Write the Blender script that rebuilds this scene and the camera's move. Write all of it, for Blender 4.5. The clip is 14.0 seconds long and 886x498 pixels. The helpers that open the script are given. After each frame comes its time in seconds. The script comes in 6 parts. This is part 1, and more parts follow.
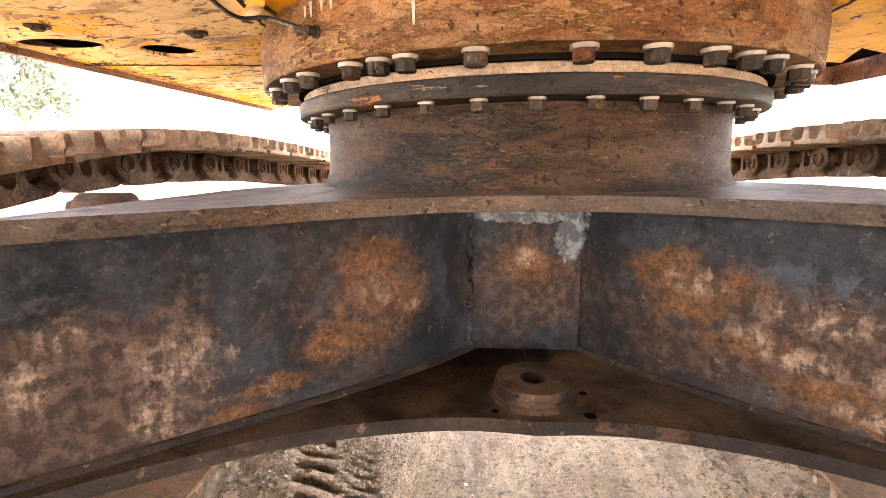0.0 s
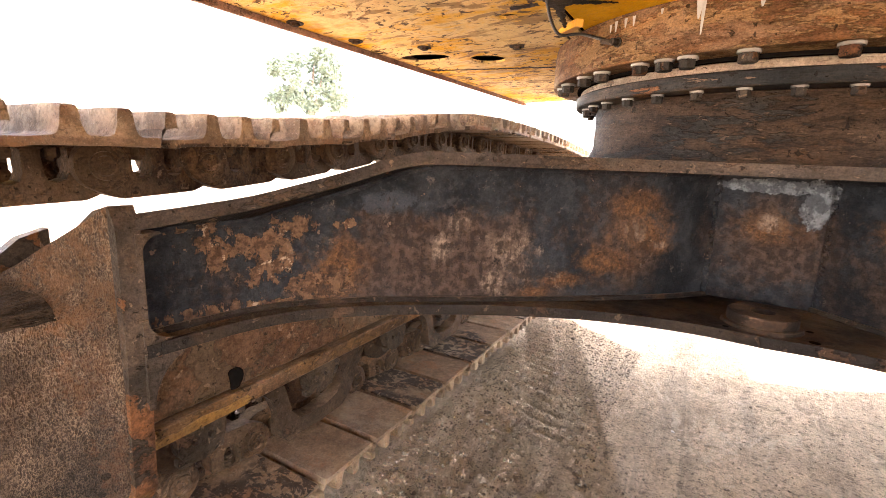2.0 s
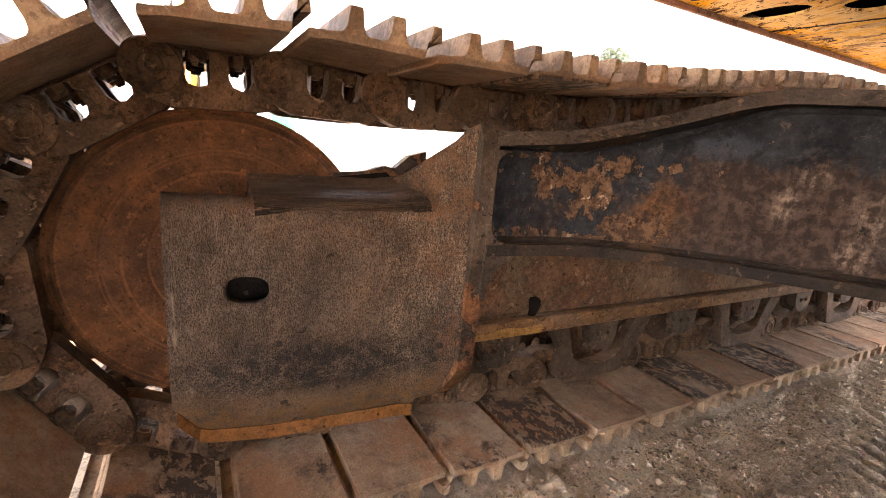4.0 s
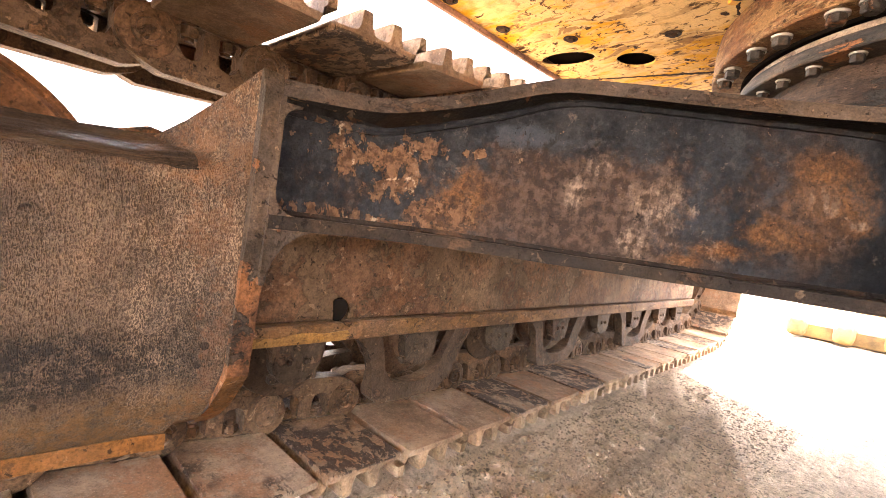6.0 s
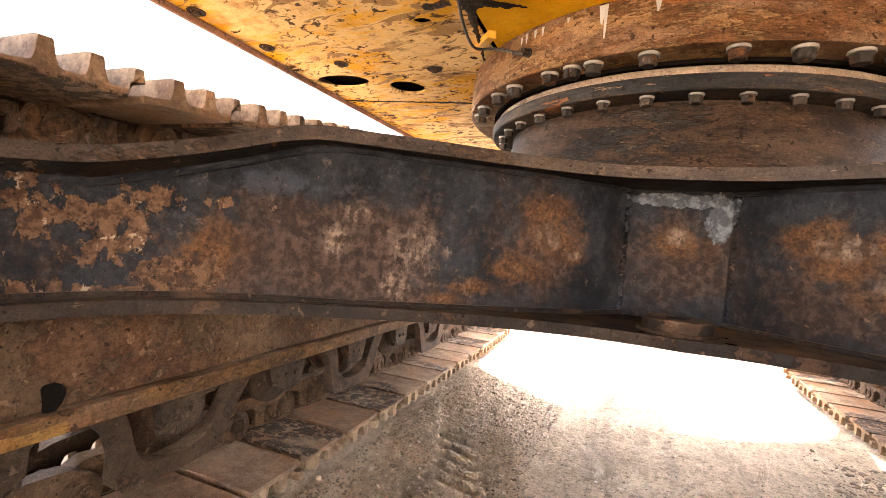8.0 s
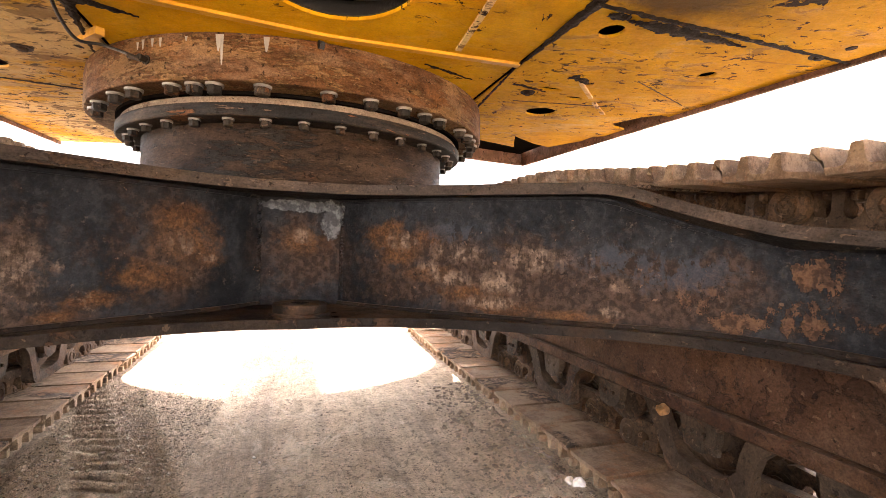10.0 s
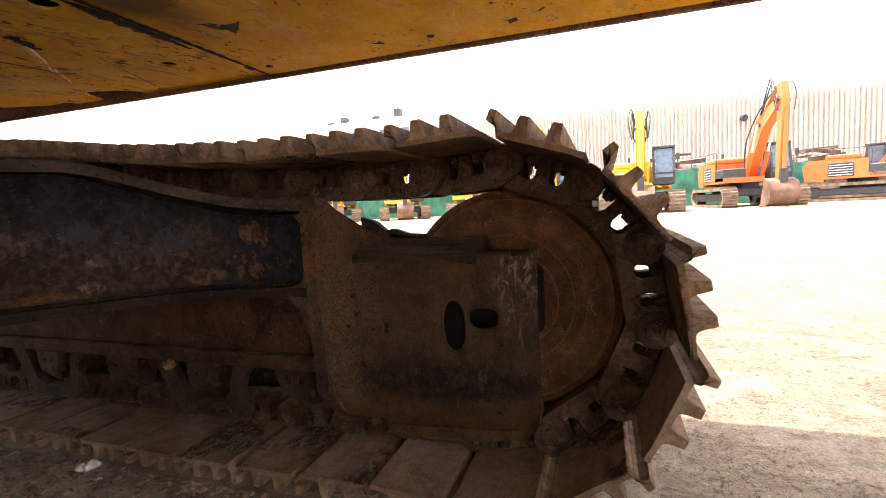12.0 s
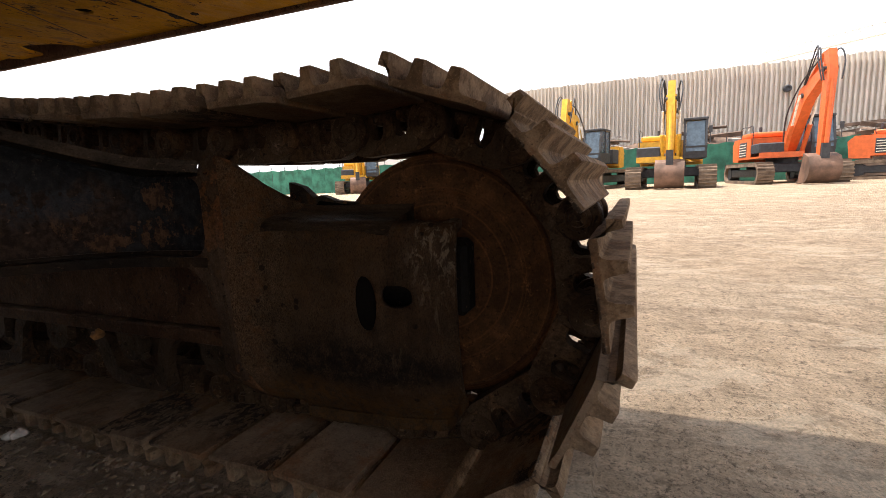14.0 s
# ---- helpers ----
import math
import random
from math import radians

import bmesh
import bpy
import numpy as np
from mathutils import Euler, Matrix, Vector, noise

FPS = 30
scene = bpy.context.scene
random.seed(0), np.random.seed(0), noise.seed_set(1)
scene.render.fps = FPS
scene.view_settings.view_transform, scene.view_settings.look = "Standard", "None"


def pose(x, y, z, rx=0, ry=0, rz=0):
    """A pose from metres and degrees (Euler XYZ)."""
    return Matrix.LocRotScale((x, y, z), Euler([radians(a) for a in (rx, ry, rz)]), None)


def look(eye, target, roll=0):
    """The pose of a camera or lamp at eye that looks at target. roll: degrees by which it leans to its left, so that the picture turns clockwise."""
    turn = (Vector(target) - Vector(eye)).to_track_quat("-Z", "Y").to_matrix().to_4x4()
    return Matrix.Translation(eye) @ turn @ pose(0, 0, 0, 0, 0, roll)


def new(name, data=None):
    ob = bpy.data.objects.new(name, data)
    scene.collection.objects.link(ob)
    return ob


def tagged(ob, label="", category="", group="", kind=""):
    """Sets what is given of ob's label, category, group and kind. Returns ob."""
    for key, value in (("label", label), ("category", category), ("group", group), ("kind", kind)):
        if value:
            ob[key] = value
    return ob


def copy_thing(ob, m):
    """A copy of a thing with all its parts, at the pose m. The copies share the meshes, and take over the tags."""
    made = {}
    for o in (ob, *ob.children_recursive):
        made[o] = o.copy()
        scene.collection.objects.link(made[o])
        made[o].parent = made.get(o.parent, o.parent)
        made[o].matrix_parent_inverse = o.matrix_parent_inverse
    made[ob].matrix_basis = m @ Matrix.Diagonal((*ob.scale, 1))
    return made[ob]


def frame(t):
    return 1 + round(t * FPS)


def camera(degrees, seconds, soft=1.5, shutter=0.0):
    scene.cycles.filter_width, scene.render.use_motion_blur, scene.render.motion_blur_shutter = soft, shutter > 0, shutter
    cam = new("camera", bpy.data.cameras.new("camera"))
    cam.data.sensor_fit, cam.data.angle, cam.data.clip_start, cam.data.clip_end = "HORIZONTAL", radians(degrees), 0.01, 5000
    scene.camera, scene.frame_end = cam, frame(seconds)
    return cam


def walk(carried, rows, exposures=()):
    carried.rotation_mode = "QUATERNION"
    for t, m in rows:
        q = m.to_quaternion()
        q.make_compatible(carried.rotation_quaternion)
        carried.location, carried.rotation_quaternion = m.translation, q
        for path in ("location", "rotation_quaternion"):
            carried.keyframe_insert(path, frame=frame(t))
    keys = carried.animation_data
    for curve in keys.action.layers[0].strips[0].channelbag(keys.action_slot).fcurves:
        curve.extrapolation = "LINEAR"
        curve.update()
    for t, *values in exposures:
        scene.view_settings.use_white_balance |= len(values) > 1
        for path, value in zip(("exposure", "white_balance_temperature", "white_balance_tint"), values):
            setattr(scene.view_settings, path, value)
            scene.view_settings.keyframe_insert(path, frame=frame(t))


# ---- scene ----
cam = camera(87.5, 14.0, 0.6)
PATH = [
    (0, (-0.1, 0.062, 1.091), (-0.268, 2.018, 0.714), -0.6),
    (0.5, (-0.074, -0.037, 1.076), (-0.282, 1.916, 0.701), -0.1),
    (1, (-0.097, -0.136, 1.036), (-0.423, 1.807, 0.692), -0.4),
    (1.5, (-0.151, -0.297, 1.021), (-0.726, 1.585, 0.665), 0.5),
    (2, (-0.152, -0.405, 1.013), (-1.113, 1.304, 0.622), 2.2),
    (2.5, (-0.106, -0.46, 1.001), (-1.483, 0.924, 0.568), 2.9),
    (3, (-0.128, -0.542, 0.982), (-1.776, 0.473, 0.478), 3.4),
    (3.2, (-0.137, -0.578, 0.976), (-1.831, 0.351, 0.459), 3.3),
    (5.3, (-0.232, -0.429, 0.66), (-1.824, 0.761, 0.434), 7.5),
    (5.5, (-0.224, -0.413, 0.662), (-1.757, 0.858, 0.476), 7.9),
    (6, (-0.196, -0.365, 0.673), (-1.569, 1.085, 0.569), 8.1),
    (6.5, (-0.172, -0.323, 0.685), (-1.52, 1.151, 0.584), 7.3),
    (7, (-0.147, -0.217, 0.736), (-1.369, 1.364, 0.658), 6.3),
    (7.2, (-0.151, -0.196, 0.747), (-1.301, 1.439, 0.678), 6.0),
    (9.3, (0.022, -0.42, 0.89), (0.151, 1.576, 0.89), 2.9),
    (9.5, (0.041, -0.408, 0.891), (0.289, 1.577, 0.889), 2.5),
    (10, (-0.021, -0.474, 0.851), (0.593, 1.43, 0.836), 1.6),
    (10.5, (-0.044, -0.566, 0.857), (0.996, 1.142, 0.812), 0.6),
    (11, (-0.059, -0.665, 0.854), (1.39, 0.71, 0.766), -0.5),
    (11.5, (-0.063, -0.736, 0.847), (1.682, 0.233, 0.721), -1.8),
    (12, (-0.079, -0.777, 0.851), (1.8, -0.112, 0.677), -3.0),
    (12.5, (-0.063, -0.799, 0.828), (1.831, -0.212, 0.565), -3.9),
    (13, (-0.027, -0.809, 0.803), (1.82, -0.098, 0.512), -2.5),
    (13.5, (0.038, -0.888, 0.83), (1.865, -0.124, 0.553), -2.0),
    (14, (0.161, -0.993, 0.817), (1.986, -0.228, 0.532), -2.2),
]

EXPOSURES = [(0.0, 6.04, 6750, 16), (1.5, 5.84, 6600, 15), (2.4, 5.26, 6600, 15), (3.2, 4.64, 6650, 16), (5.3, 6.38, 6850, 17), (5.9, 6.22, 6850, 17), (6.5, 6.08, 6900, 17), (7.2, 5.90, 6900, 16), (9.3, 5.32, 6800, 17), (10.2, 5.12, 6850, 17), (11.0, 4.77, 6900, 18), (11.6, 4.10, 6800, 17), (12.2, 2.60, 6700, 15), (12.7, 2.00, 6600, 13), (14.0, 1.80, 6600, 13)]
walk(cam, [(t, look(eye, target, roll)) for t, eye, target, roll in PATH], EXPOSURES)

# ---- light: high sun from the machine's front, hazy bright sky ----
SUN_DIR = Vector((0.0, 0.275, 1.0)).normalized()
world = bpy.data.worlds.new("sky")
scene.world = world
world.use_nodes = True
wt = world.node_tree
wt.nodes.clear()
w_out = wt.nodes.new("ShaderNodeOutputWorld")
w_bg = wt.nodes.new("ShaderNodeBackground")
w_sky = wt.nodes.new("ShaderNodeTexSky")
w_hsv = wt.nodes.new("ShaderNodeHueSaturation")
w_sky.sky_type = "NISHITA"
w_sky.sun_disc = False
w_sky.sun_elevation = math.asin(SUN_DIR.z)
w_sky.sun_rotation = math.atan2(SUN_DIR.x, SUN_DIR.y)
w_sky.air_density = 1.0
w_sky.dust_density = 1.5
w_sky.ozone_density = 1.0
w_hsv.inputs["Saturation"].default_value = 0.3
w_bg.inputs["Strength"].default_value = 0.135
wt.links.new(w_sky.outputs[0], w_hsv.inputs["Color"])
wt.links.new(w_hsv.outputs[0], w_bg.inputs["Color"])
wt.links.new(w_bg.outputs[0], w_out.inputs[0])

sun_data = bpy.data.lights.new("sun", "SUN")
sun_data.energy = 3.0
sun_data.angle = radians(0.6)
sun_data.color = (1.0, 0.95, 0.87)
sun = new("sun", sun_data)
sun.matrix_world = look(SUN_DIR * 40, (0, 0, 0))


# ---- materials ----
class Nodes:
    """A short way to write node trees."""

    def __init__(self, name):
        self.mat = bpy.data.materials.new(name)
        self.mat.use_nodes = True
        self.t = self.mat.node_tree
        self.t.nodes.clear()
        self.out = self.t.nodes.new("ShaderNodeOutputMaterial")
        self.b = self.t.nodes.new("ShaderNodeBsdfPrincipled")
        self.t.links.new(self.b.outputs[0], self.out.inputs[0])
        tc = self.t.nodes.new("ShaderNodeTexCoord")
        self.p = tc.outputs["Object"]

    def link(self, a, b):
        if isinstance(a, (int, float)):
            b.default_value = a
        elif isinstance(a, tuple):
            b.default_value = a if len(b.default_value) == len(a) else (*a, 1)
        else:
            self.t.links.new(a, b)

    def math(self, op, a, b=0.0, c=0.0, clamp=False):
        n = self.t.nodes.new("ShaderNodeMath")
        n.operation, n.use_clamp = op, clamp
        for v, i in ((a, 0), (b, 1), (c, 2)):
            self.link(v, n.inputs[i])
        return n.outputs[0]

    def vec(self, op, a, b=(0, 0, 0)):
        n = self.t.nodes.new("ShaderNodeVectorMath")
        n.operation = op
        self.link(a, n.inputs[0])
        self.link(b, n.inputs[1])
        return n.outputs["Value"] if op in ("LENGTH", "DOT_PRODUCT") else n.outputs[0]

    def noise(self, scale, detail=4.0, rough=0.55, p=None, distort=0.0):
        n = self.t.nodes.new("ShaderNodeTexNoise")
        n.inputs["Scale"].default_value = scale
        n.inputs["Detail"].default_value = detail
        n.inputs["Roughness"].default_value = rough
        n.inputs["Distortion"].default_value = distort
        self.link(p or self.p, n.inputs["Vector"])
        return n.outputs["Fac"]

    def voronoi(self, scale, p=None, feature="F1"):
        n = self.t.nodes.new("ShaderNodeTexVoronoi")
        n.feature = feature
        n.inputs["Scale"].default_value = scale
        self.link(p or self.p, n.inputs["Vector"])
        return n.outputs["Distance"]

    def step(self, v, lo, hi):
        n = self.t.nodes.new("ShaderNodeMapRange")
        n.interpolation_type = "SMOOTHSTEP"
        self.link(v, n.inputs[0])
        for i, x in ((1, lo), (2, hi), (3, 0.0), (4, 1.0)):
            n.inputs[i].default_value = x
        return n.outputs[0]

    def mix(self, f, a, b):
        n = self.t.nodes.new("ShaderNodeMix")
        n.data_type = "RGBA"
        self.link(f, n.inputs[0])
        self.link(a, n.inputs[6])
        self.link(b, n.inputs[7])
        return n.outputs[2]

    def scaled(self, s, p=None):
        return self.vec("MULTIPLY", p or self.p, s)

    def spread(self):
        """Shift the pattern from piece to piece."""
        oi = self.t.nodes.new("ShaderNodeObjectInfo")
        k = self.math("MULTIPLY", oi.outputs["Random"], 37.0)
        n = self.t.nodes.new("ShaderNodeCombineXYZ")
        for i in range(3):
            self.t.links.new(k, n.inputs[i])
        self.p = self.vec("ADD", self.p, n.outputs[0])
        return oi.outputs["Random"]

    def blob(self, c, r, wob, lo=1.0, hi=0.45):
        """A stain round c with radii r and a ragged rim."""
        d = self.vec("LENGTH", self.vec("DIVIDE", self.vec("SUBTRACT", self.p, c), r))
        return self.step(self.math("ADD", d, wob), lo, hi)

    def speckled(self, colour, amount, scale=170.0):
        """The colour, broken up by fine grain into lighter and darker specks."""
        g = self.math("ADD", self.math("MULTIPLY", self.noise(scale, 3, 0.7), 0.6), self.math("MULTIPLY", self.noise(scale * 0.32, 4, 0.7), 0.4))
        k = self.math("ADD", 1 - amount, self.math("MULTIPLY", self.step(g, 0.36, 0.64), amount * 2.1))
        n = self.t.nodes.new("ShaderNodeCombineXYZ")
        for i in range(3):
            self.t.links.new(k, n.inputs[i])
        return self.vec("MULTIPLY", colour, n.outputs[0])

    def done(self, colour, rough=0.7, bump=None, depth=0.02, metal=0.0, spec=0.4, strength=1.0, grain=0.0, size=170.0):
        if grain:
            colour = self.speckled(colour, grain, size)
        self.link(colour, self.b.inputs["Base Color"])
        self.link(rough, self.b.inputs["Roughness"])
        self.b.inputs["Metallic"].default_value = metal
        self.b.inputs["Specular IOR Level"].default_value = spec
        if bump is not None:
            n = self.t.nodes.new("ShaderNodeBump")
            n.inputs["Distance"].default_value = depth
            n.inputs["Strength"].default_value = strength
            self.link(bump, n.inputs["Height"])
            self.t.links.new(n.outputs[0], self.b.inputs["Normal"])
        return self.mat


# Near-black: the shade inside holes, gaps and covered bays is put into the colour.
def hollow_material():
    n = Nodes("hollow_shade")
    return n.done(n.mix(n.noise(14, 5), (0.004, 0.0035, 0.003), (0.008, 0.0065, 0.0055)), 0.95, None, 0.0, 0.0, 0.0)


PAINT = (0.014, 0.0155, 0.019)
RUST_DARK = (0.062, 0.031, 0.019)
RUST = (0.17, 0.076, 0.034)
RUST_HOT = (0.38, 0.165, 0.05)
DUST = (0.31, 0.215, 0.145)
PIT = (0.012, 0.008, 0.007)


def plain(name, colour, rough=0.6, metal=0.0, vary=0.25, scale=6.0):
    n = Nodes(name)
    n.spread()
    a = n.noise(scale, 6)
    f = n.noise(scale * 9, 3)
    dark = tuple(c * (1 - vary) for c in colour)
    light = tuple(min(1, c * (1 + vary)) for c in colour)
    m = n.mix(n.step(a, 0.3, 0.7), dark, light)
    m = n.mix(n.math("MULTIPLY", n.step(f, 0.55, 0.75), 0.35), m, tuple(c * 0.6 for c in colour))
    return n.done(m, rough, f, 0.004, metal)


def rusty_steel(name, amount=0.5, dust=0.25, hot=0.3, paint=PAINT, spread=True, top_dust=0.6, grain=0.006, streak=None, tone=0.62, rust=RUST_DARK, bright=RUST):
    """Old paint flaking off brown rust, with crisp edges, pits, hot rust and pale scuffs. streak: stretches the marks along an axis."""
    n = Nodes(name)
    if spread:
        n.spread()
    q = n.scaled(streak) if streak else n.p
    big, mid = n.noise(2.6, 5, 0.55, q), n.noise(10, 7, 0.60, q, 0.3)
    flake, fine = n.noise(21, 9, 0.62, q, 0.7), n.noise(75, 5, 0.62, q)
    edge = n.math("ADD", n.math("MULTIPLY", big, 0.55), n.math("ADD", n.math("MULTIPLY", mid, 0.30), n.math("MULTIPLY", flake, 0.30)))
    lo = 0.74 - 0.32 * amount
    gone = n.step(edge, lo, lo + 0.014)
    coat = n.mix(n.step(mid, 0.30, 0.70), tuple(c * 0.68 for c in paint), tuple(c * 1.30 for c in paint))
    worn = n.mix(n.step(n.math("ADD", n.math("MULTIPLY", mid, 0.6), n.math("MULTIPLY", fine, 0.4)), 0.42, 0.60), rust, bright)
    m = n.mix(gone, coat, worn)
    m = n.mix(n.math("MULTIPLY", n.math("SUBTRACT", n.step(edge, lo - 0.020, lo - 0.004), gone), 0.55), m, PIT)
    m = n.mix(n.math("MULTIPLY", n.step(n.math("ADD", n.noise(4.5, 7, 0.62, q), n.math("MULTIPLY", flake, 0.35)), 0.74, 0.80), hot), m, RUST_HOT)
    m = n.mix(n.math("MULTIPLY", n.step(n.math("ADD", n.noise(4, 7, 0.6, q), n.math("MULTIPLY", fine, 0.25)), 0.58, 0.82), dust * 0.8), m, DUST)
    m = n.mix(n.math("MULTIPLY", n.step(n.noise(34, 7, 0.6, q, 0.5), 0.635, 0.650), 0.25 + 0.5 * dust), m, DUST)
    pit = n.math("MAXIMUM", n.step(n.noise(62, 3, 0.5, None, 0.4), 0.665, 0.685), n.step(n.noise(27, 5, 0.6, None, 0.6), 0.695, 0.71))
    m = n.mix(n.math("MULTIPLY", pit, 0.75), m, PIT)
    m = n.mix(n.math("MULTIPLY", n.step(fine, 0.60, 0.64), 0.45), m, PIT)
    geo = n.t.nodes.new("ShaderNodeNewGeometry")
    up = n.vec("DOT_PRODUCT", geo.outputs["Normal"], (0, 0, 1))
    m = n.mix(n.math("MULTIPLY", n.math("MULTIPLY", n.step(up, 0.6, 0.95), n.step(mid, 0.3, 0.6)), top_dust), m, DUST)
    m = n.vec("MULTIPLY", m, (tone * 0.82, tone * 0.765, tone * 0.70))
    h = n.math("ADD", n.math("MULTIPLY", flake, 0.6), n.math("ADD", n.math("MULTIPLY", fine, 0.5), n.math("ADD", n.math("MULTIPLY", gone, -0.35), n.math("MULTIPLY", pit, -0.7))))
    return n.done(m, n.math("ADD", 0.50, n.math("MULTIPLY", flake, 0.4)), h, grain, 0.0, 0.07, grain=0.26, size=210.0)


def leg_material():
    """Grey paint of the frame's legs, with the rust, scrape marks and chips where they lie."""
    n = Nodes("leg_paint")
    big, mid, fine, grit = n.noise(3.0, 6, 0.6), n.noise(9, 9, 0.72), n.noise(110, 5, 0.75), n.noise(300, 3, 0.6)
    crumb, mott = n.noise(27, 10, 0.68, None, 0.3), n.noise(48, 8, 0.62, None, 0.3)
    streak = n.noise(1.0, 9, 0.72, n.scaled((48, 48, 9)))
    flake = n.noise(25, 9, 0.72)
    wob = n.math("MULTIPLY", n.math("SUBTRACT", n.math("ADD", n.math("ADD", big, n.math("MULTIPLY", mid, 1.5)), n.math("MULTIPLY", crumb, 1.0)), 1.75), 1.75)

    def out(*masks):
        v = masks[0]
        for k in masks[1:]:
            v = n.math("MAXIMUM", v, k)
        return v

    def blob(x, z, rx, rz, lo=1.15, hi=0.35):
        return n.blob((x, 0.7, z), (rx, 9.0, rz), wob, lo, hi)

    def worn(mask, tex, lo, hi, floor, top):
        """The mask, broken up by a texture."""
        k = n.math("ADD", floor, n.math("MULTIPLY", n.step(tex, lo, hi), 1 - floor))
        return n.math("MULTIPLY", n.math("MULTIPLY", mask, k), top)

    m = n.mix(n.step(n.math("ADD", mid, n.math("MULTIPLY", mott, 0.5)), 0.55, 0.95), (0.0045, 0.0048, 0.0056), (0.0185, 0.0185, 0.0198))
    m = n.mix(n.math("MULTIPLY", n.step(mott, 0.56, 0.62), 0.45), m, (0.027, 0.025, 0.024))
    black = out(blob(-0.225, 0.72, 0.15, 0.13), blob(-0.16, 0.86, 0.04, 0.2), blob(0.24, 0.70, 0.16, 0.09), blob(-0.43, 0.78, 0.05, 0.2), blob(0.16, 0.90, 0.05, 0.08), blob(-0.98, 0.9, 0.2, 0.03))
    m = n.mix(n.math("MULTIPLY", black, 0.75), m, (0.0045, 0.0048, 0.0055))
    brown = out(blob(-0.72, 0.735, 0.27, 0.15, 1.25, 0.6), blob(-0.62, 0.80, 0.17, 0.10, 1.2, 0.5), blob(-0.62, 0.66, 0.3, 0.06), blob(-0.34, 0.82, 0.13, 0.17), blob(0.0, 0.80, 0.18, 0.19), blob(0.42, 0.79, 0.24, 0.15, 1.2, 0.5),
                blob(0.65, 0.74, 0.22, 0.15, 1.2, 0.5), blob(0.72, 0.73, 0.34, 0.10, 1.2, 0.5), blob(0.86, 0.73, 0.20, 0.12, 1.2, 0.5), blob(0.95, 0.76, 0.10, 0.10))
    soil = n.mix(n.step(n.math("ADD", n.math("MULTIPLY", mott, 0.75), n.math("MULTIPLY", streak, 0.25)), 0.42, 0.60), (0.0185, 0.0118, 0.0090), (0.042, 0.0265, 0.0195))
    m = n.mix(worn(brown, crumb, 0.34, 0.50, 0.86, 0.95), m, soil)
    hot = out(blob(-0.31, 0.90, 0.07, 0.05), blob(-0.29, 0.84, 0.105, 0.07), blob(-0.25, 0.80, 0.045, 0.04), blob(-0.38, 0.755, 0.09, 0.045), blob(-0.46, 0.70, 0.07, 0.03), blob(0.0, 0.855, 0.085, 0.055),
              blob(0.26, 0.88, 0.07, 0.05), blob(0.30, 0.82, 0.06, 0.05), blob(0.37, 0.765, 0.09, 0.035), blob(0.47, 0.715, 0.09, 0.03), blob(0.55, 0.675, 0.09, 0.025), blob(0.70, 0.665, 0.10, 0.02),
              blob(-0.516, 0.667, 0.05, 0.022), blob(0.36, 0.87, 0.05, 0.03), blob(-0.92, 0.73, 0.06, 0.10))
    ember = n.mix(n.step(n.math("ADD", mid, n.math("MULTIPLY", fine, 0.7)), 0.72, 0.98), (0.034, 0.0155, 0.0075), (0.098, 0.046, 0.018))
    m = n.mix(worn(hot, n.math("ADD", n.math("MULTIPLY", mott, 0.6), n.math("MULTIPLY", crumb, 0.4)), 0.41, 0.55, 0.30, 0.92), m, ember)
    pale = out(blob(-0.565, 0.765, 0.085, 0.125, 0.92, 0.30), blob(-0.61, 0.70, 0.05, 0.05, 0.92, 0.30), blob(-0.515, 0.78, 0.03, 0.06, 0.92, 0.30), blob(-0.685, 0.85, 0.035, 0.04, 0.92, 0.30), blob(-0.72, 0.79, 0.03, 0.05, 0.92, 0.30),
               blob(-0.31, 0.84, 0.06, 0.05, 0.92, 0.30), blob(-0.245, 0.798, 0.03, 0.022, 0.92, 0.30), blob(0.005, 0.87, 0.05, 0.04, 0.92, 0.30), blob(0.36, 0.785, 0.06, 0.045, 0.92, 0.30), blob(0.43, 0.755, 0.08, 0.035, 0.92, 0.30), blob(0.45, 0.83, 0.11, 0.045, 0.92, 0.30),
               blob(0.62, 0.82, 0.11, 0.045, 0.92, 0.30), blob(0.80, 0.76, 0.03, 0.03, 0.92, 0.30), blob(0.78, 0.685, 0.04, 0.02, 0.92, 0.30), blob(0.54, 0.75, 0.06, 0.04, 0.92, 0.30), blob(0.52, 0.69, 0.07, 0.025, 0.92, 0.30), blob(0.30, 0.86, 0.05, 0.04, 0.92, 0.30))
    m = n.mix(worn(pale, n.math("ADD", n.math("MULTIPLY", streak, 0.55), n.math("MULTIPLY", mott, 0.45)), 0.44, 0.56, 0.12, 0.85), m, n.mix(n.step(crumb, 0.44, 0.56), (0.066, 0.045, 0.031), (0.155, 0.113, 0.082)))
    m = n.mix(n.math("MULTIPLY", n.math("MULTIPLY", n.step(streak, 0.60, 0.66), blob(-0.57, 0.77, 0.10, 0.12)), 0.7), m, (0.010, 0.009, 0.008))
    # flaking paint at the outer ends: ragged upright patches of rust with pale cores and a dark lifted rim
    peel = out(blob(-1.045, 0.81, 0.025, 0.08), blob(-1.005, 0.755, 0.035, 0.08), blob(-0.965, 0.70, 0.045, 0.045), blob(-0.975, 0.84, 0.045, 0.035), blob(-1.05, 0.666, 0.05, 0.018), blob(-0.905, 0.70, 0.04, 0.05), blob(-0.90, 0.845, 0.03, 0.02), blob(-1.0, 0.663, 0.12, 0.012))
    scar = out(blob(1.035, 0.715, 0.035, 0.06), blob(0.985, 0.69, 0.06, 0.035), blob(1.04, 0.80, 0.02, 0.05), blob(0.93, 0.74, 0.05, 0.07))
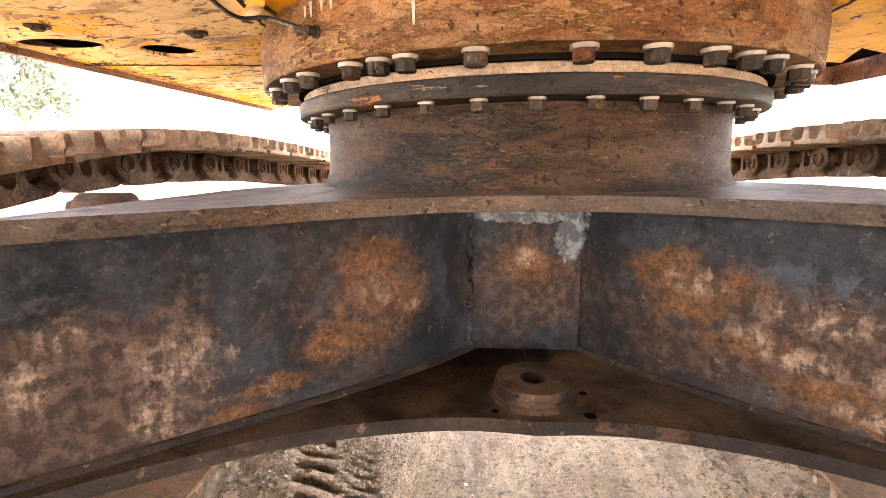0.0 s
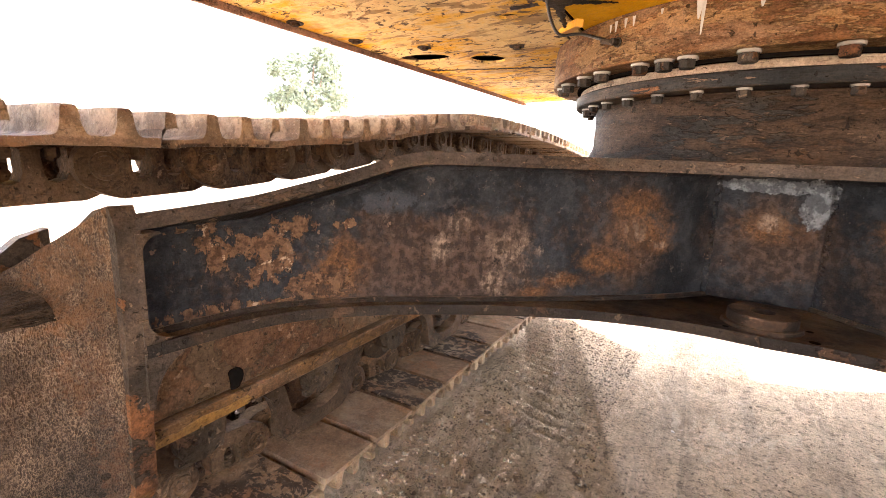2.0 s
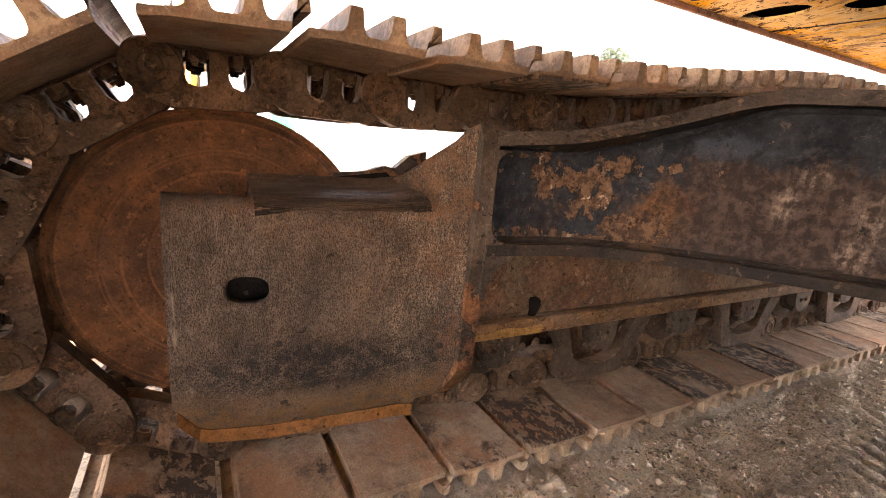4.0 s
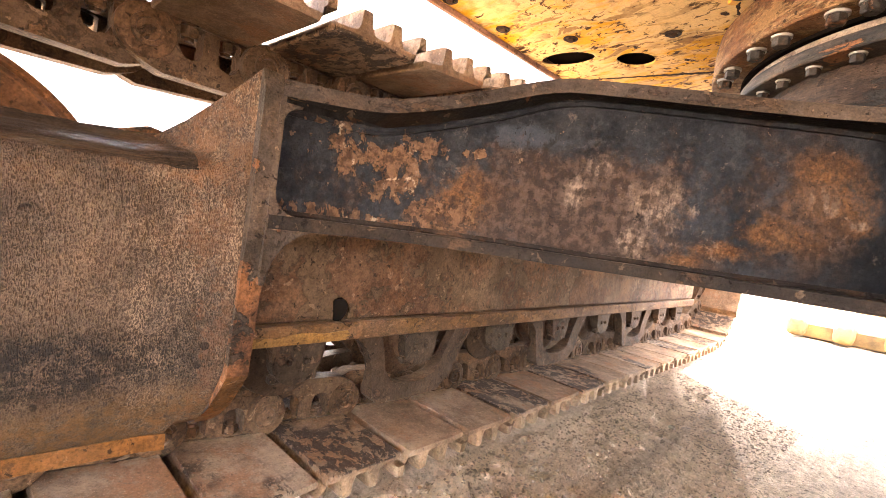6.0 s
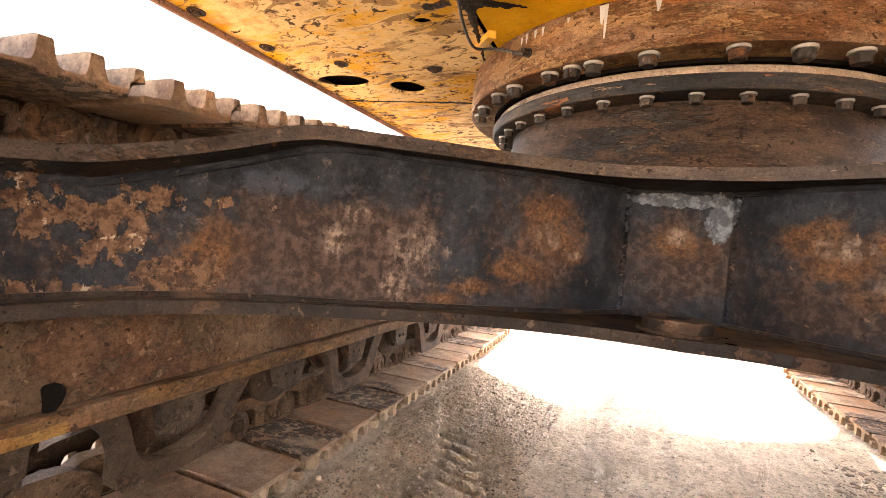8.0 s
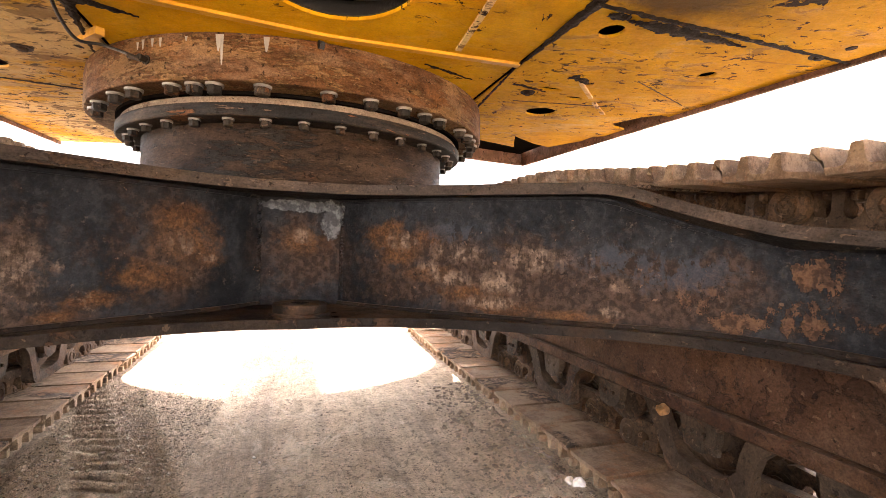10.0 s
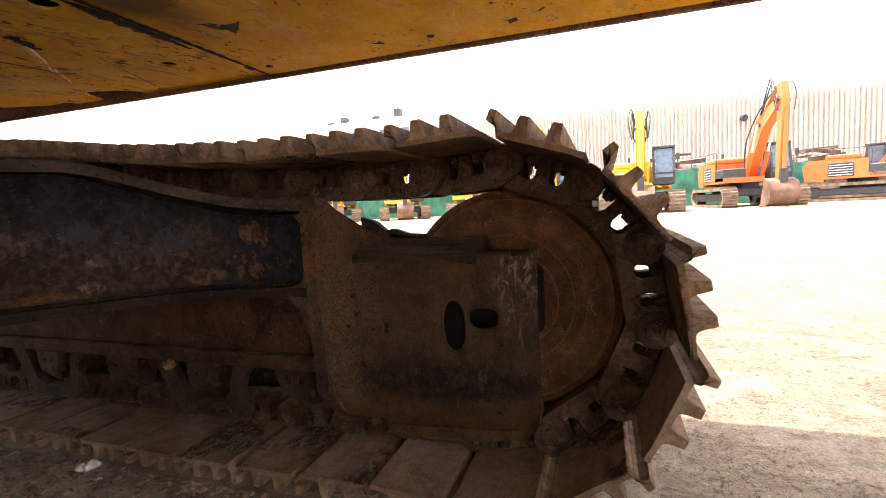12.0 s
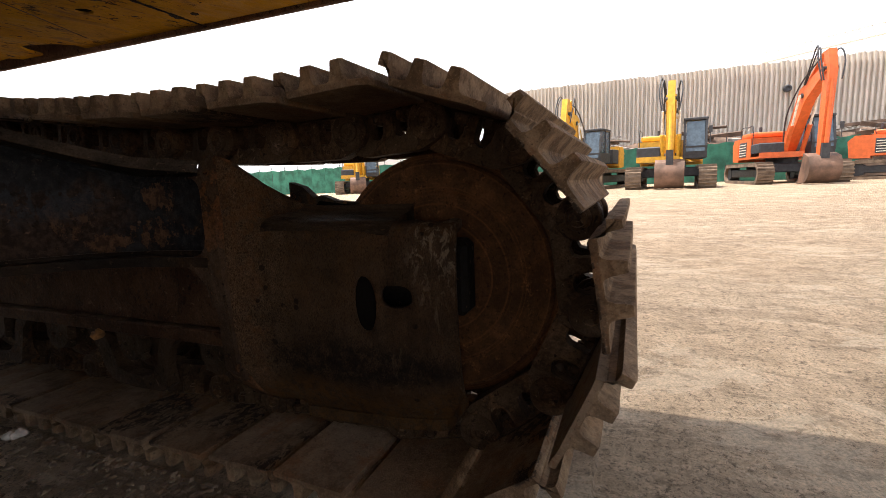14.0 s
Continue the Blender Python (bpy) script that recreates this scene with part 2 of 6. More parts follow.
    torn = n.math("ADD", n.math("MULTIPLY", n.noise(1.0, 9, 0.70, n.scaled((30, 30, 17)), 0.4), 0.75), n.math("MULTIPLY", flake, 0.25))
    shape = n.math("ADD", torn, n.math("MULTIPLY", peel, 0.16))
    shape_r = n.math("ADD", torn, n.math("MULTIPLY", scar, 0.16))
    chips = n.math("MULTIPLY", n.step(peel, 0.12, 0.4), n.step(shape, 0.618, 0.628))
    scars = n.math("MULTIPLY", n.step(scar, 0.12, 0.4), n.step(shape_r, 0.618, 0.628))
    bark = n.mix(n.step(mott, 0.40, 0.58), (0.034, 0.018, 0.011), (0.082, 0.045, 0.024))
    bark = n.mix(n.step(n.math("ADD", crumb, n.math("MULTIPLY", fine, 0.4)), 0.78, 0.84), bark, (0.190, 0.140, 0.095))
    m = n.mix(chips, m, bark)
    m = n.mix(scars, m, n.mix(n.step(mott, 0.42, 0.58), (0.030, 0.017, 0.012), (0.075, 0.040, 0.022)))
    rim = n.math("MAXIMUM", n.math("MULTIPLY", n.step(peel, 0.1, 0.4), n.step(shape, 0.600, 0.616)), n.math("MULTIPLY", n.step(scar, 0.1, 0.4), n.step(shape_r, 0.600, 0.616)))
    chips = n.math("MAXIMUM", chips, scars)
    m = n.mix(n.math("MULTIPLY", n.math("MULTIPLY", rim, n.math("SUBTRACT", 1.0, chips)), 0.7), m, (0.007, 0.007, 0.008))
    blue = out(blob(0.80, 0.83, 0.12, 0.05), blob(0.90, 0.80, 0.08, 0.06), blob(-0.80, 0.90, 0.10, 0.03), blob(0.45, 0.90, 0.10, 0.05))
    m = n.mix(n.math("MULTIPLY", n.math("MULTIPLY", blue, n.step(torn, 0.44, 0.50)), 0.7), m, (0.030, 0.034, 0.040))
    bare = out(n.blob((0.10, 1.1, 0.925), (0.035, 0.3, 0.065), n.math("MULTIPLY", n.math("SUBTRACT", flake, 0.5), 1.8), 0.98, 0.90), n.blob((0.0, 1.1, 0.967), (0.14, 0.3, 0.020), n.math("MULTIPLY", n.math("SUBTRACT", flake, 0.5), 2.2), 0.98, 0.90))
    m = n.mix(n.math("MULTIPLY", bare, 0.9), m, n.mix(n.step(mott, 0.45, 0.62), (0.045, 0.046, 0.048), (0.105, 0.108, 0.108)))
    m = n.mix(n.math("MULTIPLY", n.step(n.noise(34, 4, 0.55), 0.70, 0.715), 0.8), m, (0.10, 0.062, 0.040))
    m = n.mix(n.math("MULTIPLY", n.step(n.noise(26, 6, 0.7), 0.66, 0.68), 0.85), m, (0.007, 0.006, 0.006))
    m = n.mix(n.math("MULTIPLY", n.step(n.noise(90, 5, 0.6), 0.64, 0.68), 0.7), m, (0.007, 0.006, 0.006))
    m = n.mix(n.math("MULTIPLY", n.step(n.math("ADD", n.noise(16, 8, 0.75), n.math("MULTIPLY", fine, 0.4)), 0.82, 0.90), 0.35), m, (0.12, 0.09, 0.066))
    h = n.math("ADD", n.math("MULTIPLY", crumb, 0.8), n.math("ADD", n.math("MULTIPLY", fine, 0.6), n.math("MULTIPLY", chips, -0.6)))
    return n.done(m, n.math("ADD", 0.5, n.math("MULTIPLY", crumb, 0.4)), h, 0.005, 0.0, 0.06, grain=0.17, size=240.0)


def guard_material(name, light, warm, tone=1.0, scuffed=0.0):
    """Pitted brown cast plate: a fine maze of worn ridges in upright bands, small dents, grease and rust."""
    n = Nodes(name)
    big, mid, crumb, fine = n.noise(3.2, 6, 0.65), n.noise(11, 8, 0.72), n.noise(32, 10, 0.8), n.noise(120, 4, 0.7)
    maze = n.math("ABSOLUTE", n.math("SUBTRACT", n.noise(230, 2.2, 0.5, n.scaled((1.0, 1.15, 0.55)), 0.5), 0.5))
    band = n.noise(1.0, 5, 0.6, n.scaled((9, 13, 1.6)))
    m = n.mix(n.step(n.math("ADD", mid, n.math("MULTIPLY", big, 0.6)), 0.55, 1.0), (0.034, 0.0225, 0.0155), (0.078, 0.051, 0.034))
    m = n.mix(n.math("MULTIPLY", n.step(n.math("ADD", big, n.math("MULTIPLY", crumb, 0.6)), 0.74, 0.98), warm), m, (0.120, 0.055, 0.021))
    sep = n.t.nodes.new("ShaderNodeSeparateXYZ")
    n.link(n.p, sep.inputs[0])
    y, z = sep.outputs[1], sep.outputs[2]
    wob = n.math("MULTIPLY", n.math("SUBTRACT", n.math("ADD", big, n.math("MULTIPLY", crumb, 0.7)), 0.85), 0.30)
    zw, yw = n.math("ADD", z, wob), n.math("ADD", y, wob)
    bright = n.math("ADD", 0.34, n.math("MULTIPLY", n.step(n.math("ADD", yw, n.math("MULTIPLY", n.math("SUBTRACT", band, 0.5), 0.5)), -0.22, -0.04), 0.66))
    ridge = n.math("MULTIPLY", n.step(maze, 0.060, 0.015), n.step(n.math("ADD", mid, n.math("MULTIPLY", fine, 0.5)), 0.46, 0.80))
    m = n.mix(n.math("MULTIPLY", n.math("MULTIPLY", ridge, bright), light), m, (0.215, 0.150, 0.098))
    m = n.mix(n.math("MULTIPLY", n.step(maze, 0.085, 0.18), 0.50), m, (0.014, 0.0095, 0.008))
    cloud = n.step(n.math("ADD", n.noise(5, 8, 0.7, n.scaled((1, 1.6, 0.7))), n.math("MULTIPLY", crumb, 0.25)), 0.54, 0.76)
    m = n.mix(n.math("MULTIPLY", cloud, 0.62), m, (0.016, 0.012, 0.010))
    grease = n.blob((0, -0.33, 0.35), (9.0, 0.33, 0.075), n.math("MULTIPLY", wob, 2.2), 1.2, 0.5)
    m = n.mix(n.math("MULTIPLY", grease, n.math("MULTIPLY", n.step(n.math("ADD", crumb, n.math("MULTIPLY", maze, 0.8)), 0.40, 0.62), 0.85)), m, (0.009, 0.008, 0.008))
    low = n.step(zw, 0.31, 0.245)
    m = n.mix(n.math("MULTIPLY", n.math("MULTIPLY", low, n.step(crumb, 0.40, 0.58)), 0.72), m, (0.130, 0.066, 0.022))
    high = n.step(zw, 0.68, 0.76)
    m = n.mix(n.math("MULTIPLY", n.math("MULTIPLY", high, n.step(crumb, 0.44, 0.60)), 0.50), m, (0.135, 0.066, 0.030))
    weld = n.math("MULTIPLY", n.step(yw, -0.055, -0.035), n.step(yw, 0.012, -0.008))
    m = n.mix(n.math("MULTIPLY", n.math("MULTIPLY", weld, n.step(crumb, 0.40, 0.60)), 0.35), m, (0.125, 0.055, 0.024))
    flow = n.noise(1.0, 8, 0.75, n.scaled((22, 22, 2.4)))
    m = n.mix(n.math("MULTIPLY", n.math("MULTIPLY", n.step(flow, 0.58, 0.66), n.step(n.math("ADD", y, wob), -0.38, -0.50)), 0.45), m, (0.21, 0.17, 0.125))
    scuff = n.math("MULTIPLY", n.step(n.math("ADD", y, n.math("MULTIPLY", wob, 0.25)), -0.475, -0.51), n.math("MULTIPLY", n.step(zw, 0.50, 0.68), n.step(n.noise(1.0, 9, 0.75, n.scaled((40, 52, 24)), 0.5), 0.52, 0.56)))
    m = n.mix(n.math("MULTIPLY", scuff, scuffed), m, (0.30, 0.255, 0.20))
    v = n.voronoi(19)
    dent = n.math("MULTIPLY", n.step(n.math("ADD", v, n.math("MULTIPLY", fine, 0.12)), 0.24, 0.20), n.step(n.noise(8, 2), 0.53, 0.57))
    m = n.mix(n.math("MULTIPLY", dent, 0.80), m, (0.012, 0.009, 0.008))
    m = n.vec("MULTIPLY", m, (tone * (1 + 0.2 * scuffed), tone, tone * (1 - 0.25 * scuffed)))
    h = n.math("ADD", n.math("ADD", n.math("MULTIPLY", n.step(maze, 0.2, 0.0), 0.9), crumb), n.math("MULTIPLY", dent, -1.5))
    return n.done(m, n.math("ADD", 0.5, n.math("MULTIPLY", crumb, 0.4)), h, 0.003, 0.0, 0.07, grain=0.15, size=220.0)


def deck_material(name, worn, mud=(0.50, 0.365, 0.160), smoke=0.0, washed=None):
    """Yellow paint of the underside; worn: how much is washed out and caked with dry mud; smoke: a dark burnt stain at one end."""
    n = Nodes(name)
    big, mid, fine, crumb = n.noise(1.8, 6, 0.6), n.noise(7, 7, 0.62), n.noise(80, 5, 0.7), n.noise(24, 9, 0.68, None, 0.4)
    turn = n.t.nodes.new("ShaderNodeVectorRotate")
    turn.inputs["Angle"].default_value = radians(12)
    n.link(n.p, turn.inputs["Vector"])
    q = turn.outputs[0]
    wash = n.noise(1.0, 8, 0.62, n.scaled((6, 16, 6), q), 0.9)
    fleck = n.noise(1.0, 8, 0.66, n.scaled((22, 34, 8), q), 1.0)
    m = n.mix(n.step(mid, 0.3, 0.7), (0.47, 0.238, 0.007), (0.63, 0.338, 0.011))
    pale = n.step(n.math("ADD", n.math("MULTIPLY", n.noise(2.6, 6, 0.6), 0.7), n.math("MULTIPLY", wash, 0.5)), 0.66 - 0.19 * worn, 0.80 - 0.19 * worn)
    if washed:
        pale = n.math("MULTIPLY", pale, n.blob(washed, (0.60, 0.62, 9.0), n.math("MULTIPLY", n.math("SUBTRACT", big, 0.5), 1.2), 1.15, 0.45))
    m = n.mix(n.math("MULTIPLY", pale, 0.06 + 0.80 * worn), m, mud)
    m = n.mix(n.math("MULTIPLY", n.math("MULTIPLY", n.step(wash, 0.55, 0.575), n.step(mid, 0.40, 0.55)), 0.45 * worn), m, (0.60, 0.43, 0.18))
    m = n.mix(n.math("MULTIPLY", n.step(n.math("ADD", n.noise(3.5, 7, 0.6), n.math("MULTIPLY", crumb, 0.3)), 0.70, 0.84), 0.30 + 0.25 * worn), m, (0.20, 0.090, 0.012))
    gate = n.step(n.noise(3.0, 5, 0.6), 0.46 - 0.10 * worn, 0.56 - 0.06 * worn)
    m = n.mix(n.math("MULTIPLY", n.math("MULTIPLY", n.step(wash, 0.605 - 0.055 * worn, 0.614 - 0.055 * worn), gate), 0.25 + 0.5 * worn), m, (0.150, 0.072, 0.022))
    m = n.mix(n.math("MULTIPLY", n.math("MULTIPLY", n.step(fleck, 0.615 - 0.045 * worn, 0.622 - 0.045 * worn), gate), 0.95), m, (0.036, 0.018, 0.008))
    m = n.mix(n.step(n.math("ADD", n.noise(6.5, 9, 0.66, None, 0.5), n.math("MULTIPLY", fine, 0.06)), 0.690 - 0.02 * worn, 0.697 - 0.02 * worn), m, (0.024, 0.013, 0.008))
    m = n.mix(n.math("MULTIPLY", n.step(fine, 0.64, 0.67), 0.5), m, (0.10, 0.050, 0.016))
    if smoke:
        d = n.blob((0.76, 0.28, 1.40), (0.30, 0.15, 5.0), n.math("MULTIPLY", n.math("SUBTRACT", n.math("ADD", big, n.math("MULTIPLY", crumb, 0.5)), 0.75), 1.6), 1.2, 0.3)
        m = n.mix(n.math("MULTIPLY", d, smoke), m, (0.035, 0.024, 0.020))
    return n.done(m, n.math("ADD", 0.42, n.math("MULTIPLY", crumb, 0.4)), n.math("ADD", wash, n.math("MULTIPLY", fine, 0.3)), 0.006, 0.0, 0.025, grain=0.10)


def ground_material():
    n = Nodes("dry_earth")
    big, mid, crumb, fine, grit = n.noise(0.35, 6, 0.6), n.noise(5, 9, 0.7), n.noise(22, 11, 0.8), n.noise(75, 7, 0.78), n.noise(300, 3, 0.6)
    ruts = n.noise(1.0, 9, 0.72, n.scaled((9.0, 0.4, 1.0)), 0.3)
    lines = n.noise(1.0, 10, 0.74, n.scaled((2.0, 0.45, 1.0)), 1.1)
    m = n.mix(n.step(mid, 0.3, 0.7), (0.48, 0.345, 0.225), (0.70, 0.525, 0.358))
    sep = n.t.nodes.new("ShaderNodeSeparateXYZ")
    n.link(n.p, sep.inputs[0])
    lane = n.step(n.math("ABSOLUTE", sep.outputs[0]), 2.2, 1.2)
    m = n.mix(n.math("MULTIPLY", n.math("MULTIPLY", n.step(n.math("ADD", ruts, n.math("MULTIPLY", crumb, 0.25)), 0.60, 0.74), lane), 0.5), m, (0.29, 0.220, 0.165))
    m = n.mix(n.math("MULTIPLY", n.step(big, 0.45, 0.7), 0.4), m, (0.67, 0.535, 0.385))
    # dark specks put the tiny shadows of clods and grit into the earth's colour
    m = n.mix(n.math("MULTIPLY", n.step(crumb, 0.55, 0.575), 0.62), m, (0.125, 0.092, 0.068))
    m = n.mix(n.math("MULTIPLY", n.step(fine, 0.555, 0.58), 0.72), m, (0.105, 0.078, 0.057))
    m = n.mix(n.math("MULTIPLY", n.step(grit, 0.60, 0.68), 0.55), m, (0.62, 0.54, 0.45))
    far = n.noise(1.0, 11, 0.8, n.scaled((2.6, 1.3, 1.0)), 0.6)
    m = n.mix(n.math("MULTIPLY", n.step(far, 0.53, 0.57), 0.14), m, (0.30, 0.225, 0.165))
    # rut lines, ticks and cracks are painted dark in place of groove shade
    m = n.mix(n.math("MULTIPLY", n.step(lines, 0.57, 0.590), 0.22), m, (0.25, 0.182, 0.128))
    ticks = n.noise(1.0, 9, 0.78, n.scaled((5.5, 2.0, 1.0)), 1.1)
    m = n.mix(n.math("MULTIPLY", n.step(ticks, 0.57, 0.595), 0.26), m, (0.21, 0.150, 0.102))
    m = n.mix(n.math("MULTIPLY", n.step(n.noise(1.0, 10, 0.78, n.scaled((1.3, 0.8, 1.0)), 0.8), 0.54, 0.57), 0.55), m, (0.74, 0.60, 0.44))
    crack = n.step(n.noise(1.0, 9, 0.68, n.scaled((9.0, 4.0, 1.0)), 0.9), 0.565, 0.590)
    m = n.mix(n.math("MULTIPLY", crack, 0.35), m, (0.24, 0.172, 0.115))
    h = n.math("ADD", n.math("MULTIPLY", crack, -1.6), n.math("ADD", n.math("MULTIPLY", crumb, 1.6), n.math("ADD", n.math("MULTIPLY", fine, 0.8), n.math("ADD", n.math("MULTIPLY", far, 2.0), n.math("ADD", n.math("MULTIPLY", lines, -3.0), n.math("MULTIPLY", ticks, -2.0))))))
    return n.done(m, 0.95, h, 0.065, 0.0, 0.15, grain=0.20, size=110.0)


def shoe_material():
    """Worn track shoe: dusty brown steel with a flaky crust of dry mud."""
    n = Nodes("shoe_steel")
    raw = n.p
    rnd = n.spread()
    big, mid, crumb, fine, grit = n.noise(2.6, 6, 0.6), n.noise(11, 9, 0.75), n.noise(34, 11, 0.82), n.noise(95, 6, 0.75), n.noise(260, 3, 0.6)
    m = n.mix(n.step(n.math("ADD", mid, n.math("MULTIPLY", fine, 0.4)), 0.5, 0.9), (0.076, 0.045, 0.026), (0.198, 0.126, 0.075))
    m = n.mix(n.math("MULTIPLY", n.step(n.math("ADD", big, n.math("MULTIPLY", crumb, 0.5)), 0.70, 0.88), 0.6), m, (0.245, 0.180, 0.125))
    m = n.mix(n.math("MULTIPLY", n.step(n.noise(5, 9, 0.75), 0.51, 0.61), 0.7), m, (0.17, 0.080, 0.036))
    crust = n.math("MULTIPLY", n.step(n.noise(1.0, 9, 0.72, n.scaled((24, 34, 30)), 0.4), 0.475, 0.50), n.step(n.math("ADD", n.noise(3.5, 5), n.math("MULTIPLY", rnd, 0.55)), 0.88, 0.96))
    sep = n.t.nodes.new("ShaderNodeSeparateXYZ")
    n.link(raw, sep.inputs[0])
    # outer faces are tan with dust, and lighter still to paint their sunlight
    m = n.mix(n.math("MULTIPLY", n.step(sep.outputs[2], 0.054, 0.060), 0.5), m, n.mix(n.step(mid, 0.44, 0.58), (0.125, 0.080, 0.046), (0.33, 0.222, 0.134)))
    crust = n.math("MULTIPLY", crust, n.step(sep.outputs[2], 0.052, 0.047))
    m = n.mix(n.math("MULTIPLY", crust, 0.85), m, (0.020, 0.014, 0.011))
    m = n.mix(n.math("MULTIPLY", n.step(fine, 0.56, 0.64), 0.5), m, (0.030, 0.020, 0.015))
    m = n.mix(n.math("MULTIPLY", n.step(grit, 0.61, 0.68), 0.35), m, (0.34, 0.27, 0.205))
    h = n.math("ADD", n.math("MULTIPLY", crumb, 1.0), n.math("ADD", n.math("MULTIPLY", fine, 0.6), n.math("MULTIPLY", crust, 0.9)))
    return n.done(m, n.math("ADD", 0.55, n.math("MULTIPLY", crumb, 0.4)), h, 0.007, 0.0, 0.08, grain=0.16)


def idler_material():
    n = Nodes("idler_rust")
    mid, fine = n.noise(9, 7, 0.7), n.noise(80, 4, 0.7)
    sep = n.t.nodes.new("ShaderNodeSeparateXYZ")
    n.link(n.p, sep.inputs[0])
    ring = n.t.nodes.new("ShaderNodeCombineXYZ")
    rad = n.math("SQRT", n.math("ADD", n.math("MULTIPLY", sep.outputs[1], sep.outputs[1]), n.math("MULTIPLY", sep.outputs[2], sep.outputs[2])))
    n.t.links.new(rad, ring.inputs[0])
    arcs = n.noise(55, 4, 0.7, ring.outputs[0])
    crumb = n.noise(34, 9, 0.8)
    m = n.mix(n.step(mid, 0.3, 0.75), (0.040, 0.020, 0.011), (0.135, 0.059, 0.025))
    m = n.mix(n.math("MULTIPLY", n.step(arcs, 0.5, 0.66), 0.5), m, (0.19, 0.078, 0.03))
    m = n.mix(n.math("MULTIPLY", n.step(n.noise(4, 6), 0.48, 0.68), 0.65), m, (0.024, 0.015, 0.011))
    m = n.mix(n.math("MULTIPLY", n.step(crumb, 0.56, 0.66), 0.6), m, (0.24, 0.105, 0.042))
    m = n.mix(n.math("MULTIPLY", n.step(fine, 0.57, 0.66), 0.6), m, PIT)
    return n.done(m, 0.75, n.math("ADD", crumb, fine), 0.006, 0.0, 0.06, grain=0.18)


M_LEG = leg_material()
M_PLATE = rusty_steel("frame_plate", 0.34, 0.14, 0.05, (0.026, 0.0205, 0.018), False, 0.35, 0.006, tone=0.50, rust=(0.044, 0.027, 0.019), bright=(0.074, 0.043, 0.028))
M_PEDESTAL = rusty_steel("pedestal_paint", 0.62, 0.22, 0.06, (0.048, 0.044, 0.042), False, 0.3, 0.004, (0.8, 0.8, 3.0), tone=0.48, rust=(0.034, 0.022, 0.017), bright=(0.082, 0.052, 0.036))
M_RACE = rusty_steel("race_steel", 0.20, 0.35, 0.12, (0.024, 0.0255, 0.028), False, 0.3, 0.003, (0.5, 0.5, 3.0), tone=0.8)
M_DRUM = rusty_steel("drum_rust", 0.56, 0.75, 0.22, (0.27, 0.170, 0.082), False, 0.3, 0.006, (1.4, 1.4, 5.0), tone=0.78, rust=(0.085, 0.040, 0.020), bright=(0.175, 0.090, 0.042))
M_SHOE = shoe_material()
# Right-hand beam: redder rust, with its deeper shade put into the tone.
M_TFRAME_RED = rusty_steel("track_frame_red_rust_shade", 0.62, 0.16, 0.08, (0.074, 0.036, 0.023), False, 0.5, 0.006, tone=0.62, bright=(0.105, 0.055, 0.034))
M_LINK = rusty_steel("link_steel", 0.50, 0.20, 0.04, (0.072, 0.046, 0.029), True, 0.5, 0.006, tone=0.84, rust=(0.034, 0.020, 0.013), bright=(0.110, 0.064, 0.036))
M_TFRAME = rusty_steel("track_frame_rust", 0.52, 0.30, 0.08, (0.108, 0.070, 0.042), False, 0.5, 0.006, tone=0.76, bright=(0.125, 0.070, 0.040))
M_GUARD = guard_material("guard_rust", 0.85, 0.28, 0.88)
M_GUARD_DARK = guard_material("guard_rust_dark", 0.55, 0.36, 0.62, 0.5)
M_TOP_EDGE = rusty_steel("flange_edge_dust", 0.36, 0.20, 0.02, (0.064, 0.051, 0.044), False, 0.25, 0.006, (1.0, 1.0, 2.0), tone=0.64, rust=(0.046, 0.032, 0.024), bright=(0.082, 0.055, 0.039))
# Black made darker still: the shade under the flanges is put into it.
M_UNDER = rusty_steel("flange_under_shade", 0.16, 0.08, 0.03, (0.012, 0.0115, 0.0115), False, 0.0, 0.004, tone=0.75)
M_GREASE_SEAM = rusty_steel("grease_seam_black", 0.15, 0.12, 0.1, (0.020, 0.014, 0.012), False, 0.0, 0.02, tone=0.9)
M_ROLLER = rusty_steel("roller_rust", 0.5, 0.25, 0.05, (0.070, 0.047, 0.032), True, 0.5, 0.006, tone=0.50, bright=(0.115, 0.068, 0.042))
M_CASTING = rusty_steel("grey_casting", 0.45, 0.30, 0.05, (0.056, 0.042, 0.031), True, 0.5, 0.008, tone=0.60, bright=(0.095, 0.060, 0.040))
M_LEDGE = rusty_steel("ledge_rust", 0.62, 0.30, 0.10, (0.115, 0.062, 0.026), False, 0.4, 0.005, (1.5, 0.8, 1.5), tone=0.9, rust=(0.060, 0.034, 0.020), bright=(0.105, 0.058, 0.030))
M_LIP = rusty_steel("orange_lip_rust", 0.35, 0.12, 0.15, (0.17, 0.072, 0.020), False, 0.4, 0.005, tone=0.62, rust=(0.07, 0.036, 0.016), bright=(0.15, 0.072, 0.024))
M_OCHRE = rusty_steel("ochre_paint", 0.52, 0.2, 0.3, (0.17, 0.096, 0.030), False, 0.3, 0.004, (1.2, 0.7, 2.0), tone=0.9, rust=(0.055, 0.034, 0.020), bright=(0.13, 0.075, 0.030))
M_IDLER = idler_material()
M_BOLT = rusty_steel("bolt_steel", 0.30, 0.20, 0.10, (0.036, 0.033, 0.031), True, 0.2, 0.003, tone=0.72)
M_DECK = deck_material("deck_yellow", 0.1)
M_DECK_WORN = deck_material("deck_worn_yellow", 0.95, (0.60, 0.455, 0.235))
M_DECK_HALF = deck_material("deck_chipped_yellow", 0.5, (0.58, 0.40, 0.13), 0.0, (1.28, 1.40, 1.4))
M_DECK_REAR = deck_material("deck_rear_stained", 0.30, (0.50, 0.325, 0.150), 0.85)
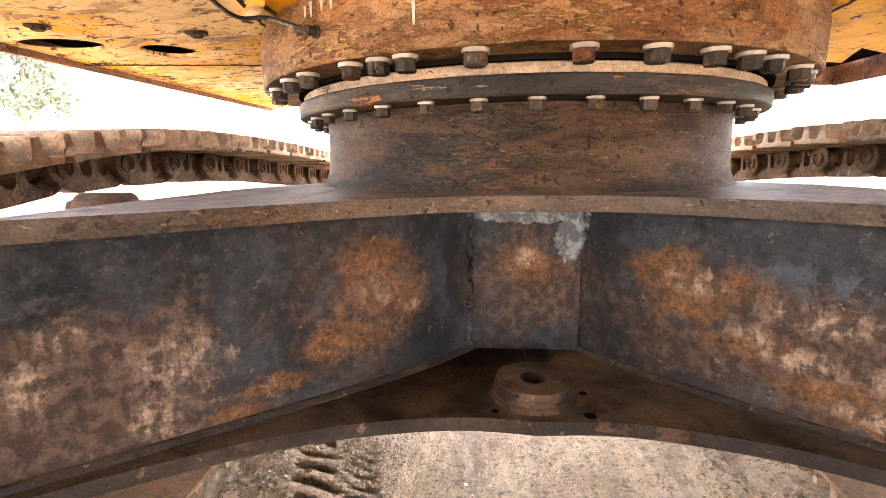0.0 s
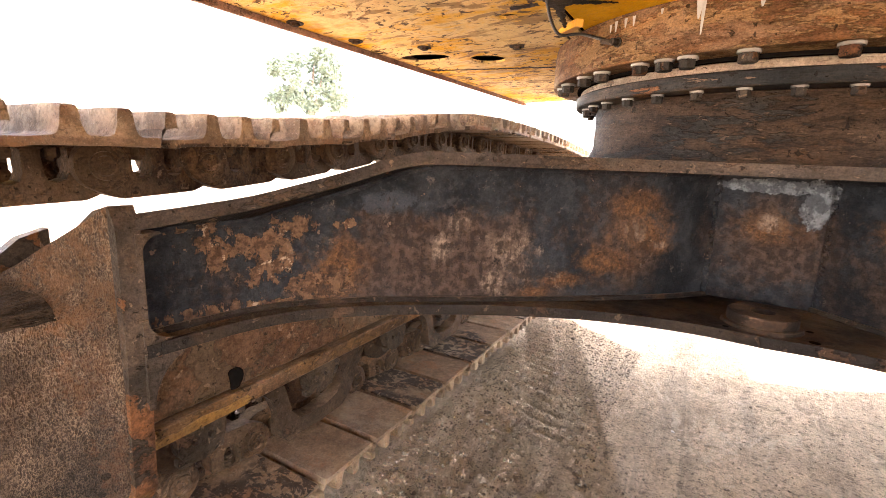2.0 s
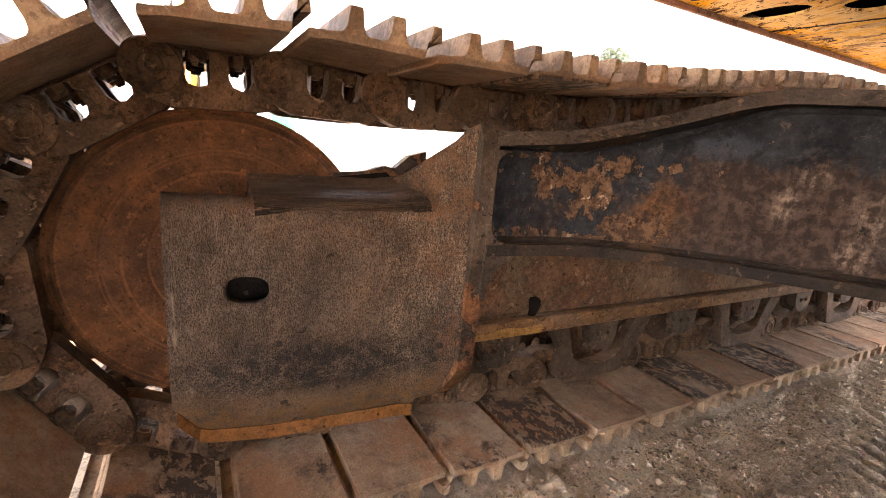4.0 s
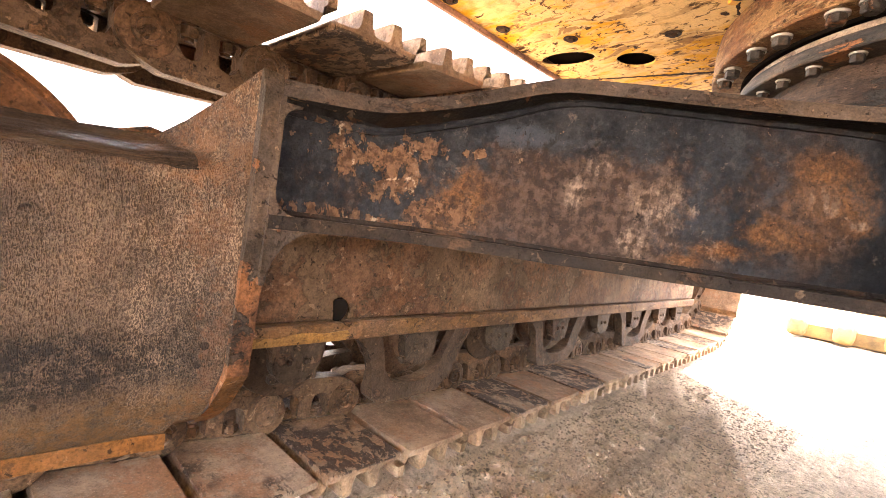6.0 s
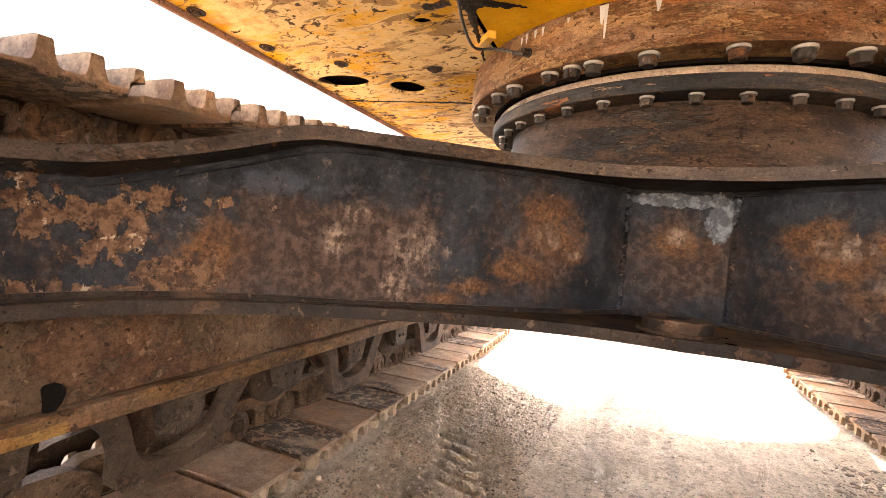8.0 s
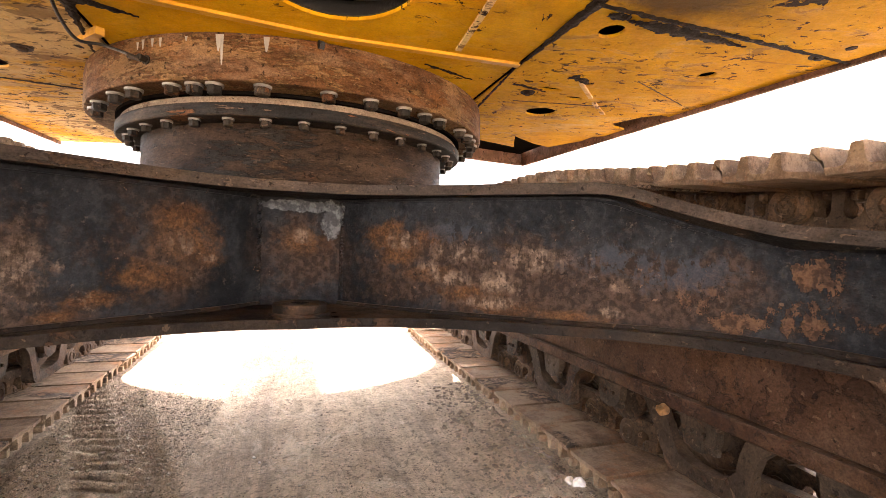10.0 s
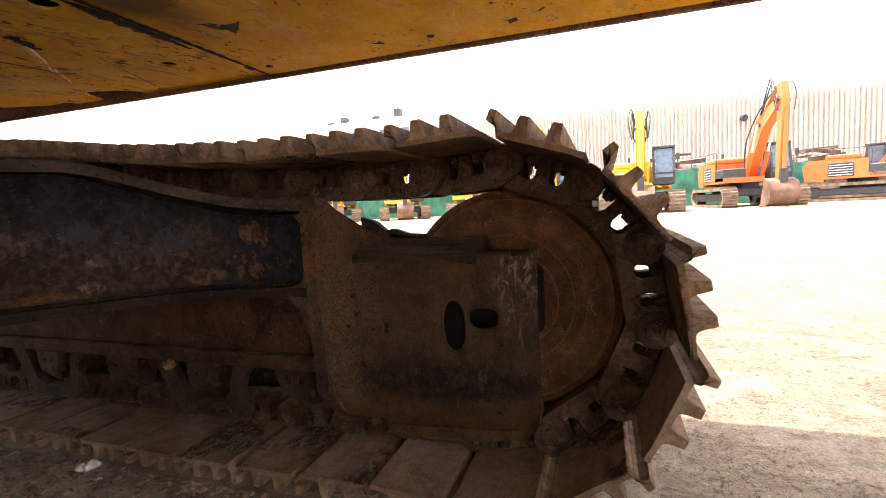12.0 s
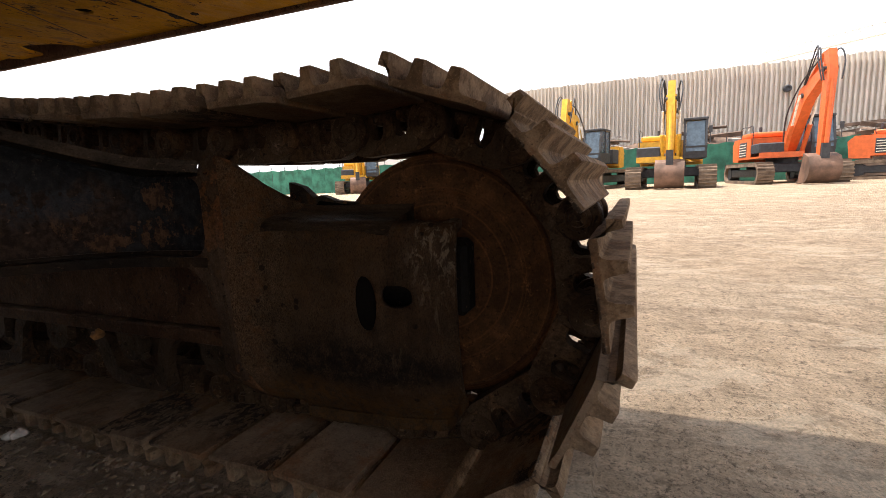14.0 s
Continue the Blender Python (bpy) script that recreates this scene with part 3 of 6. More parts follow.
M_DECK_EDGE = rusty_steel("deck_edge_rust", 0.45, 0.3, 0.1, (0.25, 0.150, 0.115), False, tone=0.85, rust=(0.10, 0.055, 0.038), bright=(0.24, 0.135, 0.095))
M_YELLOW = plain("yellow_paint", (0.50, 0.25, 0.012), 0.45)
M_BLACK = plain("black_rubber", (0.006, 0.006, 0.0065), 0.5)
M_WHITE = plain("white_paint_drip", (0.26, 0.25, 0.235), 0.6, 0, 0.15)
M_GROUND = ground_material()
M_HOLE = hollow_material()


# ---- mesh helpers ----
WORLD = {}


def thing(name, x, y, z, label, category, group=""):
    ob = new(name)
    ob.matrix_basis = Matrix.Translation((x, y, z))
    WORLD[ob.name] = ob.matrix_basis.copy()
    return tagged(ob, label, category, group)


def hang(ob, parent, m=None):
    """Put ob under parent at the pose m, given in the world."""
    m = m or Matrix.Identity(4)
    ob.parent = parent
    ob.matrix_parent_inverse = WORLD[parent.name].inverted()
    ob.matrix_basis = m
    WORLD[ob.name] = m.copy()
    return ob


def mesh_of(name, bm, material, smooth=35):
    bmesh.ops.recalc_face_normals(bm, faces=bm.faces[:])
    me = bpy.data.meshes.new(name)
    bm.to_mesh(me)
    bm.free()
    me.materials.append(material)
    if smooth:
        me.polygons.foreach_set("use_smooth", [True] * len(me.polygons))
        me.set_sharp_from_angle(angle=radians(smooth))
    return me


def part(name, bm, material, parent, label="", m=None, smooth=35):
    me = bm if isinstance(bm, bpy.types.Mesh) else mesh_of(name, bm, material, smooth)
    ob = hang(new(name, me), parent, m)
    return tagged(ob, label)


def box(bm, x0, x1, y0, y1, z0, z1, bevel=0.0, seg=1):
    vs = [bm.verts.new((x, y, z)) for x in (x0, x1) for y in (y0, y1) for z in (z0, z1)]
    fs = [bm.faces.new([vs[i] for i in q]) for q in ((0, 1, 3, 2), (4, 6, 7, 5), (0, 4, 5, 1), (2, 3, 7, 6), (0, 2, 6, 4), (1, 5, 7, 3))]
    if bevel:
        es = list({e for f in fs for e in f.edges})
        bmesh.ops.bevel(bm, geom=es, offset=bevel, segments=seg, affect="EDGES", profile=0.6)
    return bm


def beam(bm, a, b, w, h, up=(0, 0, 1)):
    """A bar from a to b, w wide and h high."""
    a, b = Vector(a), Vector(b)
    d = (b - a).normalized()
    side = d.cross(Vector(up))
    side = side.normalized() if side.length > 1e-4 else Vector((1, 0, 0))
    top = side.cross(d)
    vs = [bm.verts.new(p + side * (i * w / 2) + top * (j * h / 2)) for p in (a, b) for i, j in ((-1, -1), (1, -1), (1, 1), (-1, 1))]
    for q in ((3, 2, 1, 0), (4, 5, 6, 7), (0, 1, 5, 4), (1, 2, 6, 5), (2, 3, 7, 6), (3, 0, 4, 7)):
        bm.faces.new([vs[i] for i in q])
    return bm


def lathe(bm, profile, seg=48, m=None, closed=False):
    """Turn (radius, height) pairs about z, then move by m."""
    m = m or Matrix.Identity(4)
    rings = []
    for r, z in profile:
        if r < 1e-6:
            rings.append([bm.verts.new(m @ Vector((0, 0, z)))])
        else:
            rings.append([bm.verts.new(m @ Vector((r * math.cos(2 * math.pi * k / seg), r * math.sin(2 * math.pi * k / seg), z))) for k in range(seg)])
    pairs = list(zip(rings[:-1], rings[1:]))
    if closed:
        pairs.append((rings[-1], rings[0]))
    for a, b in pairs:
        for k in range(seg):
            j = (k + 1) % seg
            if len(a) == 1 and len(b) == 1:
                continue
            if len(a) == 1:
                bm.faces.new((a[0], b[k], b[j]))
            elif len(b) == 1:
                bm.faces.new((a[k], a[j], b[0]))
            else:
                bm.faces.new((a[k], a[j], b[j], b[k]))
    return bm


ALONG_X = Matrix(((0, 0, 1, 0), (1, 0, 0, 0), (0, 1, 0, 0), (0, 0, 0, 1)))


def slab(bm, outline, holes, fn):
    """A plate with holes: fn(u, v, side) gives the place of a corner on side 0 or 1."""
    loops = [outline, *holes]
    flat = bmesh.new()
    for loop in loops:
        vs = [flat.verts.new((u, v, 0)) for u, v in loop]
        for i in range(len(vs)):
            flat.edges.new((vs[i - 1], vs[i]))
    bmesh.ops.triangle_fill(flat, edges=flat.edges[:], use_beauty=True)
    flat.verts.index_update()
    sides = []
    for s in (0, 1):
        vs = [bm.verts.new(fn(v.co.x, v.co.y, s)) for v in flat.verts]
        for f in flat.faces:
            q = [vs[v.index] for v in f.verts]
            bm.faces.new(q if s else q[::-1])
        sides.append(vs)
    k = 0
    for loop in loops:
        c = len(loop)
        for i in range(c):
            a, b = k + i, k + (i + 1) % c
            bm.faces.new((sides[0][a], sides[0][b], sides[1][b], sides[1][a]))
        k += c
    flat.free()
    return bm


def ring_of(cx, cy, rx, ry, n=20, a0=0.0):
    return [(cx + rx * math.cos(a0 + 2 * math.pi * k / n), cy + ry * math.sin(a0 + 2 * math.pi * k / n)) for k in range(n)]


def tube(bm, pts, r, seg=8):
    pts = [Vector(p) for p in pts]
    rings = []
    for i, p in enumerate(pts):
        d = (pts[min(i + 1, len(pts) - 1)] - pts[max(i - 1, 0)]).normalized()
        s = d.cross(Vector((0, 0, 1)))
        s = s.normalized() if s.length > 1e-3 else Vector((1, 0, 0))
        u = s.cross(d)
        rings.append([bm.verts.new(p + r * (math.cos(2 * math.pi * k / seg) * s + math.sin(2 * math.pi * k / seg) * u)) for k in range(seg)])
    for a, b in zip(rings[:-1], rings[1:]):
        for k in range(seg):
            j = (k + 1) % seg
            bm.faces.new((a[k], a[j], b[j], b[k]))
    for r_, f in ((rings[0], -1), (rings[-1], 1)):
        bm.faces.new(r_[::f])
    return bm


def interp(tab, x):
    xs, ys = zip(*tab)
    return float(np.interp(x, xs, ys))


def curve(pts, n):
    """n points of a smooth line through pts."""
    P = [Vector(p) for p in pts]
    out = []
    for k in range(n):
        t = k / (n - 1) * (len(P) - 1)
        i = min(int(t), len(P) - 2)
        f = t - i
        p0, p1, p2, p3 = P[max(i - 1, 0)], P[i], P[i + 1], P[min(i + 2, len(P) - 1)]
        out.append(0.5 * (2 * p1 + (p2 - p0) * f + (2 * p0 - 5 * p1 + 4 * p2 - p3) * f * f + (3 * p1 - p0 - 3 * p2 + p3) * f ** 3))
    return out


# ---- ground ----
def spread_axis(lo, hi, step, far):
    inner = list(np.arange(lo, hi + 1e-6, step))
    out, d, x = [], step, inner[-1]
    while x < far:
        d *= 1.22
        x += d
        out.append(x)
    left, d, x = [], step, inner[0]
    while x > -far:
        d *= 1.22
        x -= d
        left.append(x)
    return np.array(left[::-1] + inner + out)


def ground_height(x, y):
    far = max(0.0, math.hypot(x, y - 1) - 6)
    z = 0.2 * (1 - math.exp(-far / 14)) if x > 0 else 0.12 * (1 - math.exp(-far / 14))
    near = math.exp(-(far / 5) ** 2)
    z += near * 0.016 * noise.noise((x * 2.1, y * 1.3, 0)) + 0.008 * noise.noise((x * 9, y * 7, 3))
    a = abs(x)
    if 1.02 < a < 1.75 and -0.9 < y < 4.2:
        edge = min(1, (a - 1.02) / 0.1) * min(1, (1.75 - a) / 0.12)
        z += 0.02 * edge * (0.8 + 0.7 * noise.noise((x * 6, y * 6, 7)))
    if -1.05 < x < 0.1 and -1 < y < 5.6:
        run = x + 0.590 + 0.36 * (y - 1.23)
        rough = min(1.0, max(0.0, (0.24 - run) / 0.30)) * min(1.0, (x + 1.05) / 0.06)
        clod = max(0.0, noise.noise((x * 26, y * 24, 1))) + 0.7 * max(0.0, noise.noise((x * 55, y * 50, 2)))
        d = noise.voronoi((x * 26 + 0.8 * noise.noise((x * 30, y * 30, 6)), y * 26, 0.3))[0]
        e = noise.voronoi((x * 58, y * 58, 1.7))[0]
        crisp = min(1.0, (d[1] - d[0]) * 3.2) * (0.5 + noise.noise((x * 7, y * 7, 12))) + 0.45 * min(1.0, (e[1] - e[0]) * 3.0)
        rough *= min(1.0, 0.12 + max(0.0, abs(run) - 0.075) / 0.05) if y > 1.14 else 1.0
        z += rough * (0.024 * clod + 0.014 * crisp - 0.011)
        if abs(run) < 0.080 and y > 1.14:
            side = (1 - (abs(run) / 0.080) ** 6) * min(1.0, (y - 1.14) / 0.1)
            wave = 0.5 + 0.5 * math.cos(2 * math.pi * (y + 0.30 * run + 0.014 * noise.noise((x * 9, y * 5, 0))) / 0.080)
            z -= side * 0.070 * min(1.0, max(0.0, (wave - 0.40) / 0.22)) * (0.88 + 0.35 * noise.noise((x * 5, y * 5, 9)))
        elif 0.09 < run < 0.24:
            wave = 0.5 + 0.5 * math.cos(2 * math.pi * (y + 0.55 * run + 0.012 * noise.noise((x * 13, y * 6, 4))) / 0.056)
            z -= 0.013 * min(1.0, max(0.0, (wave - 0.5) / 0.3)) * (0.5 + 0.8 * noise.noise((x * 5, y * 4, 5)) + 0.3)
    if 0.6 < x < 1.0 and -1 < y < 4:
        d = noise.voronoi((x * 34, y * 30 + 0.7 * noise.noise((x * 30, y * 30, 6)), 4.3))[0]
        z += (0.014 * max(0, noise.noise((x * 25, y * 25, 5))) + 0.012 * min(1.0, (d[1] - d[0]) * 3.0) * max(0.0, 0.3 + noise.noise((x * 6, y * 4, 15)))) * (x - 0.6) / 0.4
    return z


gx, gy = spread_axis(-1.02, 1.02, 0.009, 420), spread_axis(-1.1, 4.0, 0.008, 420)
gv = [(float(x), float(y), ground_height(float(x), float(y))) for y in gy for x in gx]
nx = len(gx)
gf = [(j * nx + i, j * nx + i + 1, (j + 1) * nx + i + 1, (j + 1) * nx + i) for j in range(len(gy) - 1) for i in range(nx - 1)]
g_me = bpy.data.meshes.new("ground")
g_me.from_pydata(gv, [], gf)
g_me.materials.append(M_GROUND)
g_me.polygons.foreach_set("use_smooth", [True] * len(gf))
tagged(new("ground", g_me), "dry brown rutted earth yard with tyre prints", "ground", "", "structure")

# ---- the excavator: frame, ring, tracks and underside ----
CY = 1.58
excavator = thing("excavator", 0, CY, 0, "large old yellow crawler excavator with rusty undercarriage standing on dry earth", "excavator")

# web of a leg in plan, from the middle outwards, and the heights of its top
WEB = [(0.125, 1.115), (0.24, 0.99), (0.36, 0.885), (0.50, 0.772), (0.63, 0.67), (0.80, 0.54), (0.90, 0.45), (0.97, 0.37), (1.02, 0.29), (1.055, 0.18), (1.072, 0.05)]
TOP_Z = [(0.0, 0.995), (0.70, 0.995), (0.74, 0.993), (0.79, 0.978), (0.87, 0.94), (0.95, 0.903), (1.0, 0.878), (1.03, 0.858), (1.1, 0.85)]
BOT_Z = [(0.0, 0.645), (0.7, 0.645), (0.95, 0.648), (1.1, 0.645)]
TOP_EDGE = [(0.0, 0.93), (0.15, 0.918), (0.30, 0.845), (0.42, 0.762), (0.55, 0.66), (0.72, 0.535), (0.83, 0.44), (0.93, 0.325), (0.99, 0.215), (1.02, 0.03)]
BOT_EDGE = [(0.0, 0.800), (0.12, 0.808), (0.25, 0.79), (0.40, 0.745), (0.55, 0.67), (0.70, 0.575), (0.83, 0.465), (0.93, 0.35), (0.99, 0.22), (1.02, 0.03)]


def strip_plate(bm, edge, back, zfun, thick, sx, fy):
    """A flange plate from its front edge to its back edge, thick downwards."""
    pts = curve([(x, y, 0) for x, y in edge], 40)
    rows = []
    for p in pts:
        yb = back(p.x, p.y)
        z = zfun(p.x)
        rows.append([(p.x, p.y, z + thick), (p.x, yb, z + thick), (p.x, yb, z), (p.x, p.y, z)])
    rows = [[bm.verts.new((sx * x, fy(y), z)) for x, y, z in r] for r in rows]
    for a, b in zip(rows[:-1], rows[1:]):
        for k in range(4):
            j = (k + 1) % 4
            bm.faces.new((a[k], a[j], b[j], b[k]))
    bm.faces.new(rows[-1][::-1])
    return bm


def front(y):
    return y


def rear(y):
    return 2 * CY - y


def top_back(x, y):
    return min(CY, y + (0.85 if x < 0.6 else 0.85 - (x - 0.6) * 1.4))


bm = bmesh.new()
for sx in (-1, 1):
    for fy in (front, rear):
        strip_plate(bm, TOP_EDGE, top_back, lambda x: interp(TOP_Z, x), 0.030, sx, fy)
bmesh.ops.remove_doubles(bm, verts=bm.verts[:], dist=0.0004)
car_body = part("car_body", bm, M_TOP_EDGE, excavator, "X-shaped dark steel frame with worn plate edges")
# faces that point down take the black that paints their shade
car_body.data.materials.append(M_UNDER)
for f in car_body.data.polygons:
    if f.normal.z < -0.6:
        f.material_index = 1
bm = bmesh.new()
for sx in (-1, 1):
    for fy in (front, rear):
        strip_plate(bm, BOT_EDGE, top_back, lambda x: interp(BOT_Z, x) - 0.026, 0.026, sx, fy)
bmesh.ops.remove_doubles(bm, verts=bm.verts[:], dist=0.0004)
part("bottom_plate", bm, M_PLATE, car_body, "rusty bottom plate with a bowed edge")

for fy, s in ((front, 1), (rear, -1)):
    for sx in (-1, 1):
        bm = bmesh.new()
        rows = []
        for p in curve([(x, y, 0) for x, y in WEB], 36):
            zt, zb = interp(TOP_Z, p.x - (0.05 if p.x > 0.7 else 0)) + 0.008, interp(BOT_Z, p.x) - 0.006
            rows.append([bm.verts.new((sx * (p.x + dx), fy(p.y + dy), z)) for dx, dy, z in ((0, 0, zb), (0, 0, zt), (0.03, 0.03, zt), (0.03, 0.03, zb))])
        for a, b in zip(rows[:-1], rows[1:]):
            for k in range(4):
                bm.faces.new((a[k], a[(k + 1) % 4], b[(k + 1) % 4], b[k]))
        part("web_plate", bm, M_LEG, car_body, "dark painted leg plate with scraped rust patches")
    bm = bmesh.new()
    box(bm, -0.135, 0.135, fy(1.118) - 0.015 + 0.015 * s, fy(1.118) + 0.015 + 0.015 * s, 0.645, 0.995)
    part("centre_panel", bm, M_LEG, car_body, "narrow middle panel between two weld seams")

# weld beads of the front of the frame
for x in (-0.128, 0.135):
    bm = bmesh.new()
    rng = random.Random(4)
    tube(bm, [(x + rng.uniform(-0.002, 0.002), 1.108 + rng.uniform(-0.002, 0.002), z) for z in np.linspace(0.65, 0.99, 30)], 0.009, 6)
    part("weld_bead", bm, M_LEG, car_body)
for sx in (-1, 1):
    bm = bmesh.new()
    rng = random.Random(6)
    tube(bm, [(sx * p.x, p.y - 0.006 + rng.uniform(-0.002, 0.002), interp(BOT_Z, p.x) + 0.004) for p in curve([(x, y, 0) for x, y in WEB], 60)], 0.009, 6)
    part("weld_bead", bm, M_PLATE, car_body)
    bm = bmesh.new()
    tube(bm, [(sx * p.x, p.y - 0.006 + rng.uniform(-0.002, 0.002), interp(TOP_Z, p.x) - 0.004) for p in curve([(x, y, 0) for x, y in WEB], 60)], 0.009, 6)
    part("weld_bead", bm, M_LEG, car_body)

bm = bmesh.new()
lathe(bm, [(0.026, 0.65), (0.026, 0.677), (0.071, 0.677), (0.074, 0.674), (0.074, 0.653), (0.082, 0.651), (0.087, 0.642), (0.026, 0.642)], 40, Matrix.Translation((0.0, 0.905, 0)), True)
part("hub_ring", bm, M_PLATE, car_body, "round steel boss with a drilled hole")
# flat near-black discs paint the dark inside of the hub and drain holes
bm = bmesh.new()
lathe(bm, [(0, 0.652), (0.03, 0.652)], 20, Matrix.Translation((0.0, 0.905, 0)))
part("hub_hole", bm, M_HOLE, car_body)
for hx, hy, hr in ((-0.075, 0.83, 0.007), (0.095, 0.905, 0.008), (0.092, 0.825, 0.011)):
    bm = bmesh.new()
    lathe(bm, [(0, 0.6465), (hr, 0.6465)], 14, Matrix.Translation((hx, hy, 0)))
    part("drain_hole", bm, M_HOLE, car_body)

M_BAND = rusty_steel("dusty_band", 0.30, 0.5, 0.25, (0.34, 0.285, 0.235), False, 0.3, 0.003, (0.6, 0.6, 2.0), tone=0.85, rust=(0.16, 0.10, 0.07), bright=(0.30, 0.22, 0.16))
# pedestal and slewing ring
RC = Matrix.Translation((0.01, CY, 0))
bm = bmesh.new()
lathe(bm, [(0.50, 1.02), (0.607, 1.022), (0.594, 1.032), (0.587, 1.05), (0.581, 1.07), (0.579, 1.2), (0.56, 1.205), (0.5, 1.205)], 96, RC)
part("pedestal", bm, M_PEDESTAL, car_body, "round dark grey pedestal with flaking paint")
bm = bmesh.new()
lathe(bm, [(0.55, 1.203), (0.652, 1.203), (0.656, 1.207), (0.656, 1.236), (0.652, 1.240), (0.634, 1.240), (0.55, 1.240)], 96, RC)
slew = part("slewing_ring", bm, M_RACE, excavator, "black slewing ring race with chipped paint and bolts")
bm = bmesh.new()
lathe(bm, [(0.63, 1.272), (0.738, 1.272), (0.742, 1.276), (0.742, 1.368), (0.738, 1.398), (0.6, 1.398)], 96, RC)
part("upper_ring", bm, M_DRUM, slew, "rusty brown upper ring with worn yellow paint")
# near-black band paints the shade in the gap between the rings
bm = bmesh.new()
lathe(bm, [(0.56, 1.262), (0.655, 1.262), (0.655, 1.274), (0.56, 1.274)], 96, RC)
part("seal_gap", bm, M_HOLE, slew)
bm = bmesh.new()
lathe(bm, [(0.56, 1.241), (0.638, 1.241), (0.641, 1.244), (0.641, 1.259), (0.638, 1.262), (0.56, 1.262)], 96, RC)
part("inner_race", bm, M_BAND, slew, "dusty pale inner race band")


M_WASHER = plain("bright_washer", (0.20, 0.18, 0.155), 0.5, 0.2)


def bolt_mesh(r, h, wr, wh):
    bm = bmesh.new()
    lathe(bm, [(0, 0), (wr, 0), (wr, -wh), (r * 0.9, -wh)], 16)
    lathe(bm, [(r, -wh + 0.0005), (r, -wh - h * 0.85), (r * 0.86, -wh - h), (0, -wh - h)], 6)
    me = mesh_of("bolt", bm, M_BOLT, 30)
    me.materials.append(M_WASHER)
    for f in me.polygons:
        if f.center.z > -wh - 0.0002:
            f.material_index = 1
    return me


lower_bolt, upper_bolt = bolt_mesh(0.0150, 0.018, 0.0175, 0.005), bolt_mesh(0.0205, 0.021, 0.0240, 0.007)
for k in range(36):
    a = radians(-91 + 10 * k)
    part("bolt", lower_bolt, None, slew, "", RC @ pose(0.617 * math.cos(a), 0.617 * math.sin(a), 1.203, 0, 0, 17 * k))
UPPER = [-140, -132.3, -120.7, -115.1, -110.4, -100, -85.7, -75.6, -66.3, -59.2, -53, -41, -34, -28]
UPPER += [-20 + 9.5 * k for k in range(20)] + [-152, -160]
for k, d in enumerate(UPPER):
    a = radians(d)
    part("bolt", upper_bolt, None, slew, "", RC @ pose(0.706 * math.cos(a), 0.706 * math.sin(a), 1.272, 0, 0, 23 * k))

# white drips and a grease nipple on the upper ring
for d, w, h0, h1 in ((-108.2, 0.012, 1.39, 1.345), (-107.5, 0.006, 1.39, 1.31), (-98.7, 0.012, 1.39, 1.35), (-121, 0.006, 1.385, 1.36), (-123, 0.007, 1.385, 1.362), (-125.5, 0.007, 1.385, 1.358), (-127, 0.005, 1.38, 1.36), (-115, 0.005, 1.385, 1.372)):
    bm = bmesh.new()
    a = radians(d)
    rows = []
    for i in range(6):
        f = i / 5
        z = h0 + (h1 - h0) * f
        hw = 0.55 * w * (1 - f) ** 0.7 + 0.0015
        r = 0.7445
        rows.append([bm.verts.new(RC @ Vector((r * math.cos(a + k * hw / r), r * math.sin(a + k * hw / r), z))) for k in (-1, 0, 1)])
    for p, q in zip(rows[:-1], rows[1:]):
        for k in range(2):
            bm.faces.new((p[k], p[k + 1], q[k + 1], q[k]))
    part("paint_drip", bm, M_WHITE, slew, "white paint drip")
bm = bmesh.new()
a = radians(-124.7)
lathe(bm, [(0, 0.02), (0.009, 0.02), (0.009, 0), (0.013, 0), (0.013, -0.01)], 12, RC @ Matrix.Translation((0.745 * math.cos(a), 0.745 * math.sin(a), 1.33)) @ pose(0, 0, 0, 0, 90, -124.7))
part("grease_nipple", bm, M_BOLT, slew)

# ---- tracks ----
IDL = (-0.480, 0.553)
SPR = (3.62, 0.572)
RP = 0.427
PIN_BOTTOM = 0.131
TOP_RUN = [(-0.48, 0.976), (-0.35, 0.967), (-0.2, 0.962), (0.1, 0.967), (0.4, 0.98), (0.65, 1.0), (0.89, 1.03), (1.2, 1.073), (1.4, 1.089), (1.8, 1.09), (2.3, 1.073), (2.7, 1.05), (3.1, 1.015), (3.62, 0.972)]
loop = [Vector((0, y, z)) for y, z in TOP_RUN]
loop += [Vector((0, SPR[0] + RP * math.sin(a), SPR[1] + RP * math.cos(a))) for a in np.linspace(0, math.pi, 24)[1:]]
loop += [Vector((0, 3.3, 0.14)), Vector((0, 3.05, PIN_BOTTOM)), Vector((0, 0.12, PIN_BOTTOM)), Vector((0, -0.15, 0.14))]
loop += [Vector((0, IDL[0] - RP * math.sin(a), IDL[1] - RP * math.cos(a))) for a in np.linspace(0.0, math.pi, 24)[:-1]]
lens = [0.0]
for a, b in zip(loop, loop[1:] + loop[:1]):
    lens.append(lens[-1] + (b - a).length)
TOTAL = lens[-1]
COUNT = round(TOTAL / 0.2365)


def on_loop(s):
    s %= TOTAL
    i = max(k for k in range(len(loop)) if lens[k] <= s)
    a, b = loop[i], loop[(i + 1) % len(loop)]
    return a.lerp(b, (s - lens[i]) / max(1e-9, lens[i + 1] - lens[i]))


def place_on(y):
    """The length along the loop at which the bottom run passes y."""
    k = next(i for i, p in enumerate(loop) if abs(p.y - 3.05) < 1e-6)
    return lens[k] + (3.05 - y)


P = TOTAL / COUNT


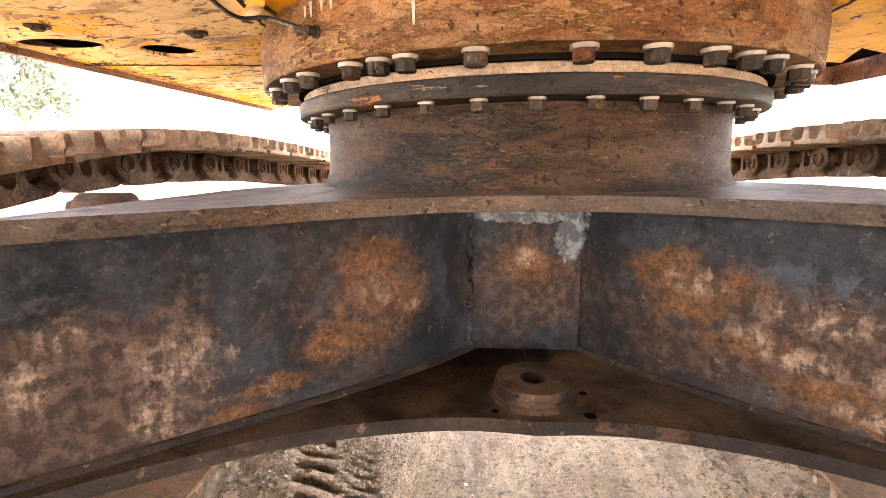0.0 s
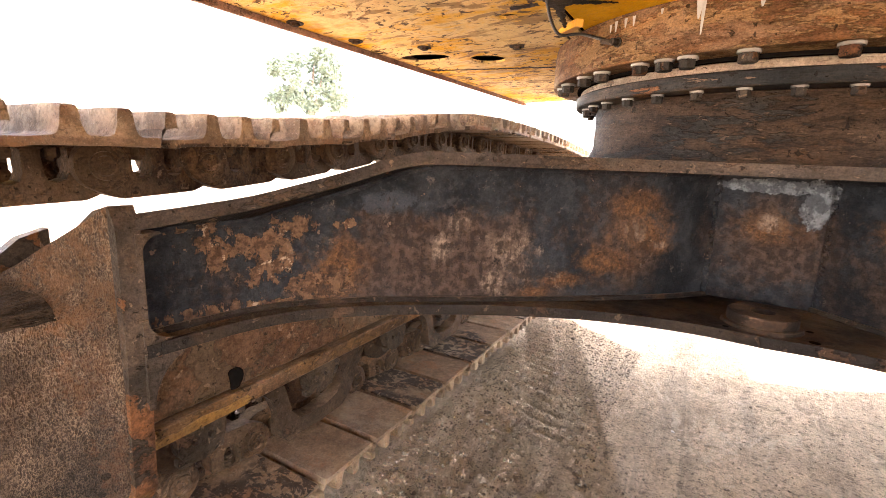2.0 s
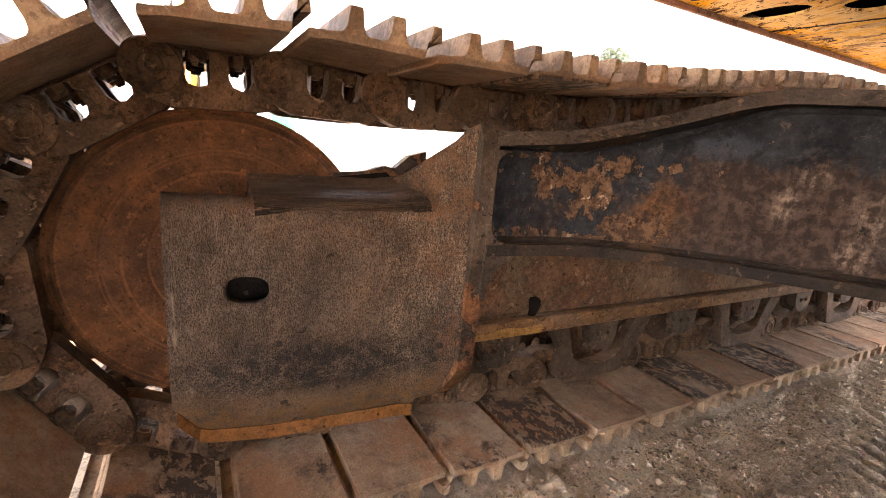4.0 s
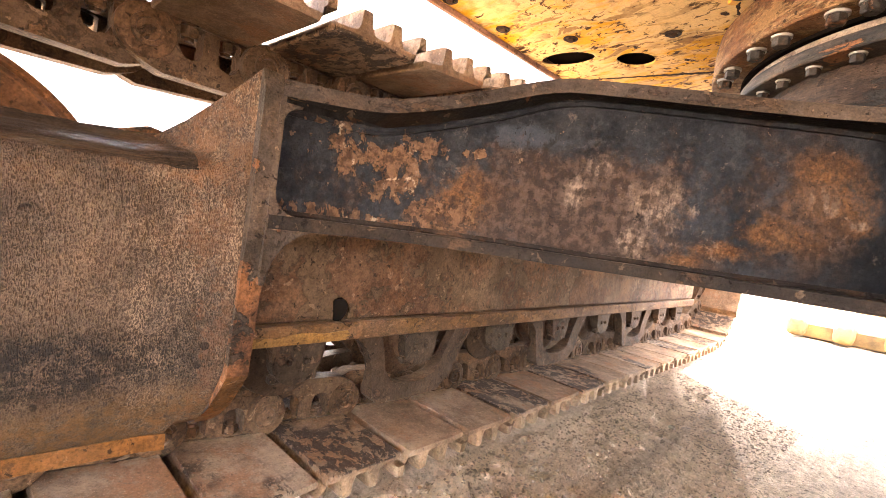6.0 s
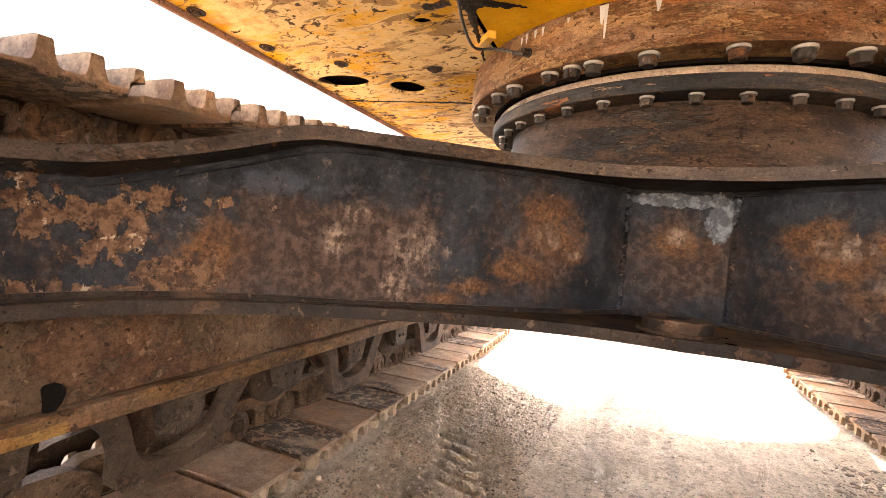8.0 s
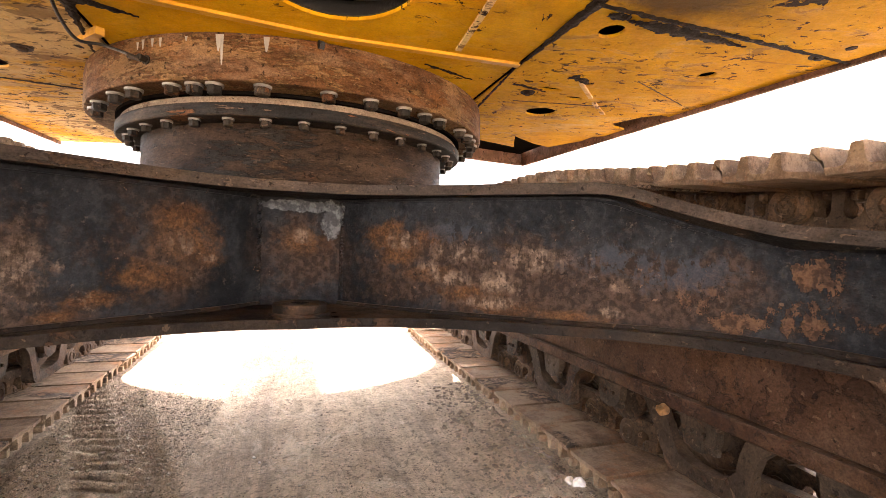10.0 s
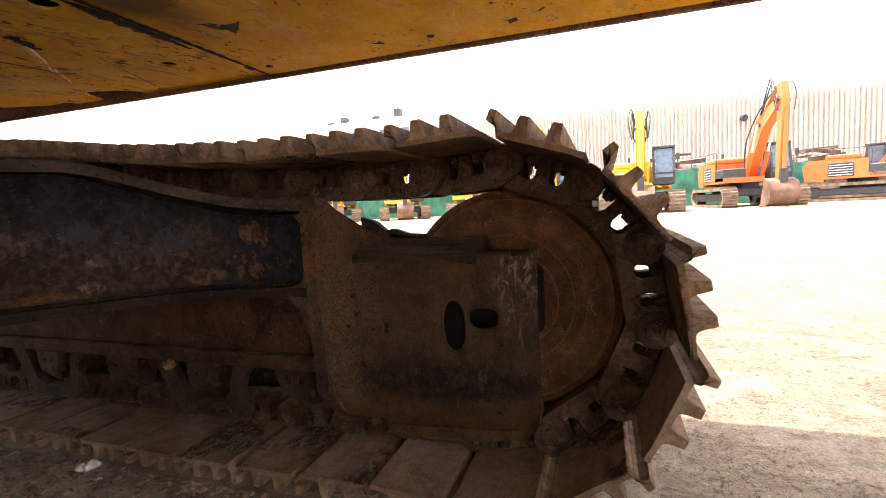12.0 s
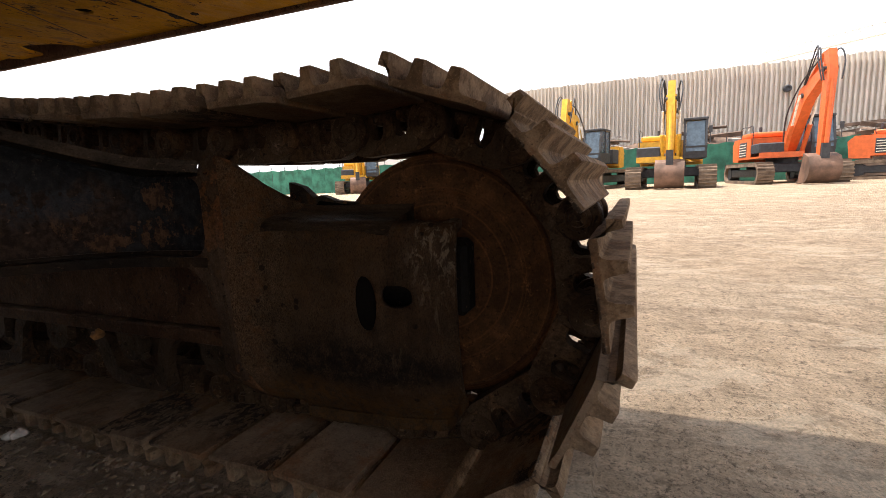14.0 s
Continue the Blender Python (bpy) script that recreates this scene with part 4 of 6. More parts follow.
def shoe_mesh():
    """Triple-grouser shoe with a lip that laps under the next: v outwards, u along the track, 0.77 m wide."""
    tooth = [(-0.105, 0.060), (-0.080, 0.064), (-0.062, 0.076), (-0.050, 0.101), (-0.042, 0.107), (0.042, 0.107), (0.050, 0.101), (0.062, 0.076), (0.080, 0.064), (0.105, 0.060)]
    prof = [(-0.485, 0.040), (-0.498, 0.043), (-0.500, 0.050), (-0.492, 0.056), (-0.42, 0.056), (-0.33, 0.058)]
    for c in (-0.17, 0.16):
        prof += [(c + u, v) for u, v in tooth]
    prof += [(0.385, 0.060), (0.410, 0.064), (0.428, 0.076), (0.440, 0.101), (0.448, 0.107), (0.512, 0.107), (0.520, 0.100), (0.528, 0.078), (0.515, 0.080), (0.470, 0.078), (0.405, 0.074), (0.392, 0.050), (0.382, 0.043), (0.30, 0.044), (0.0, 0.044), (-0.36, 0.044), (-0.43, 0.041)]
    prof = [(u * P, v) for u, v in prof]
    bm = bmesh.new()
    W = 0.385
    rows = []
    for x, k in ((-W, 0.94), (-W + 0.012, 1.0), (W - 0.012, 1.0), (W, 0.94)):
        rows.append([bm.verts.new((x, u * (0.99 if abs(x) == W else 1), 0.055 + (v - 0.055) * k)) for u, v in prof])
    c = len(prof)
    for a, b in zip(rows[:-1], rows[1:]):
        for i in range(c):
            bm.faces.new((a[i], a[(i + 1) % c], b[(i + 1) % c], b[i]))
    bm.faces.new(rows[0][::-1])
    bm.faces.new(rows[-1])
    return mesh_of("track_shoe", bm, M_SHOE, 30)


def link_mesh(side):
    """One side link of the chain: two windows and a rail face worn by the rollers; the side tells inner from outer."""
    h = P / 2
    out = [(-h - 0.05, -0.01), (-h - 0.045, 0.02), (-h - 0.02, 0.043), (-h + 0.02, 0.043), (-h + 0.05, 0.043), (h - 0.06, 0.043), (h - 0.03, 0.04), (h + 0.01, 0.043), (h + 0.04, 0.03), (h + 0.052, 0.0), (h + 0.046, -0.03),
           (h + 0.022, -0.052), (h - 0.01, -0.066), (h - 0.03, -0.073), (-h + 0.03, -0.073), (-h + 0.005, -0.064), (-h - 0.03, -0.045)]
    holes = []
    for c in (-0.040, 0.042):
        holes.append([(c - 0.024, 0.032), (c - 0.024, -0.012), (c - 0.017, -0.027), (c, -0.033), (c + 0.017, -0.027), (c + 0.024, -0.012), (c + 0.024, 0.032), (c + 0.016, 0.036), (c - 0.016, 0.036)])
    bm = bmesh.new()

    def bend(u):
        return -0.013 * side * (1 if u > 0.05 else -1 if u < -0.05 else u / 0.05)

    def half(u, v):
        return 0.0235 if abs(u) < 0.075 and -0.034 < v < 0.037 else 0.023 if v < -0.06 else 0.0155

    slab(bm, out, holes, lambda u, v, s: (bend(u) + (2 * s - 1) * half(u, v), u, v))
    return mesh_of("track_link", bm, M_LINK, 35)


def boss_mesh(big):
    """The stepped boss round a pin, alike on both faces."""
    face = [(0.0, 0.024), (0.007, 0.024), (0.009, 0.027), (0.020, 0.027), (0.022, 0.033), (0.026, 0.033), (0.030, 0.031), (0.031, 0.0265), (big - 0.010, 0.0265), (big - 0.004, 0.025), (big, 0.020)]
    return mesh_of("pin_boss", lathe(bmesh.new(), [(r, -z) for r, z in face] + face[::-1], 26, ALONG_X), M_LINK, 35)


SHOE = shoe_mesh()
BOSSES = {-1: boss_mesh(0.054), 1: boss_mesh(0.045)}
PIN = mesh_of("track_pin", lathe(bmesh.new(), [(0, -0.112), (0.022, -0.112), (0.022, 0.112), (0, 0.112)], 12, ALONG_X), M_LINK, 30)
LINKS = {1: link_mesh(1), -1: link_mesh(-1)}
NUT = mesh_of("shoe_nut", lathe(bmesh.new(), [(0, 0.043), (0.0195, 0.043), (0.0195, 0.020), (0.016, 0.015), (0.011, 0.015), (0.010, 0.008), (0, 0.008)], 6), M_LINK, 25)
CX = 1.385
PHASE = {-1: 0.203, 1: 0.330}


def build_track(s):
    start = place_on(PHASE[s])
    pins = [on_loop(start + k * P) for k in range(COUNT)]
    track = hang(new("crawler_track"), excavator, Matrix.Translation((s * CX, 1.5, 0.5)))
    tagged(track, "rusty crawler track of triple grouser steel shoes")
    for p in pins:
        part("track_pin", PIN, None, track, "", Matrix.Translation((s * CX, p.y, p.z)))
    rng = random.Random(11 + s)
    for k in range(COUNT):
        a, b = pins[k], pins[(k + 1) % COUNT]
        t = (b - a).normalized()
        n_ = Vector((0, -t.z, t.y))
        c = (a + b) / 2
        m = Matrix(((1, 0, 0, s * CX), (0, t.y, n_.y, c.y), (0, t.z, n_.z, c.z), (0, 0, 0, 1)))
        part("track_shoe", SHOE, None, track, "", m @ pose(rng.uniform(-0.004, 0.004), 0, 0, rng.uniform(-0.8, 0.8), 0, rng.uniform(-0.4, 0.4)))
        for side in (-1, 1):
            part("track_link", LINKS[side], None, track, "", m @ Matrix.Translation((side * 0.085, 0, 0)))
            for e in (-1, 1):
                part("pin_boss", BOSSES[e], None, track, "", m @ Matrix.Translation((side * (0.085 - 0.013 * e), e * P / 2, 0)))
            for c in (-0.040, 0.042):
                part("shoe_nut", NUT, None, track, "", m @ pose(side * (0.085 - 0.013 * c / 0.05), c, 0, 0, 0, rng.uniform(0, 60)))
    return track


for s in (-1, 1):
    build_track(s)


# ---- track frames with rollers, idler and its guard ----
def idler_mesh():
    bm = bmesh.new()
    half = [(0.0, 0.085), (0.06, 0.085), (0.07, 0.08), (0.075, 0.05), (0.16, 0.035), (0.175, 0.042), (0.235, 0.042), (0.245, 0.036), (0.285, 0.036), (0.298, 0.045), (0.318, 0.047), (0.325, 0.042), (0.327, 0.03), (0.345, 0.028), (0.347, 0.0)]
    prof = half + [(r, -z) for r, z in half[::-1][1:]]
    lathe(bm, prof, 72, ALONG_X)
    return mesh_of("idler_wheel", bm, M_IDLER, 30)


def roller_mesh():
    bm = bmesh.new()
    half = [(0.0, 0.190), (0.045, 0.190), (0.05, 0.185), (0.05, 0.168), (0.07, 0.166), (0.078, 0.158), (0.104, 0.152), (0.122, 0.143), (0.124, 0.132), (0.118, 0.126), (0.104, 0.120), (0.102, 0.062), (0.116, 0.056), (0.116, 0.044), (0.07, 0.04), (0.068, 0.0)]
    prof = half + [(r, -z) for r, z in half[::-1][1:]]
    lathe(bm, prof, 40, ALONG_X)
    return mesh_of("track_roller", bm, M_ROLLER, 30)


def bracket_mesh(k):
    """End bracket of a bottom roller: a thick D-shaped plate hung from the ledge, with two lugs and a pin plate; k tells the side it faces."""
    bm = bmesh.new()
    arc = [(0.064 * math.cos(a), 0.300 + 0.058 * math.sin(a)) for a in np.linspace(0.0, -math.pi, 15)]
    out = [(0.074, 0.358), (0.074, 0.338), (0.066, 0.326)] + arc + [(-0.066, 0.326), (-0.074, 0.338), (-0.074, 0.358)]
    slab(bm, out, [], lambda u, v, q: (k * (0.186 + 0.030 * q), u, v))
    bmesh.ops.bevel(bm, geom=[e for e in bm.edges if e.is_manifold and e.calc_face_angle(0) > 0.6], offset=0.004, segments=1, affect="EDGES")
    for u in (-0.050, 0.046):
        box(bm, *sorted((k * 0.190, k * 0.214)), u - 0.014, u + 0.014, 0.248, 0.270, 0.004)
    for u in (-0.022, 0.022):
        lathe(bm, [(0.009, 0.0), (0.009, 0.006), (0.006, 0.009), (0, 0.009)], 6, Matrix.Translation((k * 0.215, u, 0.300)) @ ALONG_X @ Matrix.Scale(k, 4, (0, 0, 1)))
    return mesh_of("roller_bracket", bm, M_CASTING, 30)


M_BAR = rusty_steel("bar_rust", 0.40, 0.42, 0.16, (0.050, 0.038, 0.030), False, 0.5, 0.008, tone=0.78)
M_BAR_RED = rusty_steel("bar_red_rust", 0.6, 0.28, 0.08, (0.070, 0.046, 0.033), False, 0.5, 0.008, tone=0.68)
IDLER, ROLLER = idler_mesh(), roller_mesh()
M_CAP = rusty_steel("worn_cap_plate", 0.42, 0.22, 0.1, (0.060, 0.042, 0.030), False, 0.25, 0.012, (3.0, 0.5, 4.0), tone=0.48, rust=(0.026, 0.017, 0.012), bright=(0.095, 0.062, 0.040))
BRACKET = {k: bracket_mesh(k) for k in (-1, 1)}
ROLL_Y = [0.216, 0.625, 1.045, 1.47, 1.90, 2.33, 2.76, 3.1]
GUARD_X = [(-0.66, 0.115), (-0.6, 0.085), (-0.5, 0.055), (-0.4, 0.035), (-0.2, 0.02), (-0.09, 0.014), (-0.05, 0.0), (0.0, -0.034), (0.06, -0.036)]
GUARD_Z = [(0.15, 0.115), (0.20, 0.075), (0.26, 0.042), (0.34, 0.016), (0.45, 0.004), (0.58, 0.0), (0.665, 0.006), (0.708, 0.018), (0.725, 0.045), (0.738, 0.10), (0.755, 0.18), (0.95, 0.2)]


def guard(frame_ob, s):
    """The bulged cover plate beside the idler, with its oblong slot."""
    bm = bmesh.new()
    ys, zs = np.linspace(0.02, -0.60, 63), np.linspace(0.175, 0.79, 63)
    slots = [(-0.456, 0.543, 0.040, 0.029, 2.6)]
    if s > 0:
        slots.append((-0.373, 0.523, 0.031, 0.072, 2.2))

    def inside(y, z):
        return any(abs((y - a) / ra) ** e + abs((z - b) / rb) ** e < 1 for a, b, ra, rb, e in slots)

    V = {}
    for i, y in enumerate(ys):
        near = min(1.0, max(0.0, (float(y) + 0.13) / 0.13))
        top = 0.755 - 0.028 * min(1.0, max(0.0, (-0.43 - float(y)) / 0.02)) + 0.150 * near ** 1.4 + 0.008 * noise.noise((float(y) * 30, s, 0)) * (1 - near)
        low = 0.207 if y > (-0.055 if s < 0 else -0.12) else 0.176
        if y < -0.545:
            low += (abs(y) - 0.545) * 1.6
        for j, f in enumerate(np.linspace(0, 1, 63)):
            z = low + (top - low) * f
            yy, zz = float(y), float(z)
            for a, b, ra, rb, e in slots:
                d = (abs((yy - a) / ra) ** e + abs((zz - b) / rb) ** e) ** (1 / e)
                if 0.72 < d < 1.28:
                    yy, zz = a + (yy - a) / d, b + (zz - b) / d
            x = 1.085 + (interp(GUARD_X, yy) if yy < -0.05 else interp(GUARD_X, yy) * min(1.0, max(-0.6, (zz - 0.22) / 0.12))) + interp(GUARD_Z, zz) * (1 - near if zz > 0.6 else 1) + near * max(0, zz - 0.72) * 0.25 * (1 - near) + 0.003 * noise.noise((yy * 9, zz * 9, s))
            V[i, j] = bm.verts.new((s * x, yy, zz))
    for i in range(62):
        for j in range(62):
            q = [V[i, j], V[i + 1, j], V[i + 1, j + 1], V[i, j + 1]]
            c = sum((v.co for v in q), Vector()) / 4
            if not inside(c.y, c.z):
                try:
                    bm.faces.new(q if s < 0 else q[::-1])
                except ValueError:
                    pass
    bmesh.ops.remove_doubles(bm, verts=bm.verts[:], dist=0.0008)
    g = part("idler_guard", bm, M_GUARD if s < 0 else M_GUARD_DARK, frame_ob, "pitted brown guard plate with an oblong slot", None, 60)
    sol = g.modifiers.new("thickness", "SOLIDIFY")
    sol.thickness, sol.offset = 0.022, -1.0
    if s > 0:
        # near-black backing added to paint the dark inside the second slot
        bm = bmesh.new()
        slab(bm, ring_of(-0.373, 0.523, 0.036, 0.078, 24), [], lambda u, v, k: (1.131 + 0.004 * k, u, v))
        part("slot_backing", bm, M_HOLE, frame_ob, "near-black plate added behind a worn slot")
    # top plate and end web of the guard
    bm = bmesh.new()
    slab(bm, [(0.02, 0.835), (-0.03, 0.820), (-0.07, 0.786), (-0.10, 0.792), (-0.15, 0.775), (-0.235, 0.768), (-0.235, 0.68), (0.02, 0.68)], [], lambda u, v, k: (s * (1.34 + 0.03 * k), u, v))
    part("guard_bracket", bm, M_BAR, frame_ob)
    # raised near-black patch paints the shade of an opening on the bracket
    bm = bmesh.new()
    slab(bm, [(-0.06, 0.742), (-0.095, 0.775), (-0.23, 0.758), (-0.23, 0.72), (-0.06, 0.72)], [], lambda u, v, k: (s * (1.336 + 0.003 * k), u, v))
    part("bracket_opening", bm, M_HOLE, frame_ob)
    bm = bmesh.new()
    rows = []
    for y in np.linspace(-0.055 if s < 0 else -0.12, -0.590, 28):
        low = 0.176 + (max(0, abs(y) - 0.545)) * 1.6
        x = 1.085 + interp(GUARD_X, y) + interp(GUARD_Z, low) - 0.006
        rows.append([bm.verts.new((s * (x + a), y, low + b)) for a, b in ((-0.006, -0.024), (-0.004, 0.008), (0.05, 0.006), (0.05, -0.028))])
    for a, b in zip(rows[:-1], rows[1:]):
        for k in range(4):
            bm.faces.new((a[k], a[(k + 1) % 4], b[(k + 1) % 4], b[k]))
    bm.faces.new(rows[0])
    bm.faces.new(rows[-1][::-1])
    cap = bmesh.new()
    rows = []
    for y in np.linspace(-0.070, -0.440, 44):
        y = float(y)
        w = 0.002 * noise.noise((y * 30, s, 0)) + 0.002 * noise.noise((y * 90, s, 3))
        low = 0.707 - 0.014 * max(0.0, (abs(y) - 0.36) / 0.075) + 0.004 * noise.noise((y * 45, s, 8))
        x = 1.085 + interp(GUARD_X, y)
        up = 0.012 * max(0.0, (y + 0.16) / 0.09)
        row = [(x + interp(GUARD_Z, z) - 0.006 + w, z + up) for z in (low, 0.716, 0.727, 0.738, 0.748)]
        row[0] = (row[0][0], low)
        row += [(x + 0.16, 0.764 + up + w), (x + 0.16, 0.70), (x + interp(GUARD_Z, low) + 0.02, low + 0.002)]
        rows.append([cap.verts.new((s * a, y, b)) for a, b in row])
    for a, b in zip(rows[:-1], rows[1:]):
        for k in range(8):
            cap.faces.new((a[k], a[(k + 1) % 8], b[(k + 1) % 8], b[k]))
    cap.faces.new(rows[0])
    cap.faces.new(rows[-1][::-1])
    part("guard_cap", cap, M_CAP, frame_ob, "thick dark plate strip on the top edge")
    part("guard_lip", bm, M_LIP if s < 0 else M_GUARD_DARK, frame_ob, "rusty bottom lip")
    return g


def track_frame(s):
    bm = bmesh.new()
    x0, x1 = sorted((s * 1.165, s * 1.60))
    box(bm, x0, x1, -0.1, 3.35, 0.39, 0.70, 0.012)
    slab(bm, [(1.165, 0.70), (1.385, 0.78), (1.60, 0.70)], [], lambda u, v, k: (s * u, 0.1 + 3.1 * k, v))
    fr = part("track_frame", bm, M_TFRAME if s < 0 else M_TFRAME_RED, excavator, "brown rusted track frame beam with bottom rollers")
    bm = bmesh.new()
    x0, x1 = sorted((s * 1.137, s * 1.63))
    box(bm, x0, x1, 0.0, 3.3, 0.350, 0.396, 0.005)
    part("frame_ledge", bm, M_LEDGE if s < 0 else M_TFRAME_RED, fr, "rusty ledge strip along the beam")
    if s < 0:
        bm = bmesh.new()
        slab(bm, [(0.05, 0.353), (0.322, 0.353), (0.334, 0.366), (0.325, 0.378), (0.26, 0.374), (0.20, 0.380), (0.14, 0.372), (0.05, 0.377)], [], lambda u, v, k: (s * (1.139 - 0.004 * k), u, v))
        part("ledge_paint", bm, M_OCHRE, fr, "worn ochre paint left on the ledge")
    for y in ROLL_Y:
        part("track_roller", ROLLER, None, fr, "", pose(s * CX, y, 0.312))
        for k in (-1, 1):
            part("roller_bracket", BRACKET[k], None, fr, "", pose(s * CX, y, 0))
    # rock guards between the rollers
    for c in (0.61, 1.455, 2.315):
        up = [(-0.285, 0.358), (-0.215, 0.335), (-0.180, 0.30), (-0.163, 0.25), (-0.158, 0.17), (-0.138, 0.152), (0.0, 0.149), (0.105, 0.157), (0.150, 0.195), (0.200, 0.265), (0.262, 0.358),
              (0.176, 0.358), (0.140, 0.30), (0.116, 0.250), (0.080, 0.212), (0.030, 0.196), (-0.040, 0.194), (-0.088, 0.206), (-0.112, 0.240), (-0.122, 0.290), (-0.136, 0.330), (-0.160, 0.358)]
        for k in (-1, 1):
            bm = bmesh.new()
            xm = s * CX + k * 0.200
            slab(bm, [(c + u, v) for u, v in up], [], lambda u, v, q: (xm + (q - 0.5) * (0.030 if v > 0.22 else 0.050), u, v))
            bmesh.ops.bevel(bm, geom=[e for e in bm.edges if e.is_manifold and e.calc_face_angle(0) > 0.8], offset=0.008, segments=2, affect="EDGES")
            part("roller_guard", bm, M_ROLLER, fr, "forged guard arms beside the rollers")
    if s < 0:
        # raised near-black patch paints the dark inside of a torn hole
        bm = bmesh.new()
        torn = [(0.309 + 0.020 * math.cos(q) * (1 + 0.25 * math.sin(3 * q + 1)), 0.425 + 0.036 * math.sin(q) * (1 + 0.2 * math.cos(2 * q))) for q in np.linspace(0, 2 * math.pi, 18)[:-1]]
        slab(bm, torn, [], lambda u, v, k: (s * (1.163 - 0.004 * k), u, v))
        part("cut_hole", bm, M_HOLE, fr)
    part("idler_wheel", IDLER, None, fr, "smooth rusty idler wheel", pose(s * CX, IDL[0], IDL[1]))
    part("sprocket_wheel", IDLER, None, fr, "", pose(s * CX, SPR[0], SPR[1]))
    bm = bmesh.new()
    lathe(bm, [(0, -0.13), (0.03, -0.13), (0.03, -0.09), (0.055, -0.085), (0.055, 0.085), (0.03, 0.09), (0.03, 0.13), (0, 0.13)], 30, Matrix.Translation((s * CX, 1.55, 0.94)) @ ALONG_X)
    box(bm, s * CX - 0.05, s * CX + 0.05, 1.5, 1.6, 0.75, 0.88, 0.01)
    part("carrier_roller", bm, M_ROLLER, fr)
    # yoke behind the slot, coloured with painted shade so the slot looks dark
    bm = bmesh.new()
    x0, x1 = sorted((s * 1.245, s * 1.325))
    box(bm, x0, x1, -0.60, -0.05, 0.47, 0.67, 0.015)
    part("idler_yoke", bm, M_UNDER, fr)
    # end flange of the leg: an upright bar with a lower cheek
    bm = bmesh.new()
    outl = [(1.05, 0.33), (1.045, 0.45), (1.036, 0.56), (1.030, 0.62), (1.028, 0.872), (1.046, 0.908), (1.10, 0.895), (1.2, 0.84), (1.26, 0.80), (1.26, 0.30), (1.235, 0.185), (1.205, 0.180), (1.165, 0.205), (1.118, 0.245), (1.080, 0.290)]
    slab(bm, outl, [], lambda u, v, k: (s * u, 0.0 + 0.042 * k, v))
    bmesh.ops.bevel(bm, geom=[e for e in bm.edges if e.is_manifold and e.calc_face_angle(0) > 0.6], offset=0.006, segments=2, affect="EDGES", profile=0.6)
    bar = part("end_flange", bm, M_BAR if s < 0 else M_BAR_RED, fr, "upright worn edge bar joining leg and track frame")
    bar.data.materials.append(M_LIP if s < 0 else M_BAR_RED)
    for f in bar.data.polygons:
        if f.center.z < 0.34 and f.normal.z < -0.15:
            f.material_index = 1
    # rounded gussets where the leg's flanges run into the bar
    for zc, up, r in ((0.622, -1, 0.110), (0.648, 1, 0.045), (0.852, -1, 0.035)):
        arc = [(0.040 + r - r * math.cos(a), zc + up * (r - r * math.sin(a))) for a in np.linspace(0, math.pi / 2, 9)]
        bm = bmesh.new()
        slab(bm, [(0.030, zc - up * 0.004), (0.030, zc + up * r)] + arc + [(0.040 + r, zc - up * 0.004)], [], lambda u, v, k: (s * (1.026 + 0.045 * k), u, v))
        part("corner_gusset", bm, M_BAR if s < 0 else M_BAR_RED, fr)
    guard(fr, s)
    return fr


for s in (-1, 1):
    track_frame(s)


# ---- underside of the upper works ----
DZ = 1.40


def flat_plate(name, outline, holes, z, thick, mat, parent, label=""):
    bm = bmesh.new()
    slab(bm, outline, holes, lambda u, v, k: (u, v, z + thick * k))
    return part(name, bm, mat, parent, label)


deck = flat_plate("deck", [(-0.535, -2.0), (0.600, -2.0), (0.600, 2.2), (-0.535, 2.2)], [ring_of(0.05, 0.50, 0.175, 0.20, 32)], DZ, 0.03, M_DECK, excavator, "yellow underside plate of the upper works, scraped paint")
flat_plate("deck_panel", [(-1.385, -2.0), (-0.556, -2.0), (-0.556, 2.74), (-1.06, 2.76), (-1.345, 2.84), (-1.36, 1.4)], [
    ring_of(-1.226, 1.292, 0.114, 0.066, 26), ring_of(-0.99, 1.392, 0.071, 0.070, 24), ring_of(-0.70, 0.89, 0.028, 0.02, 12)], DZ + 0.004, 0.008, M_DECK_WORN, deck, "worn yellow side panel with large holes and scratches")
flat_plate("deck_panel", [(0.622, 0.425), (1.445, 0.425), (1.424, 1.05), (1.38, 1.045), (1.33, 1.10), (1.285, 1.23), (1.33, 1.27), (1.40, 1.29), (1.397, 1.43), (1.33, 1.475), (1.29, 1.468), (1.22, 1.49), (1.13, 1.482), (1.05, 1.50), (1.0, 1.585), (1.05, 1.70), (1.114, 1.833), (1.02, 1.80), (0.868, 1.75), (0.622, 1.71)], [
    ring_of(0.915, 1.195, 0.062, 0.055, 20), ring_of(0.728, 0.515, 0.032, 0.036, 16), ring_of(1.187, 0.652, 0.024, 0.03, 14), ring_of(0.938, 0.998, 0.035, 0.018, 12), ring_of(0.81, 0.945, 0.05, 0.016, 12)], DZ + 0.002, 0.008, M_DECK_HALF, deck, "worn yellow side panel with bolt holes")
flat_plate("deck_panel", [(0.622, -2.0), (1.496, -2.0), (1.431, 0.412), (0.622, 0.412)], [], DZ - 0.006, 0.012, M_DECK_REAR, deck, "smoother yellow rear panel stained brown and black")
